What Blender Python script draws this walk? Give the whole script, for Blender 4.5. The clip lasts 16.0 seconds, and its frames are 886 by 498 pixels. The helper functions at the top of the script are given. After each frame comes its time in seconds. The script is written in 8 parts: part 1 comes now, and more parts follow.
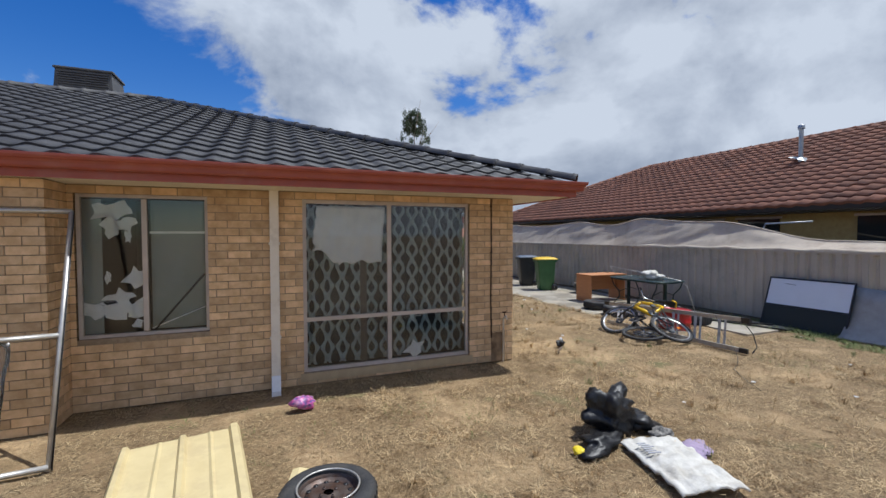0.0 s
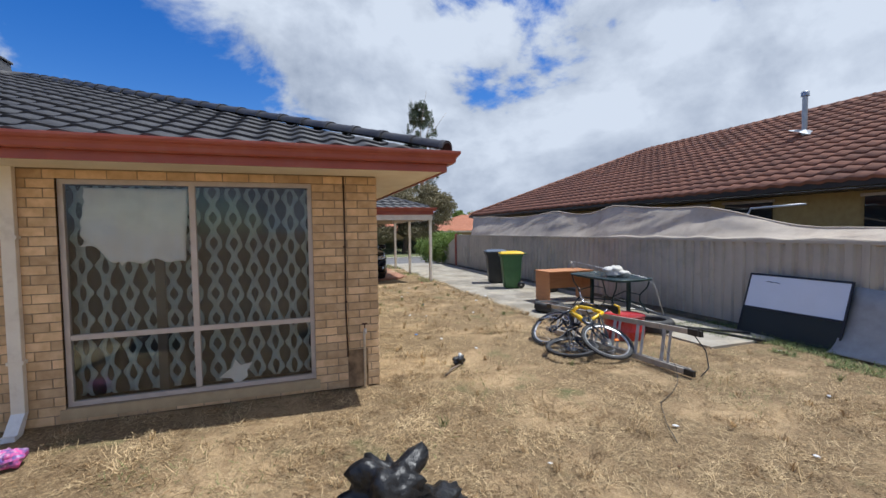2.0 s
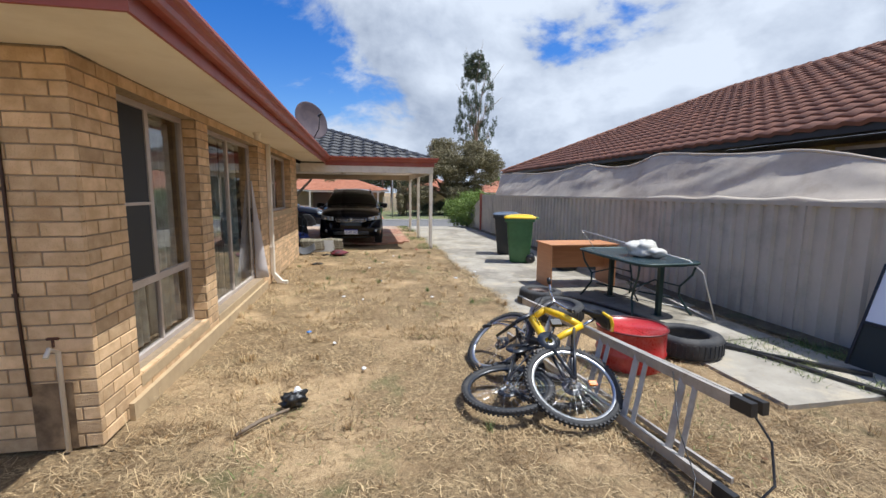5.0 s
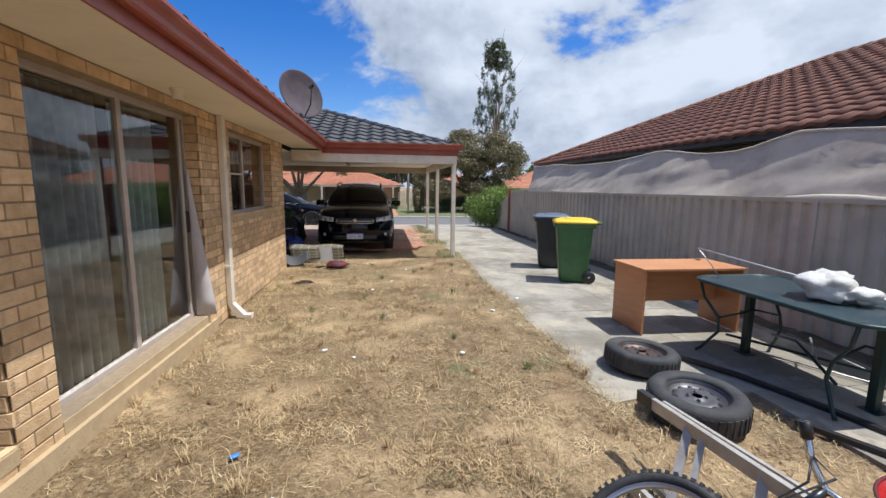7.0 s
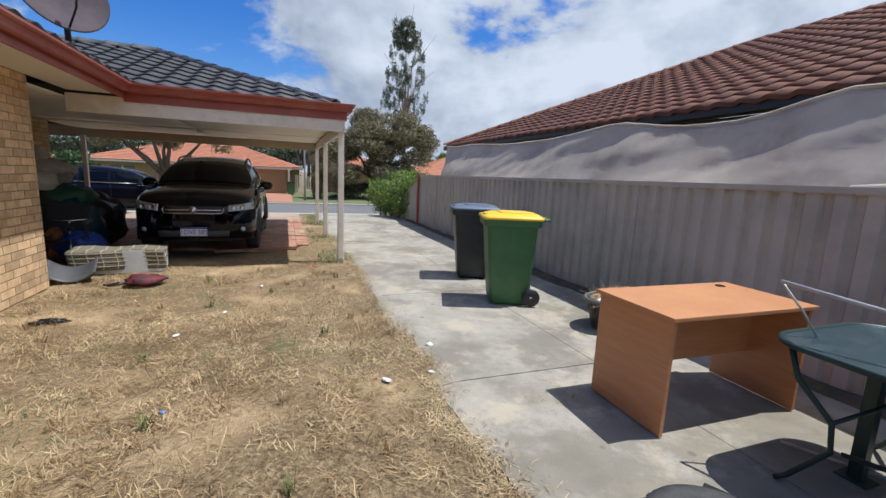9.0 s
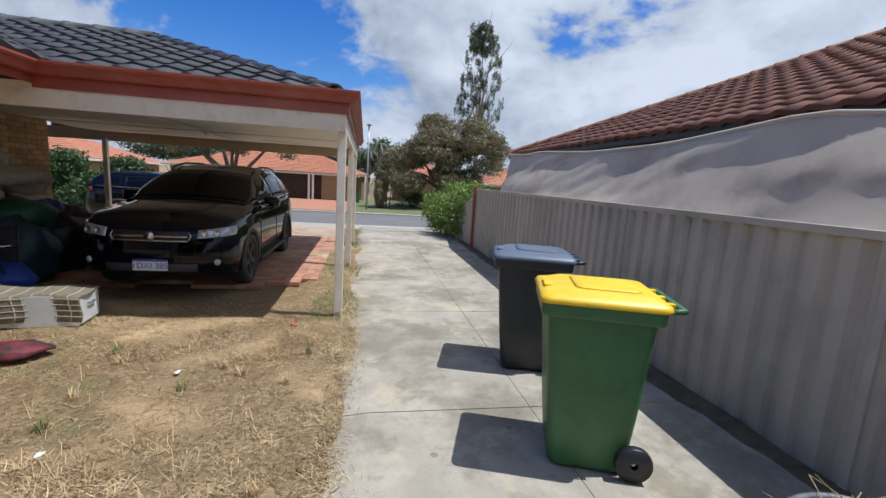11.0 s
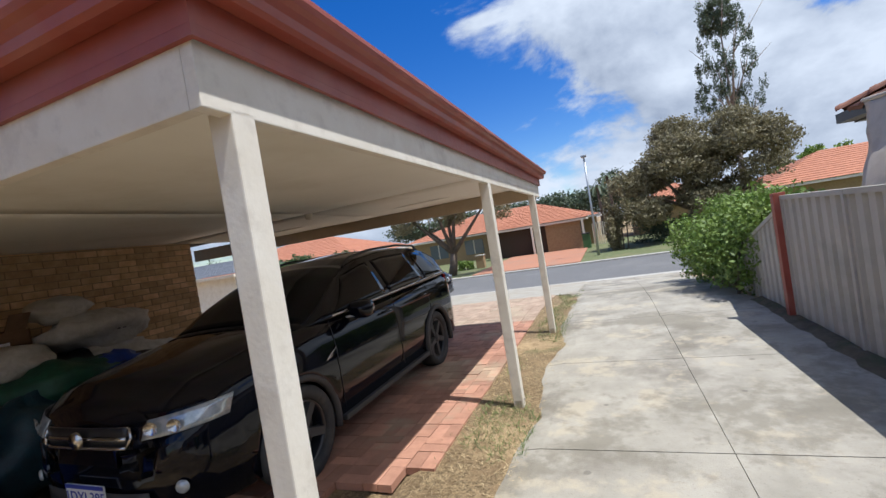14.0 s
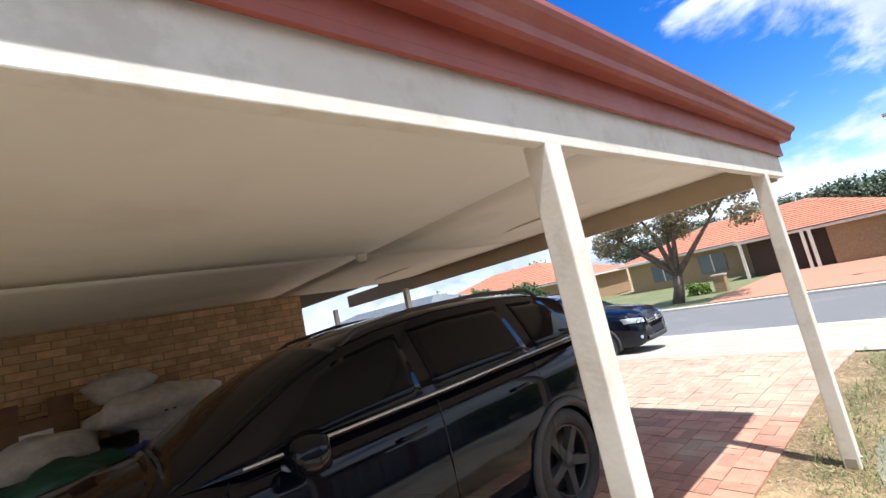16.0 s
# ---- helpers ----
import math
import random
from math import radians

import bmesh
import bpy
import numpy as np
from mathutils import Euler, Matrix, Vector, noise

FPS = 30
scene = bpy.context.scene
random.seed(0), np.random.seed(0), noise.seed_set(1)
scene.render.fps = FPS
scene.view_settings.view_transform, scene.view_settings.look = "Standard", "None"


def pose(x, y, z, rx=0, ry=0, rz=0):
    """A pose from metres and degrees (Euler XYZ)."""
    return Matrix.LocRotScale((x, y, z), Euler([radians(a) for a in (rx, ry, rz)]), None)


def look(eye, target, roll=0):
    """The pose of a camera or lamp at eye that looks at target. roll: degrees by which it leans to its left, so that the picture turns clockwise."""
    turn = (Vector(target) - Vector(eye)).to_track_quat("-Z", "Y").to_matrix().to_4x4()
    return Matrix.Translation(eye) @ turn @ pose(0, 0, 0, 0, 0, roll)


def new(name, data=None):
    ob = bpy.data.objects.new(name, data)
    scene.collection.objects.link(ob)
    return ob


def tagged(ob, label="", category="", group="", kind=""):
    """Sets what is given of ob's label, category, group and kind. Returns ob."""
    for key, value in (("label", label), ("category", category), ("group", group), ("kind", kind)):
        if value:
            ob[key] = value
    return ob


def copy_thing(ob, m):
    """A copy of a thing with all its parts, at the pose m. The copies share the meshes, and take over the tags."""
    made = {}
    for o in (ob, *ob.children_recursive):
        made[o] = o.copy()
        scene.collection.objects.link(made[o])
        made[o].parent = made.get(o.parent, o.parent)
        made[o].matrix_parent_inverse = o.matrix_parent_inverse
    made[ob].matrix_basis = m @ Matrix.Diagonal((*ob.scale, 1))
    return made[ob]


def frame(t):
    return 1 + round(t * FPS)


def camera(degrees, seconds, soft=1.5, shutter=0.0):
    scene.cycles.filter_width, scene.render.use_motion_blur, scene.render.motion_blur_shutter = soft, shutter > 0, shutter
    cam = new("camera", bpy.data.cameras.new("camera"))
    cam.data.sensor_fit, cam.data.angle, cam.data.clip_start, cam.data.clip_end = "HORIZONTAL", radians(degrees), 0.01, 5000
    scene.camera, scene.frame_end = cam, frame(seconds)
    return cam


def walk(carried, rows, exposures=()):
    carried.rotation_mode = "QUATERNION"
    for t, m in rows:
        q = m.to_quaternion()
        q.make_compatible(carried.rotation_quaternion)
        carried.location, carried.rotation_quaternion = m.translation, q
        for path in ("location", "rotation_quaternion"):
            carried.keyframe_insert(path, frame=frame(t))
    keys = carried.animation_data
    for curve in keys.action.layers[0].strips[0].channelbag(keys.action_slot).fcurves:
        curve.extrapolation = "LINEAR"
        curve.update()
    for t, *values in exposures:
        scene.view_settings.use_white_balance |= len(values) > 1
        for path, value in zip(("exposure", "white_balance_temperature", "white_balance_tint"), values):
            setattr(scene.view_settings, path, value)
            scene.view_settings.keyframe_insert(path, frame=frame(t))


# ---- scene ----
cam = camera(92.2, 16.0)
PATH = [
    (0, (0.123, 0.244, 1.808), (0.859, 2.103, 1.743), -0.1),
    (0.5, (0.696, 0.41, 1.752), (1.294, 2.319, 1.743), -0.9),
    (1, (1.295, 0.528, 1.687), (1.761, 2.473, 1.736), -2.5),
    (1.5, (1.912, 0.733, 1.707), (2.479, 2.65, 1.656), -1.7),
    (2, (2.49, 0.855, 1.729), (3.133, 2.746, 1.64), -0.8),
    (2.5, (2.986, 1.058, 1.675), (3.554, 2.97, 1.534), 1.1),
    (3, (3.544, 1.335, 1.63), (4.015, 3.271, 1.46), -1.4),
    (3.2, (3.768, 1.434, 1.643), (4.225, 3.37, 1.432), -1.7),
    (5.3, (5.034, 3.159, 1.539), (5.338, 5.116, 1.261), 1.7),
    (5.5, (5.078, 3.388, 1.527), (5.297, 5.352, 1.221), 1.5),
    (6, (5.073, 3.916, 1.515), (5.17, 5.869, 1.094), 2.3),
    (6.5, (5.108, 4.559, 1.581), (5.346, 6.509, 1.208), 1.5),
    (7, (5.154, 5.187, 1.562), (5.436, 7.147, 1.277), 0.7),
    (7.5, (5.192, 5.76, 1.528), (5.675, 7.679, 1.234), 0.7),
    (8, (5.435, 6.342, 1.438), (6.08, 8.217, 1.175), 1.1),
    (8.2, (5.516, 6.601, 1.421), (6.18, 8.467, 1.144), 2.1),
    (10.3, (6.669, 8.974, 1.537), (7.379, 10.809, 1.178), 2.2),
    (10.5, (6.777, 9.175, 1.558), (7.313, 11.065, 1.186), 1.6),
    (11, (7.002, 9.745, 1.614), (7.369, 11.687, 1.302), 3.6),
    (11.5, (7.31, 10.356, 1.629), (7.493, 12.322, 1.317), 1.4),
    (12, (7.398, 11.0, 1.64), (7.324, 12.989, 1.442), -0.2),
    (12.5, (7.551, 11.686, 1.621), (7.448, 13.677, 1.458), -1.6),
    (13, (7.567, 12.398, 1.602), (7.24, 14.367, 1.476), -3.0),
    (13.5, (7.653, 13.062, 1.614), (7.221, 15.011, 1.484), -4.5),
    (14, (7.718, 13.671, 1.617), (6.993, 15.535, 1.58), -9.3),
    (14.5, (7.727, 14.317, 1.622), (6.925, 16.148, 1.688), -11.9),
    (14.7, (7.740, 14.572, 1.631), (6.866, 16.369, 1.722), -14.1),
    (15, (7.698, 15.005, 1.643), (6.521, 16.609, 1.849), -14.7),
    (15.5, (7.529, 15.644, 1.64), (6.072, 16.983, 1.928), -10.9),
    (16, (7.528, 16.285, 1.625), (6.029, 17.582, 1.891), -12.3),
]
walk(cam, [(t, look(eye, target, roll)) for t, eye, target, roll in PATH],
     [(0, 0.14, 5950, 9), (1.5, 0.26, 5950, 9), (3, 0.36, 5950, 9), (5.5, 0.52, 5980, 9), (8, 0.40, 5920, 9), (11, 0.32, 5900, 9), (12.5, 0.38, 5880, 9), (13.5, 0.46, 5880, 9), (14.5, 0.60, 5880, 9), (15.5, 1.14, 5880, 9), (16, 1.14, 5880, 9)])

# ---- world and sun ----
SUN_EL, SUN_AZ = radians(67.5), radians(102.7)   # azimuth measured from +y towards +x
world = bpy.data.worlds.new("sky")
scene.world = world
world.use_nodes = True


def build_world():
    nt = world.node_tree
    nt.nodes.clear()
    out = nt.nodes.new("ShaderNodeOutputWorld")
    bg = nt.nodes.new("ShaderNodeBackground")
    bg.inputs["Strength"].default_value = 0.10
    sky = nt.nodes.new("ShaderNodeTexSky")
    sky.sky_type = "NISHITA"
    sky.sun_disc = False
    sky.sun_elevation = SUN_EL
    sky.sun_rotation = SUN_AZ
    sky.air_density = 1.0
    sky.dust_density = 0.6
    sky.ozone_density = 2.0
    tc = nt.nodes.new("ShaderNodeTexCoord")
    sep = nt.nodes.new("ShaderNodeSeparateXYZ")
    nt.links.new(tc.outputs["Generated"], sep.inputs[0])

    def math_node(op, a, b=None, c=None, clamp=False):
        n = nt.nodes.new("ShaderNodeMath"); n.operation = op; n.use_clamp = clamp
        for k, v in enumerate((a, b, c)):
            if v is None:
                continue
            if isinstance(v, (int, float)):
                n.inputs[k].default_value = v
            else:
                nt.links.new(v, n.inputs[k])
        return n.outputs[0]

    def cloud_noise(shift, scale, detail, rough):
        mp = nt.nodes.new("ShaderNodeMapping")
        mp.inputs["Scale"].default_value = (1.0, 1.0, 1.45)
        mp.inputs["Location"].default_value = shift
        nt.links.new(tc.outputs["Generated"], mp.inputs["Vector"])
        n = nt.nodes.new("ShaderNodeTexNoise")
        n.inputs["Scale"].default_value, n.inputs["Detail"].default_value, n.inputs["Roughness"].default_value, n.inputs["Distortion"].default_value = scale, detail, rough, 0.25
        nt.links.new(mp.outputs[0], n.inputs["Vector"])
        return n.outputs["Fac"]
    # cumulus: firm edges, an open blue stretch towards the street side
    near_, up_ = cloud_noise((2.3, 0.9, 0.4), 2.6, 10, 0.56), cloud_noise((2.3, 0.9, 0.56), 2.6, 10, 0.56)
    gap = nt.nodes.new("ShaderNodeVectorMath"); gap.operation = "DISTANCE"; gap.inputs[1].default_value = (-0.32, 0.74, 0.58)
    nt.links.new(tc.outputs["Generated"], gap.inputs[0])
    hole = math_node("MULTIPLY", math_node("SUBTRACT", 0.50, gap.outputs["Value"], clamp=True), 0.34)
    low = math_node("MULTIPLY", math_node("SUBTRACT", 0.45, sep.outputs["Z"], clamp=True), 0.18)
    dens = math_node("ADD", math_node("SUBTRACT", math_node("MULTIPLY_ADD", sep.outputs["X"], 0.11, near_), hole), low)
    ramp = nt.nodes.new("ShaderNodeMapRange"); ramp.interpolation_type = "SMOOTHSTEP"
    ramp.inputs["From Min"].default_value = 0.445; ramp.inputs["From Max"].default_value = 0.52
    nt.links.new(dens, ramp.inputs["Value"])
    # tops lit, undersides grey
    rel = math_node("SUBTRACT", near_, up_)
    wide = cloud_noise((5.3, 1.9, 0.1), 4.5, 6, 0.55)
    lit = math_node("ADD", math_node("MULTIPLY", rel, 3.2), math_node("MULTIPLY_ADD", wide, 1.6, -0.22), clamp=True)
    cc = nt.nodes.new("ShaderNodeMix"); cc.data_type = "RGBA"
    cc.inputs[6].default_value = (2.7, 3.05, 3.75, 1)
    cc.inputs[7].default_value = (5.7, 6.0, 6.5, 1)
    nt.links.new(lit, cc.inputs[0])
    mixn = nt.nodes.new("ShaderNodeMix"); mixn.data_type = "RGBA"
    nt.links.new(ramp.outputs[0], mixn.inputs[0])
    deep = nt.nodes.new("ShaderNodeHueSaturation"); deep.inputs["Hue"].default_value = 0.515; deep.inputs["Saturation"].default_value = 1.45; deep.inputs["Value"].default_value = 1.05
    nt.links.new(sky.outputs[0], deep.inputs["Color"])
    nt.links.new(deep.outputs[0], mixn.inputs[6])
    nt.links.new(cc.outputs[2], mixn.inputs[7])
    nt.links.new(mixn.outputs[2], bg.inputs["Color"])
    nt.links.new(bg.outputs[0], out.inputs["Surface"])


build_world()
sun = new("sun", bpy.data.lights.new("sun", "SUN"))
sun.data.energy = 4.0
sun.data.angle = radians(0.5)
sun.data.color = (1.0, 0.965, 0.91)
sun_dir = Vector((math.sin(SUN_AZ) * math.cos(SUN_EL), math.cos(SUN_AZ) * math.cos(SUN_EL), math.sin(SUN_EL)))
sun.matrix_world = look(sun_dir * 40, (0, 0, 0))
scene.view_settings.exposure = 0.0

# ---- materials ----
MATS = {}


def mat(name, color, rough=0.7, metal=0.0, color2=None, scale=6.0, detail=5.0, bump=0.0, bump_scale=60.0, spread=0.0, stain=None, stain_scale=1.2, stain_amount=0.5,
        coat=0.0, object_random=False, island_random=False, stretch=(1, 1, 1), spec=0.5, translucent=0.0):
    """A surface with a base colour, a second one mixed in by noise, large stains and fine relief, in metres."""
    if name in MATS:
        return MATS[name]
    m = bpy.data.materials.new(name)
    MATS[name] = m
    m.use_nodes = True
    nt = m.node_tree
    bsdf = nt.nodes["Principled BSDF"]
    bsdf.inputs["Roughness"].default_value = rough
    bsdf.inputs["Metallic"].default_value = metal
    bsdf.inputs["Coat Weight"].default_value = coat
    bsdf.inputs["Specular IOR Level"].default_value = spec
    bsdf.inputs["Base Color"].default_value = (*color, 1)
    m.diffuse_color = (*color, 1)
    tc = nt.nodes.new("ShaderNodeNewGeometry")
    mp = nt.nodes.new("ShaderNodeMapping")
    mp.inputs["Scale"].default_value = stretch
    nt.links.new(tc.outputs["Position"], mp.inputs["Vector"])
    vec = mp.outputs[0]
    last = None
    if color2:
        n = nt.nodes.new("ShaderNodeTexNoise")
        n.inputs["Scale"].default_value, n.inputs["Detail"].default_value, n.inputs["Roughness"].default_value = scale, detail, 0.6
        nt.links.new(vec, n.inputs["Vector"])
        r = nt.nodes.new("ShaderNodeMapRange")
        r.inputs["From Min"].default_value, r.inputs["From Max"].default_value = 0.36, 0.64
        nt.links.new(n.outputs["Fac"], r.inputs["Value"])
        mx = nt.nodes.new("ShaderNodeMix"); mx.data_type = "RGBA"
        mx.inputs[6].default_value, mx.inputs[7].default_value = (*color, 1), (*color2, 1)
        nt.links.new(r.outputs[0], mx.inputs[0])
        last = mx.outputs[2]
    if stain:
        n = nt.nodes.new("ShaderNodeTexNoise")
        n.inputs["Scale"].default_value, n.inputs["Detail"].default_value, n.inputs["Roughness"].default_value = stain_scale, 6, 0.65
        nt.links.new(vec, n.inputs["Vector"])
        r = nt.nodes.new("ShaderNodeMapRange"); r.interpolation_type = "SMOOTHSTEP"
        r.inputs["From Min"].default_value, r.inputs["From Max"].default_value, r.inputs["To Max"].default_value = 0.48, 0.66, stain_amount
        nt.links.new(n.outputs["Fac"], r.inputs["Value"])
        mx = nt.nodes.new("ShaderNodeMix"); mx.data_type = "RGBA"
        mx.inputs[6].default_value, mx.inputs[7].default_value = (*color, 1), (*stain, 1)
        if last:
            nt.links.new(last, mx.inputs[6])
        nt.links.new(r.outputs[0], mx.inputs[0])
        last = mx.outputs[2]
    if spread:
        if island_random:
            src = tc.outputs["Random Per Island"]
        else:
            src = nt.nodes.new("ShaderNodeObjectInfo").outputs["Random"]
        r = nt.nodes.new("ShaderNodeMapRange")
        r.inputs["To Min"].default_value, r.inputs["To Max"].default_value = 1 - spread, 1 + spread
        nt.links.new(src, r.inputs["Value"])
        hs = nt.nodes.new("ShaderNodeHueSaturation")
        hs.inputs["Color"].default_value = (*color, 1)
        nt.links.new(r.outputs[0], hs.inputs["Value"])
        if last:
            nt.links.new(last, hs.inputs["Color"])
        last = hs.outputs[0]
    if last:
        nt.links.new(last, bsdf.inputs["Base Color"])
    if bump:
        n = nt.nodes.new("ShaderNodeTexNoise")
        n.inputs["Scale"].default_value, n.inputs["Detail"].default_value = bump_scale, 4
        nt.links.new(vec, n.inputs["Vector"])
        b = nt.nodes.new("ShaderNodeBump")
        b.inputs["Strength"].default_value, b.inputs["Distance"].default_value = bump, 0.01
        nt.links.new(n.outputs["Fac"], b.inputs["Height"])
        nt.links.new(b.outputs[0], bsdf.inputs["Normal"])
        rr = nt.nodes.new("ShaderNodeMapRange")
        rr.inputs["To Min"].default_value, rr.inputs["To Max"].default_value = max(rough - 0.12, 0.02), min(rough + 0.12, 1)
        nt.links.new(n.outputs["Fac"], rr.inputs["Value"])
        nt.links.new(rr.outputs[0], bsdf.inputs["Roughness"])
    if translucent:
        tr = nt.nodes.new("ShaderNodeBsdfTranslucent")
        tr.inputs["Color"].default_value = (*color, 1)
        ms = nt.nodes.new("ShaderNodeMixShader"); ms.inputs[0].default_value = translucent
        out = nt.nodes["Material Output"]
        nt.links.new(bsdf.outputs[0], ms.inputs[1]); nt.links.new(tr.outputs[0], ms.inputs[2])
        nt.links.new(ms.outputs[0], out.inputs["Surface"])
    return m


def glass_mat(name, tint=(0.9, 0.95, 0.95), rough=0.02):
    m = bpy.data.materials.new(name)
    m.use_nodes = True
    b = m.node_tree.nodes["Principled BSDF"]
    b.inputs["Base Color"].default_value = (*tint, 1)
    b.inputs["Transmission Weight"].default_value = 1
    b.inputs["Roughness"].default_value = rough
    b.inputs["IOR"].default_value = 1.45
    return m




def concrete_mat():
    """Pale worn concrete: cloudy wear, sandy drifts, dark drips and hair cracks."""
    m = mat("driveway concrete", (0.41, 0.37, 0.30), 0.9, color2=(0.30, 0.27, 0.215), scale=2.2, detail=10, bump=0.4, bump_scale=140, stain=(0.19, 0.165, 0.13), stain_scale=0.9, stain_amount=0.8)
    nt = m.node_tree
    bsdf = nt.nodes["Principled BSDF"]
    last = bsdf.inputs["Base Color"].links[0].from_socket
    g = nt.nodes.new("ShaderNodeNewGeometry")

    def over(last, fac, colour):
        x = nt.nodes.new("ShaderNodeMix"); x.data_type = "RGBA"
        nt.links.new(fac, x.inputs[0]); nt.links.new(last, x.inputs[6]); x.inputs[7].default_value = (*colour, 1)
        return x.outputs[2]

    def noise_fac(scale, detail, lo, hi, top, rough=0.6):
        n = nt.nodes.new("ShaderNodeTexNoise")
        n.inputs["Scale"].default_value, n.inputs["Detail"].default_value, n.inputs["Roughness"].default_value = scale, detail, rough
        nt.links.new(g.outputs["Position"], n.inputs["Vector"])
        r = nt.nodes.new("ShaderNodeMapRange"); r.interpolation_type = "SMOOTHSTEP"
        r.inputs["From Min"].default_value, r.inputs["From Max"].default_value, r.inputs["To Max"].default_value = lo, hi, top
        nt.links.new(n.outputs["Fac"], r.inputs["Value"])
        return r.outputs[0]
    last = over(last, noise_fac(55, 6, 0.58, 0.70, 0.55, 0.7), (0.17, 0.145, 0.115))
    last = over(last, noise_fac(1.7, 9, 0.52, 0.62, 0.7, 0.7), (0.46, 0.39, 0.28))
    last = over(last, noise_fac(0.62, 9, 0.49, 0.58, 0.65, 0.72), (0.19, 0.165, 0.12))
    last = over(last, noise_fac(4.3, 10, 0.56, 0.66, 0.5, 0.75), (0.20, 0.175, 0.135))
    v = nt.nodes.new("ShaderNodeTexVoronoi"); v.inputs["Scale"].default_value = 2.6
    nt.links.new(g.outputs["Position"], v.inputs["Vector"])
    r = nt.nodes.new("ShaderNodeMapRange"); r.interpolation_type = "SMOOTHSTEP"
    r.inputs["From Min"].default_value, r.inputs["From Max"].default_value, r.inputs["To Min"].default_value, r.inputs["To Max"].default_value = 0.05, 0.075, 0.7, 0.0
    nt.links.new(v.outputs["Distance"], r.inputs["Value"])
    last = over(last, r.outputs[0], (0.16, 0.14, 0.11))
    nt.links.new(last, bsdf.inputs["Base Color"])
    return m


BRICK = mat("cream brick", (0.68, 0.475, 0.275), 0.85, color2=(0.53, 0.35, 0.185), scale=9, bump=0.5, bump_scale=90, spread=0.22)
BRICK_STUFF = mat("cream brick joined", (0.68, 0.475, 0.275), 0.85, color2=(0.53, 0.35, 0.185), scale=9, bump=0.4, bump_scale=90, spread=0.22, island_random=True)
MORTAR = mat("mortar", (0.36, 0.27, 0.175), 0.95, color2=(0.28, 0.205, 0.13), scale=20, bump=0.6, bump_scale=150, stain=(0.2, 0.16, 0.11), stain_scale=1.0)
RED = mat("faded red paint", (0.33, 0.075, 0.045), 0.45, color2=(0.28, 0.06, 0.04), scale=3, stain=(0.36, 0.14, 0.10), stain_scale=2.5, stain_amount=0.4, bump=0.05, bump_scale=20)
SOFFIT = mat("cream soffit paint", (0.80, 0.74, 0.62), 0.6, color2=(0.76, 0.69, 0.56), scale=1.5, stain=(0.55, 0.47, 0.34), stain_scale=0.9, stain_amount=0.35, bump=0.06, bump_scale=12)
CREAM = mat("cream post paint", (0.76, 0.70, 0.60), 0.5, color2=(0.70, 0.63, 0.52), scale=4, stain=(0.45, 0.38, 0.30), stain_scale=7, stain_amount=0.3, bump=0.12, bump_scale=50)
ROOF_TILE = mat("charcoal concrete tile", (0.030, 0.030, 0.035), 0.62, color2=(0.062, 0.062, 0.066), scale=5, bump=0.3, bump_scale=120, spread=0.2, island_random=True)
ROOF_RED = mat("brown red tile", (0.25, 0.105, 0.062), 0.85, color2=(0.18, 0.074, 0.045), scale=4, bump=0.3, bump_scale=100, spread=0.2, island_random=True, stain=(0.13, 0.06, 0.04), stain_scale=1.2)
ROOF_ORANGE = mat("terracotta tile", (0.48, 0.20, 0.11), 0.8, color2=(0.39, 0.155, 0.085), scale=3, spread=0.1, island_random=True)
CONCRETE = concrete_mat()
FENCE = mat("grey fence sheet", (0.49, 0.445, 0.37), 0.6, color2=(0.43, 0.395, 0.33), scale=2.0, stain=(0.25, 0.24, 0.20), stain_scale=1.4, stain_amount=0.4, bump=0.06, bump_scale=30)
CLOTH = mat("shade cloth", (0.56, 0.48, 0.38), 0.9, color2=(0.48, 0.41, 0.325), scale=3, bump=0.3, bump_scale=300, stain=(0.36, 0.27, 0.20), stain_scale=1.5, stain_amount=0.4)
FRAME = mat("anodised window frame", (0.55, 0.48, 0.43), 0.45, metal=0.15, color2=(0.47, 0.41, 0.36), scale=8, bump=0.05)
BLACK = mat("black plastic", (0.018, 0.018, 0.020), 0.4, bump=0.05)


# ---- mesh helpers ----
def box(bm, x0, x1, y0, y1, z0, z1, bevel=0.0):
    """Adds a box to bm."""
    vs = [bm.verts.new(p) for p in ((x0, y0, z0), (x1, y0, z0), (x1, y1, z0), (x0, y1, z0), (x0, y0, z1), (x1, y0, z1), (x1, y1, z1), (x0, y1, z1))]
    fs = [bm.faces.new([vs[i] for i in f]) for f in ((0, 3, 2, 1), (4, 5, 6, 7), (0, 1, 5, 4), (1, 2, 6, 5), (2, 3, 7, 6), (3, 0, 4, 7))]
    if bevel:
        es = {e for f in fs for e in f.edges}
        bmesh.ops.bevel(bm, geom=list(es), offset=bevel, segments=2, affect="EDGES", profile=0.6)
    return vs


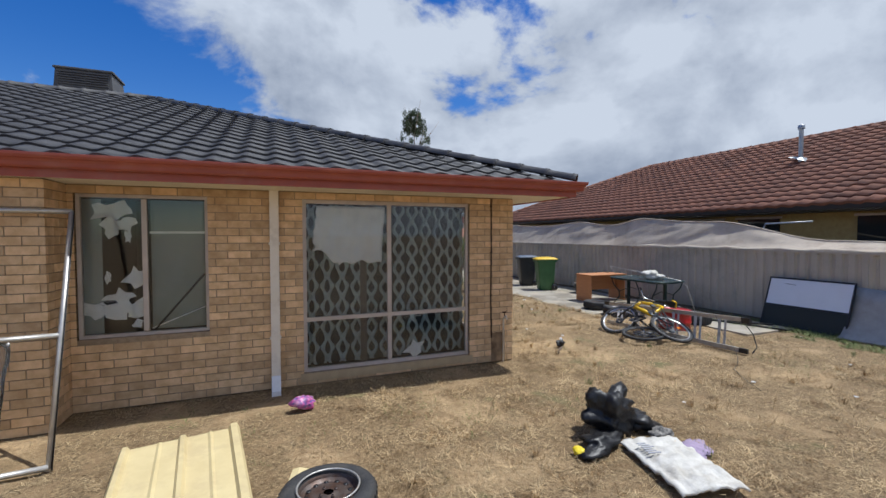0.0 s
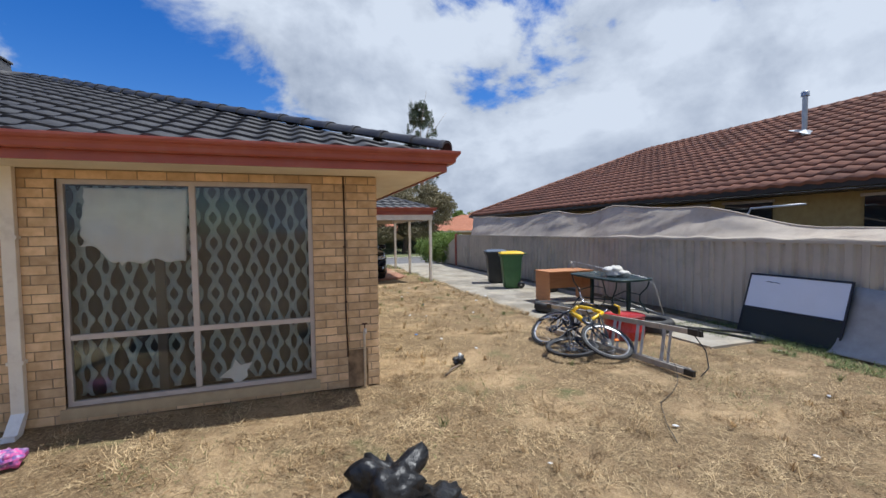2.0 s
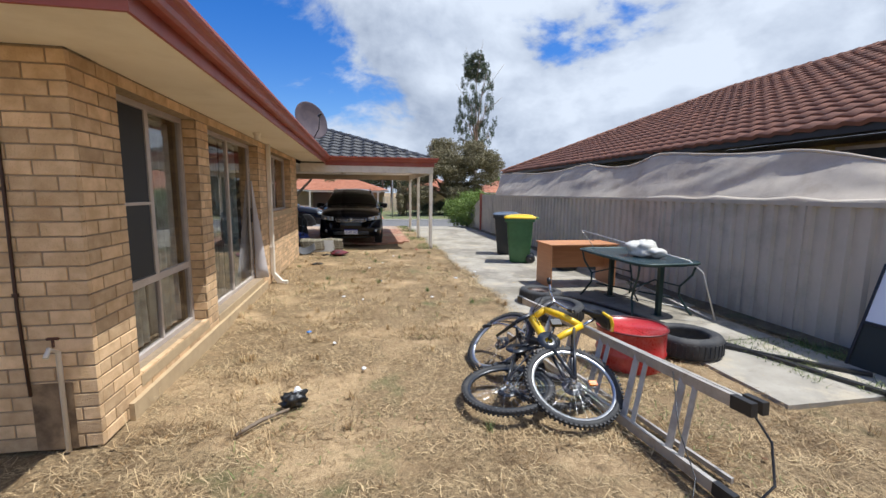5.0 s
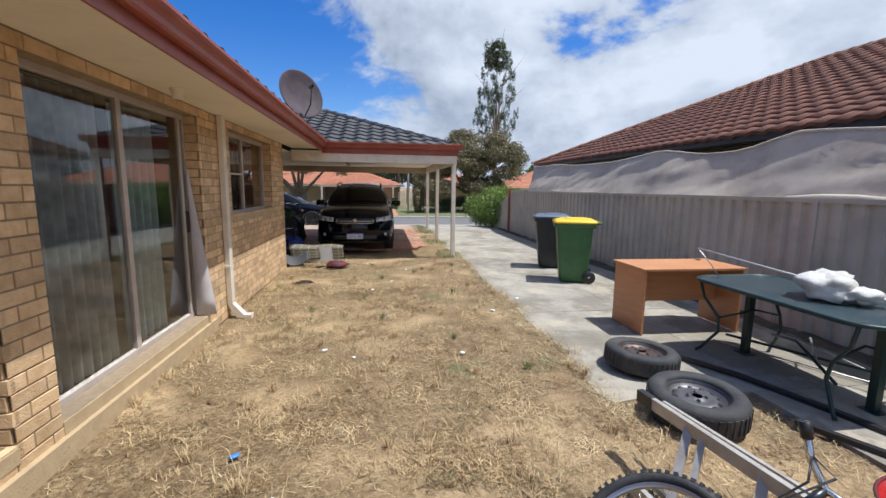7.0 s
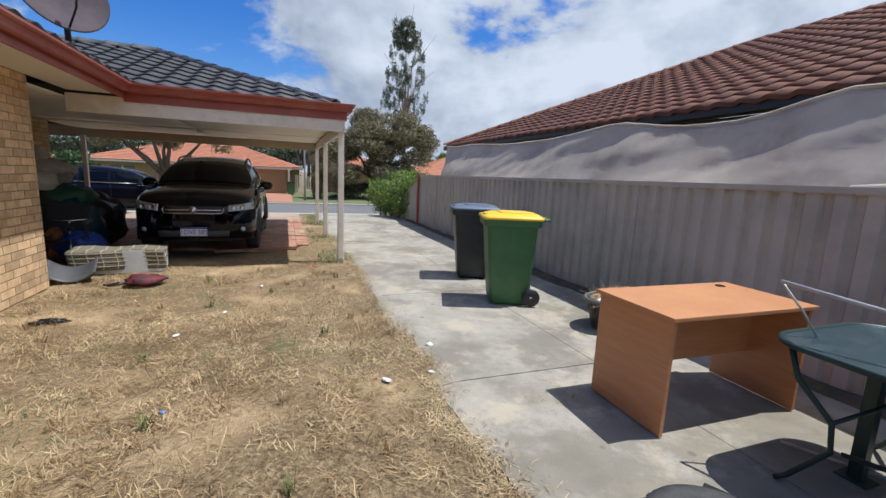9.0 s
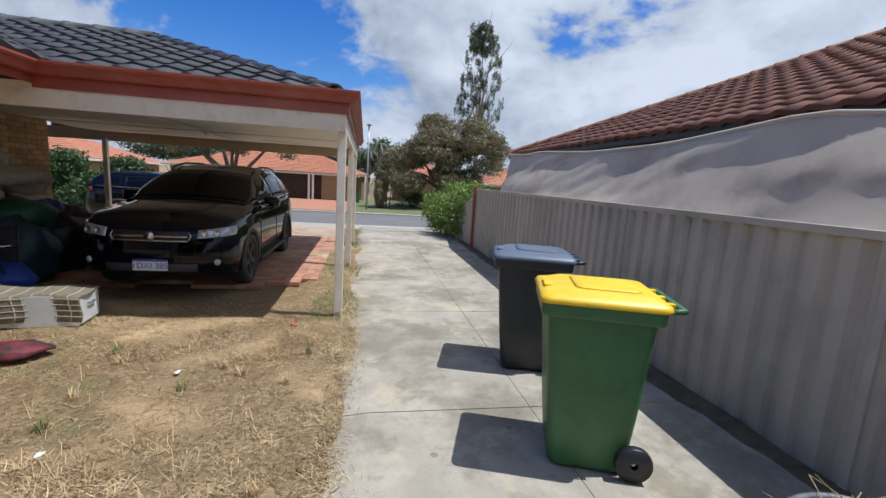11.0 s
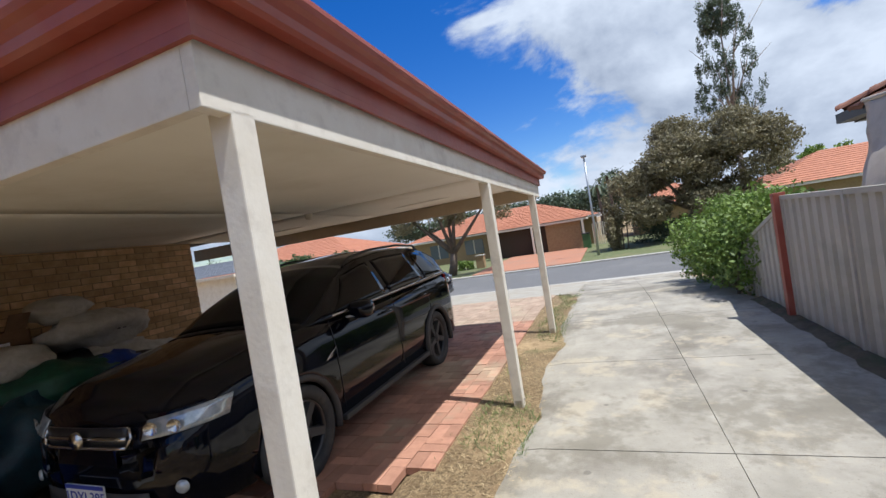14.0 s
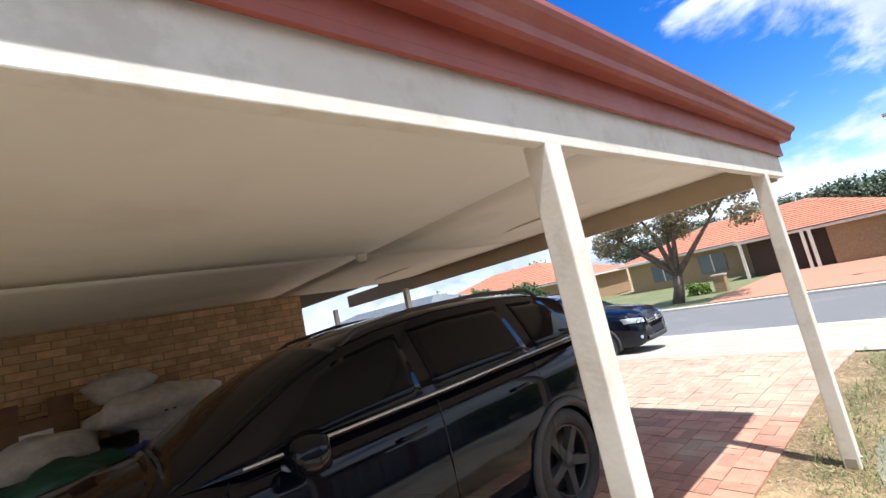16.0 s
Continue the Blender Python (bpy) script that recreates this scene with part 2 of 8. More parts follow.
def tube(bm, pts, r, sides=8, closed=False, caps=True):
    """Adds a round rod along points; r may be one radius or one per point."""
    pts = [Vector(p) for p in pts]
    n = len(pts)
    rr = r if isinstance(r, (list, tuple)) else [r] * n
    rings = []
    ref = None
    for i, p in enumerate(pts):
        if closed:
            d = pts[(i + 1) % n] - pts[i - 1]
        else:
            d = pts[min(i + 1, n - 1)] - pts[max(i - 1, 0)]
        d.normalize()
        if ref is None:
            ref = Vector((0, 0, 1)) if abs(d.z) < 0.9 else Vector((1, 0, 0))
        u = d.cross(ref).normalized()
        w = u.cross(d).normalized()
        ref = w
        rings.append([bm.verts.new(p + (u * math.cos(a) + w * math.sin(a)) * rr[i]) for a in [2 * math.pi * k / sides for k in range(sides)]])
    m = n if closed else n - 1
    for i in range(m):
        a, b = rings[i], rings[(i + 1) % n]
        for k in range(sides):
            f = bm.faces.new((a[k], a[(k + 1) % sides], b[(k + 1) % sides], b[k]))
            f.smooth = True
    if caps and not closed:
        bm.faces.new(rings[0][::-1])
        bm.faces.new(rings[-1])
    return rings


def lathe(bm, profile, sides=24, centre=(0, 0, 0), smooth=True, axis="z", caps=False):
    """Turns a list of (radius, height) round an axis."""
    c = Vector(centre)
    rings = []
    for r, z in profile:
        ring = []
        for k in range(sides):
            a = 2 * math.pi * k / sides
            p = (r * math.cos(a), r * math.sin(a), z)
            if axis == "x":
                p = (p[2], p[0], p[1])
            elif axis == "y":
                p = (p[1], p[2], p[0])
            ring.append(bm.verts.new(c + Vector(p)))
        rings.append(ring)
    for a, b in zip(rings, rings[1:]):
        for k in range(sides):
            f = bm.faces.new((a[k], a[(k + 1) % sides], b[(k + 1) % sides], b[k]))
            f.smooth = smooth
    if caps and profile[0][0] > 1e-5:
        bm.faces.new(rings[0][::-1])
    if caps and profile[-1][0] > 1e-5:
        bm.faces.new(rings[-1])
    return rings


def loft(bm, rings, cap=True, closed=True, smooth=False):
    """Joins rings of points of one length into a skin."""
    vr = [[bm.verts.new(p) for p in ring] for ring in rings]
    n = len(vr[0])
    for a, b in zip(vr, vr[1:]):
        for k in range(n if closed else n - 1):
            f = bm.faces.new((a[k], a[(k + 1) % n], b[(k + 1) % n], b[k]))
            f.smooth = smooth
    if cap and closed:
        bm.faces.new(vr[0][::-1])
        bm.faces.new(vr[-1])
    return vr


def sheet(bm, nu, nv, fn, thick=0.0, smooth=True):
    """A grid of points fn(u, v), u and v from 0 to 1, with a second skin if it has thickness."""
    g = [[Vector(fn(i / nu, j / nv)) for j in range(nv + 1)] for i in range(nu + 1)]
    vs = [[bm.verts.new(p) for p in row] for row in g]
    for i in range(nu):
        for j in range(nv):
            f = bm.faces.new((vs[i][j], vs[i + 1][j], vs[i + 1][j + 1], vs[i][j + 1]))
            f.smooth = smooth
    if thick:
        ws = []
        for i in range(nu + 1):
            row = []
            for j in range(nv + 1):
                a = g[min(i + 1, nu)][j] - g[max(i - 1, 0)][j]
                b = g[i][min(j + 1, nv)] - g[i][max(j - 1, 0)]
                row.append(bm.verts.new(g[i][j] - a.cross(b).normalized() * thick))
            ws.append(row)
        for i in range(nu):
            for j in range(nv):
                f = bm.faces.new((ws[i][j], ws[i][j + 1], ws[i + 1][j + 1], ws[i + 1][j]))
                f.smooth = smooth
        for i in range(nu):
            bm.faces.new((vs[i][0], ws[i][0], ws[i + 1][0], vs[i + 1][0]))
            bm.faces.new((vs[i][nv], vs[i + 1][nv], ws[i + 1][nv], ws[i][nv]))
        for j in range(nv):
            bm.faces.new((vs[0][j], vs[0][j + 1], ws[0][j + 1], ws[0][j]))
            bm.faces.new((vs[nu][j], ws[nu][j], ws[nu][j + 1], vs[nu][j + 1]))
    return vs


def mesh_of(name, bm, material, smooth=False):
    bmesh.ops.recalc_face_normals(bm, faces=bm.faces)
    me = bpy.data.meshes.new(name)
    bm.to_mesh(me)
    bm.free()
    me.materials.append(material)
    if smooth:
        for p in me.polygons:
            p.use_smooth = True
    return me


def part(name, bm, material, parent=None, label="", kind="", smooth=False, m=None):
    """One mesh object, under a thing or a part if a parent is given."""
    ob = new(name, bm if isinstance(bm, bpy.types.Mesh) else mesh_of(name, bm, material, smooth))
    if parent:
        ob.parent = parent
    if m is not None:
        ob.matrix_basis = m
    return tagged(ob, label, kind=kind)


def thing(name, label, category, m=None, group="", kind=""):
    ob = new(name)
    ob.empty_display_size = 0.1
    if m is not None:
        ob.matrix_basis = m
    return tagged(ob, label, category, group, kind)


def block(name, x0, x1, y0, y1, z0, z1, material, parent=None, label="", bevel=0.0, kind="", category=""):
    bm = bmesh.new()
    box(bm, x0, x1, y0, y1, z0, z1, bevel)
    ob = part(name, bm, material, parent, label, kind)
    return tagged(ob, category=category)


# ---- plan, in metres ----
WX, WY, WINX = 3.33, 5.60, 3.20      # side wall face, rear wall face, plane of the side windows
WEND, CPX, CPW = 13.6, 6.84, 1.42    # end of the side wall, carport edge, carport wall face
SOF, GT = 2.33, 2.51                 # soffit and gutter top
FX = 9.70                            # fence


def ground_z(x, y):
    """Level of the ground: flat yard, falling a little to the street."""
    t = min(max((y - 21.5) / 7.5, 0), 1)
    return -0.5 * t * t * (3 - 2 * t)


def yard_bumps(x, y):
    return 0.018 * noise.noise((x * 0.9, y * 0.9, 0)) + 0.012 * noise.noise((x * 3.1, y * 3.1, 4)) - 0.012


# ---- ground ----
def ground_material():
    m = bpy.data.materials.new("dry lawn")
    m.use_nodes = True
    nt = m.node_tree
    b = nt.nodes["Principled BSDF"]
    b.inputs["Roughness"].default_value = 0.95
    g = nt.nodes.new("ShaderNodeNewGeometry")

    def noise_node(scale, detail, lo, hi, rough=0.6):
        n = nt.nodes.new("ShaderNodeTexNoise")
        n.inputs["Scale"].default_value, n.inputs["Detail"].default_value, n.inputs["Roughness"].default_value = scale, detail, rough
        nt.links.new(g.outputs["Position"], n.inputs["Vector"])
        r = nt.nodes.new("ShaderNodeMapRange")
        r.inputs["From Min"].default_value, r.inputs["From Max"].default_value = lo, hi
        nt.links.new(n.outputs["Fac"], r.inputs["Value"])
        return r.outputs[0], n

    def mix(f, a, c):
        x = nt.nodes.new("ShaderNodeMix"); x.data_type = "RGBA"
        nt.links.new(f, x.inputs[0])
        for k, v in ((6, a), (7, c)):
            if isinstance(v, tuple):
                x.inputs[k].default_value = (*v, 1)
            else:
                nt.links.new(v, x.inputs[k])
        return x.outputs[2]

    fine, nf = noise_node(34, 10, 0.40, 0.62, 0.82)
    straw = mix(fine, (0.085, 0.055, 0.025), (0.47, 0.335, 0.175))
    sandy, _ = noise_node(0.75, 9, 0.51, 0.58, 0.7)
    fine2, _ = noise_node(90, 3, 0.3, 0.7)
    sand = mix(fine2, (0.46, 0.32, 0.165), (0.60, 0.43, 0.24))
    c = mix(sandy, straw, sand)
    thatch, _ = noise_node(6, 10, 0.46, 0.56, 0.85)
    tf = nt.nodes.new("ShaderNodeMath"); tf.operation = "MULTIPLY"; tf.inputs[1].default_value = 0.6
    nt.links.new(thatch, tf.inputs[0])
    c = mix(tf.outputs[0], c, (0.15, 0.09, 0.04))
    green, _ = noise_node(1.1, 6, 0.60, 0.72)
    c = mix(green, c, (0.13, 0.135, 0.05))
    nt.links.new(c, b.inputs["Base Color"])
    bp = nt.nodes.new("ShaderNodeBump")
    bp.inputs["Strength"].default_value, bp.inputs["Distance"].default_value = 0.9, 0.02
    nt.links.new(nf.outputs["Fac"], bp.inputs["Height"])
    nt.links.new(bp.outputs[0], b.inputs["Normal"])
    return m


def axis(near0, near1, step, far):
    a = list(np.arange(near0, near1 + 1e-6, step))
    d = step
    lo, hi = [], []
    p = near0
    while p > -far:
        d *= 1.35
        p -= d
        lo.append(p)
    d, p = step, near1
    while p < far:
        d *= 1.35
        p += d
        hi.append(p)
    return lo[::-1] + a + hi


LAWN = ground_material()
xs, ys = axis(-4, 10.5, 0.12, 900), axis(-1, 30, 0.12, 900)
gv = []
for y in ys:
    for x in xs:
        under = (7.15 < x < 9.4 and 8.05 < y < 28.6) or (8.12 < x < 9.25 and 5.45 < y < 8.1) or (CPW < x < 6.2 and 15.2 < y < 23.9)
        z = ground_z(x, y) + (yard_bumps(x, y) if -5 < x < 11 and -2 < y < 31 else -0.02)
        gv.append((x, y, z - (0.05 if under or y > 27.9 else 0)))
nx = len(xs)
gf = [(j * nx + i, j * nx + i + 1, (j + 1) * nx + i + 1, (j + 1) * nx + i) for j in range(len(ys) - 1) for i in range(nx - 1)]
gm = bpy.data.meshes.new("ground")
gm.from_pydata(gv, [], gf)
gm.materials.append(LAWN)
gm.polygons.foreach_set("use_smooth", [True] * len(gm.polygons))
ground = tagged(new("ground", gm), "sandy yard with dry straw-coloured mown lawn", "ground", kind="structure")

ASPHALT = mat("asphalt", (0.16, 0.155, 0.15), 0.9, color2=(0.13, 0.125, 0.12), scale=30, bump=0.4, bump_scale=200, stain=(0.2, 0.19, 0.18), stain_scale=0.4)
VERGE = mat("green verge lawn", (0.10, 0.13, 0.045), 0.95, color2=(0.16, 0.16, 0.07), scale=6, bump=0.6, bump_scale=60, stain=(0.25, 0.2, 0.1), stain_scale=0.5)
KERB = mat("kerb concrete", (0.48, 0.45, 0.40), 0.9, color2=(0.40, 0.37, 0.32), scale=8, bump=0.2)
block("road", -120, 140, 28.6, 34.4, -0.62, -0.50, ASPHALT, kind="structure", label="grey asphalt street with concrete kerbs")
block("kerb_near", -120, 140, 28.3, 28.6, -0.62, -0.47, KERB, kind="structure", bevel=0.02)
block("kerb_far", -120, 140, 34.4, 34.7, -0.62, -0.42, KERB, kind="structure", bevel=0.02)
bm = bmesh.new()
sheet(bm, 40, 6, lambda u, v: (-120 + 260 * u, 34.7 + 16 * v, -0.43 + 0.03 * noise.noise((u * 60, v * 5, 0))))
part("verge_far", bm, VERGE, None, "green front lawns across the street", "structure")
bm = bmesh.new()
sheet(bm, 2, 8, lambda u, v: (-4.6 + 11.4 * u, 24.2 + 4.3 * v, ground_z(0, 24.2 + 4.3 * v) + 0.022))
part("footpath", bm, mat("pale verge concrete", (0.39, 0.355, 0.29), 0.9, color2=(0.33, 0.295, 0.235), scale=3, bump=0.3, stain=(0.36, 0.28, 0.19), stain_scale=0.6), None, "pale sandy concrete crossover by the street", "structure")
block("orange_driveway", 0.9, 6.3, 34.72, 46, -0.5, -0.385, mat("orange brick paving", (0.46, 0.21, 0.12), 0.9, color2=(0.38, 0.17, 0.10), scale=20, bump=0.3, stain=(0.3, 0.2, 0.14), stain_scale=0.7), kind="structure", label="orange brick driveway across the street")

# driveway slabs with open joints
driveway = tagged(new("driveway"), "pale stained concrete driveway in jointed slabs", "driveway", kind="structure")
JOINTS = (7.95, 10.2, 12.5, 14.8, 16.7, 18.6, 20.6, 22.8, 25.0, 27.0, 28.32)
for i, (a, b) in enumerate(zip(JOINTS, JOINTS[1:])):
    for x0, x1 in ((6.88, 8.2475), (8.2525, 9.58)):
        bm = bmesh.new()
        wob = 0.10 if x0 < 7 else 0.05
        flare = 0.0 if b < 24 else (b - 24) * 0.35

        def slab(u, v, x0=x0, x1=x1, a=a, b=b):
            y = a + 0.005 + (b - a - 0.01) * v
            e0 = wob * noise.noise((0, y * .9, x0)) + .03 * noise.noise((0, y * 4, x0)) if x0 < 7 else 0
            e1 = wob * noise.noise((3, y * 1.8, x1)) if x1 > 9 else 0
            f0 = -max(y - 23.5, 0) * 0.45 if x0 < 7 else 0
            return (x0 + e0 + f0 + (x1 + e1 - x0 - e0 - f0) * u, y, ground_z(0, y) + 0.012 - (.02 if u == 0 and x0 < 7 else 0))
        sheet(bm, 8, 26, slab, thick=0.09, smooth=False)
        part("slab", bm, CONCRETE, driveway)
bm = bmesh.new()
sheet(bm, 8, 90, lambda u, v: (9.50 + (.16 * noise.noise((v * 9, 0, 3)) + .06 * noise.noise((v * 60, 0, 3))) * (1 - u) + .19 * u, 5.2 + 16 * v, .006 + .045 * u + .025 * noise.noise((u * 4, v * 40, 1)) * u), thick=0.0)
part("fence_foot_soil", bm, mat("dark leaf soil", (.085, .062, .036), .95, color2=(.15, .115, .065), scale=9, detail=9, bump=.8, bump_scale=70, stain=(.06, .075, .03), stain_scale=2.5, stain_amount=.8), None, "dark mossy soil drifted along the foot of the fence", "structure")
for a, b in ((5.3, 6.6), (6.62, 7.94)):
    block("slab", 8.0, 9.34, a, b, -0.06, 0.018, CONCRETE, driveway)


# ---- brick walls ----
def spans(length, openings, z0, z1):
    """Free stretches of a course between z0 and z1."""
    free = [(0.0, length)]
    for a, b, c, d in openings:
        if d > z0 + 0.02 and c < z1 - 0.02:
            free = [s for f in free for s in ((f[0], min(f[1], a)), (max(f[0], b), f[1])) if s[1] - s[0] > 0.03]
    return free


BRICK_MESH = {}


def brick_mesh(length, joined=False):
    key = round(length, 2)
    if key not in BRICK_MESH:
        bm = bmesh.new()
        box(bm, 0, key, 0, 0.04, 0, 0.076)
        bmesh.ops.bevel(bm, geom=[e for e in bm.edges if all(v.co.y < 0.01 for v in e.verts)], offset=0.003, segments=1, affect="EDGES")
        BRICK_MESH[key] = mesh_of("brick", bm, BRICK)
    return BRICK_MESH[key]


WALL_JOBS = []


def wall(name, origin, ang, length, height, openings, label, near=None, thick=0.12, z0=0.0, bricks=True):
    """A brick wall; local x runs along it, its face looks to local -y. Openings are (from, to, bottom, top)."""
    m = Matrix.Translation((origin[0], origin[1], z0)) @ Matrix.Rotation(ang, 4, "Z")
    xs_ = sorted({0.0, length, *[v for o in openings for v in o[:2]]})
    zs_ = sorted({0.0, height, *[v for o in openings for v in o[2:]]})
    bm = bmesh.new()
    xs_[-1] -= 0.012
    for a, b in zip(xs_, xs_[1:]):
        for c, d in zip(zs_, zs_[1:]):
            if not any(o[0] <= a + 1e-4 and o[1] >= b - 1e-4 and o[2] <= c + 1e-4 and o[3] >= d - 1e-4 for o in openings):
                box(bm, a, b, 0.007, thick, c, d)
    w = part(name, bm, MORTAR, None, label, "structure", m=m)
    if bricks:
        WALL_JOBS.append((w, length, height, openings, near))
    return w


def lay_bricks():
    """Bricks last: the nearest of each wall one by one, the rest joined."""
    for w, length, height, openings, near in WALL_JOBS:
        rest = bmesh.new()
        count = 0
        for i in range(int(height / 0.086)):
            z = i * 0.086 + 0.005
            for a, b in spans(length, openings, z, z + 0.076):
                start = (0.12 if i % 2 else 0.0) - 0.24
                x = start
                while x < length:
                    p, q = max(x, a), min(x + 0.23, b)
                    if q - p > 0.035:
                        if near and near[0] <= p <= near[1] and count < 300:
                            o = part("brick", brick_mesh(q - p), BRICK, w, m=pose(p, 0, z))
                            count += 1
                        else:
                            box(rest, p, q, 0, 0.04, z, z + 0.076)
                    x += 0.24
        if len(rest.verts):
            part("brick_courses", rest, BRICK_STUFF, w, kind="stuff")
        else:
            rest.free()


# rear wall, from the inner corner to the house corner
wall_rear = wall("wall_rear", (-1.80, WY), 0, WX + 1.80, SOF, [(0.05, 1.24, 0.74, 2.24), (2.24, 4.44, 0.14, 2.24)], "cream brick rear wall under the eave", near=(3.0, 5.3))
wall("wall_rear_left", (-7.0, 5.15), 0, 5.2, SOF, [], "cream brick wall beside the rear window")
wall("wall_return", (-1.80, 5.19), math.pi / 2, 0.41, SOF, [], "short cream brick return wall")
wall_side = wall("wall_side", (WX, WY + 0.042), math.pi / 2, WEND - WY - 0.042, SOF,
                 [(0.44, 1.81, 0.24, 2.24), (2.11, 4.25, 0.20, 2.24), (5.13, 7.12, 1.18, 2.24)], "cream brick side wall, sunlit along its foot", near=(0, 3.0), thick=0.22)
for ye in (WY + 0.042 + 1.81, WY + 0.042 + 4.25, WY + 0.042 + 7.12):
    wall("wall_reveal", (WINX - 0.0, ye - 0.012), 0, WX - WINX - 0.002, 2.24, [], "brick window reveal", near=(-1, 3), thick=0.008)
w_end = wall("wall_end", (WX - 0.042, WEND), math.pi, WX - CPW - 0.05, SOF, [], "cream brick wall end beside the carport")
wall("wall_carport", (CPW, WEND), math.pi / 2, 18.68 - WEND, SOF, [], "cream brick wall inside the carport", near=(1.6, 5.2))
wall("wall_carport_end", (CPW - 0.045, 18.68), math.pi, 6, SOF, [], "cream brick front wall of the house", near=None)
# closing walls out of sight
block("wall_west", -7.2, -7.0, 5.2, 18.6, 0, SOF, MORTAR, kind="structure")


# ---- eaves, gutters and fascia ----
def along(bm, way, profile, closed=False):
    """Sweeps a profile of (outward, z) along a plan path with mitred corners; outward is to the right of the way."""
    rings = []
    n = len(way)
    path = [Vector(q[:2]) for q in way]
    drop = [q[2] if len(q) > 2 else 0.0 for q in way]
    for i, p in enumerate(path):
        d0 = (Vector(path[i]) - Vector(path[i - 1])).normalized() if i > 0 else None
        d1 = (Vector(path[i + 1]) - Vector(path[i])).normalized() if i < n - 1 else None
        d0 = d0 or d1
        d1 = d1 or d0
        n0, n1 = Vector((d0.y, -d0.x)), Vector((d1.y, -d1.x))
        mid = (n0 + n1).normalized()
        k = 1 / max(mid.dot(n0), 0.3)
        rings.append([(p[0] + mid.x * o * k, p[1] + mid.y * o * k, z + drop[i]) for o, z in profile])
    return loft(bm, rings)


EAVE = [(-7.2, 5.0, 0), (3.93, 5.0, 0), (3.93, 14.52, -0.04), (6.79, 14.52, -0.04), (6.79, 20.75, -0.04), (0.2, 20.75, -0.04)]
bm = bmesh.new()
along(bm, EAVE, [(0.0, SOF - 0.012), (0.018, SOF - 0.012), (0.018, 2.47), (0.0, 2.47)])
part("fascia", bm, RED, None, "dull red painted fascia board", "structure")
bm = bmesh.new()
along(bm, [q for q in EAVE[2:]], [(0.0, 2.285), (0.018, 2.285), (0.018, SOF - 0.0125), (0.0, SOF - 0.0125)])
part("fascia", bm, RED, None, "dull red painted lower fascia board of the carport", "structure")
gutter = tagged(new("gutter"), "faded red metal gutter along the eaves", "gutter", kind="structure")
bm = bmesh.new()
along(bm, EAVE, [(0.02, 2.400), (0.075, 2.395), (0.088, 2.41), (0.092, 2.44), (0.104, 2.462), (0.122, 2.475), (0.130, 2.495), (0.130, GT + 0.005), (0.118, GT + 0.008), (0.116, 2.50), (0.02, 2.50)])
part("gutter_run", bm, RED, gutter)
bm = bmesh.new()
for x0, x1, y0, y1 in ((-7.2, 3.93, 5.0, WY + 0.0), (WX - 0.0, 3.93, WY, 14.5), (WINX, WX, WY + 0.3, WEND)):
    box(bm, x0, x1, y0, y1, SOF, SOF + 0.012)
part("soffit", bm, SOFFIT, None, "cream painted eave lining", "structure")
CEIL = mat("carport ceiling lining", (0.84, 0.80, 0.71), 0.65, color2=(0.80, 0.76, 0.67), scale=0.8, stain=(0.62, 0.56, 0.44), stain_scale=0.6, stain_amount=0.4, bump=0.05, bump_scale=6)
bm = bmesh.new()
for x0, x1, y0, y1 in ((CPW, WX - .05, 13.63, 14.56), (CPW, 4.095, 14.565, 18.3), (4.095, 6.73, 14.565, 18.3), (CPW, 4.095, 18.301, 20.68), (4.095, 6.73, 18.301, 20.68)):
    sheet(bm, 12, 8, lambda u, v: (x0 + (x1 - x0) * u, y0 + (y1 - y0) * v, 2.255 - (0.04 * math.sin(math.pi * v) * (y0 > 18) * (0.5 + 0.5 * math.sin(u * 9 + 1)))), thick=-0.01)
part("carport_ceiling", bm, CEIL, None, "cream sheet lining under the carport roof, sagging at the joints", "structure")
for y in (19.6,):
    block("cover_strip", CPW + 0.1, 6.7, y - 0.018, y + 0.018, 2.232, 2.246, CEIL, kind="structure", label="cream joint strip of the ceiling")
beam = tagged(new("carport_beam"), "cream painted timber carport beam", "beam", kind="structure")
bm = bmesh.new(); box(bm, 6.735, 6.78, 14.52, 20.71, 2.07, SOF - 0.045, 0.004); part("side_beam", bm, CREAM, beam)
bm = bmesh.new(); box(bm, 3.3, 6.734, 14.52, 14.565, 2.07, SOF - 0.03, 0.004); part("front_beam", bm, CREAM, beam)
bm = bmesh.new(); box(bm, -1.0, 6.734, 20.66, 20.705, 2.05, SOF - 0.03, 0.004); part("rear_beam", bm, mat("tan beam paint", (0.52, 0.43, 0.30), 0.6, color2=(0.47, 0.38, 0.26), scale=4), beam)

pst = None
for x, y in ((6.735, 14.66), (6.735, 17.50), (6.735, 20.16), (1.3, 20.62), (-1.6, 20.62)):
    if pst is None:
        pst = thing("carport_post", "square cream painted timber carport post with flaking paint", "post", pose(x, y, 0), group="carport posts")
        bm = bmesh.new(); box(bm, -0.045, 0.045, -0.045, 0.045, -0.03, 2.09, 0.006)
        part("shaft", bm, CREAM, pst)
        bm = bmesh.new(); box(bm, -0.030, 0.030, -0.047, 0.047, -0.02, 0.06); part("steel_stirrup", bm, mat("stirrup steel", (0.45, 0.4, 0.34), 0.5, metal=0.6), pst)
        bm = bmesh.new(); lathe(bm, [(0.012, 0), (0.012, 0.008), (0.004, 0.01)], 8); part("bolt", bm, mat("stirrup steel", (0.45, 0.4, 0.34), 0.5), pst, m=pose(0.049, 0, 0.06, 0, 90, 0))
    else:
        copy_thing(pst, pose(x, y, 0))


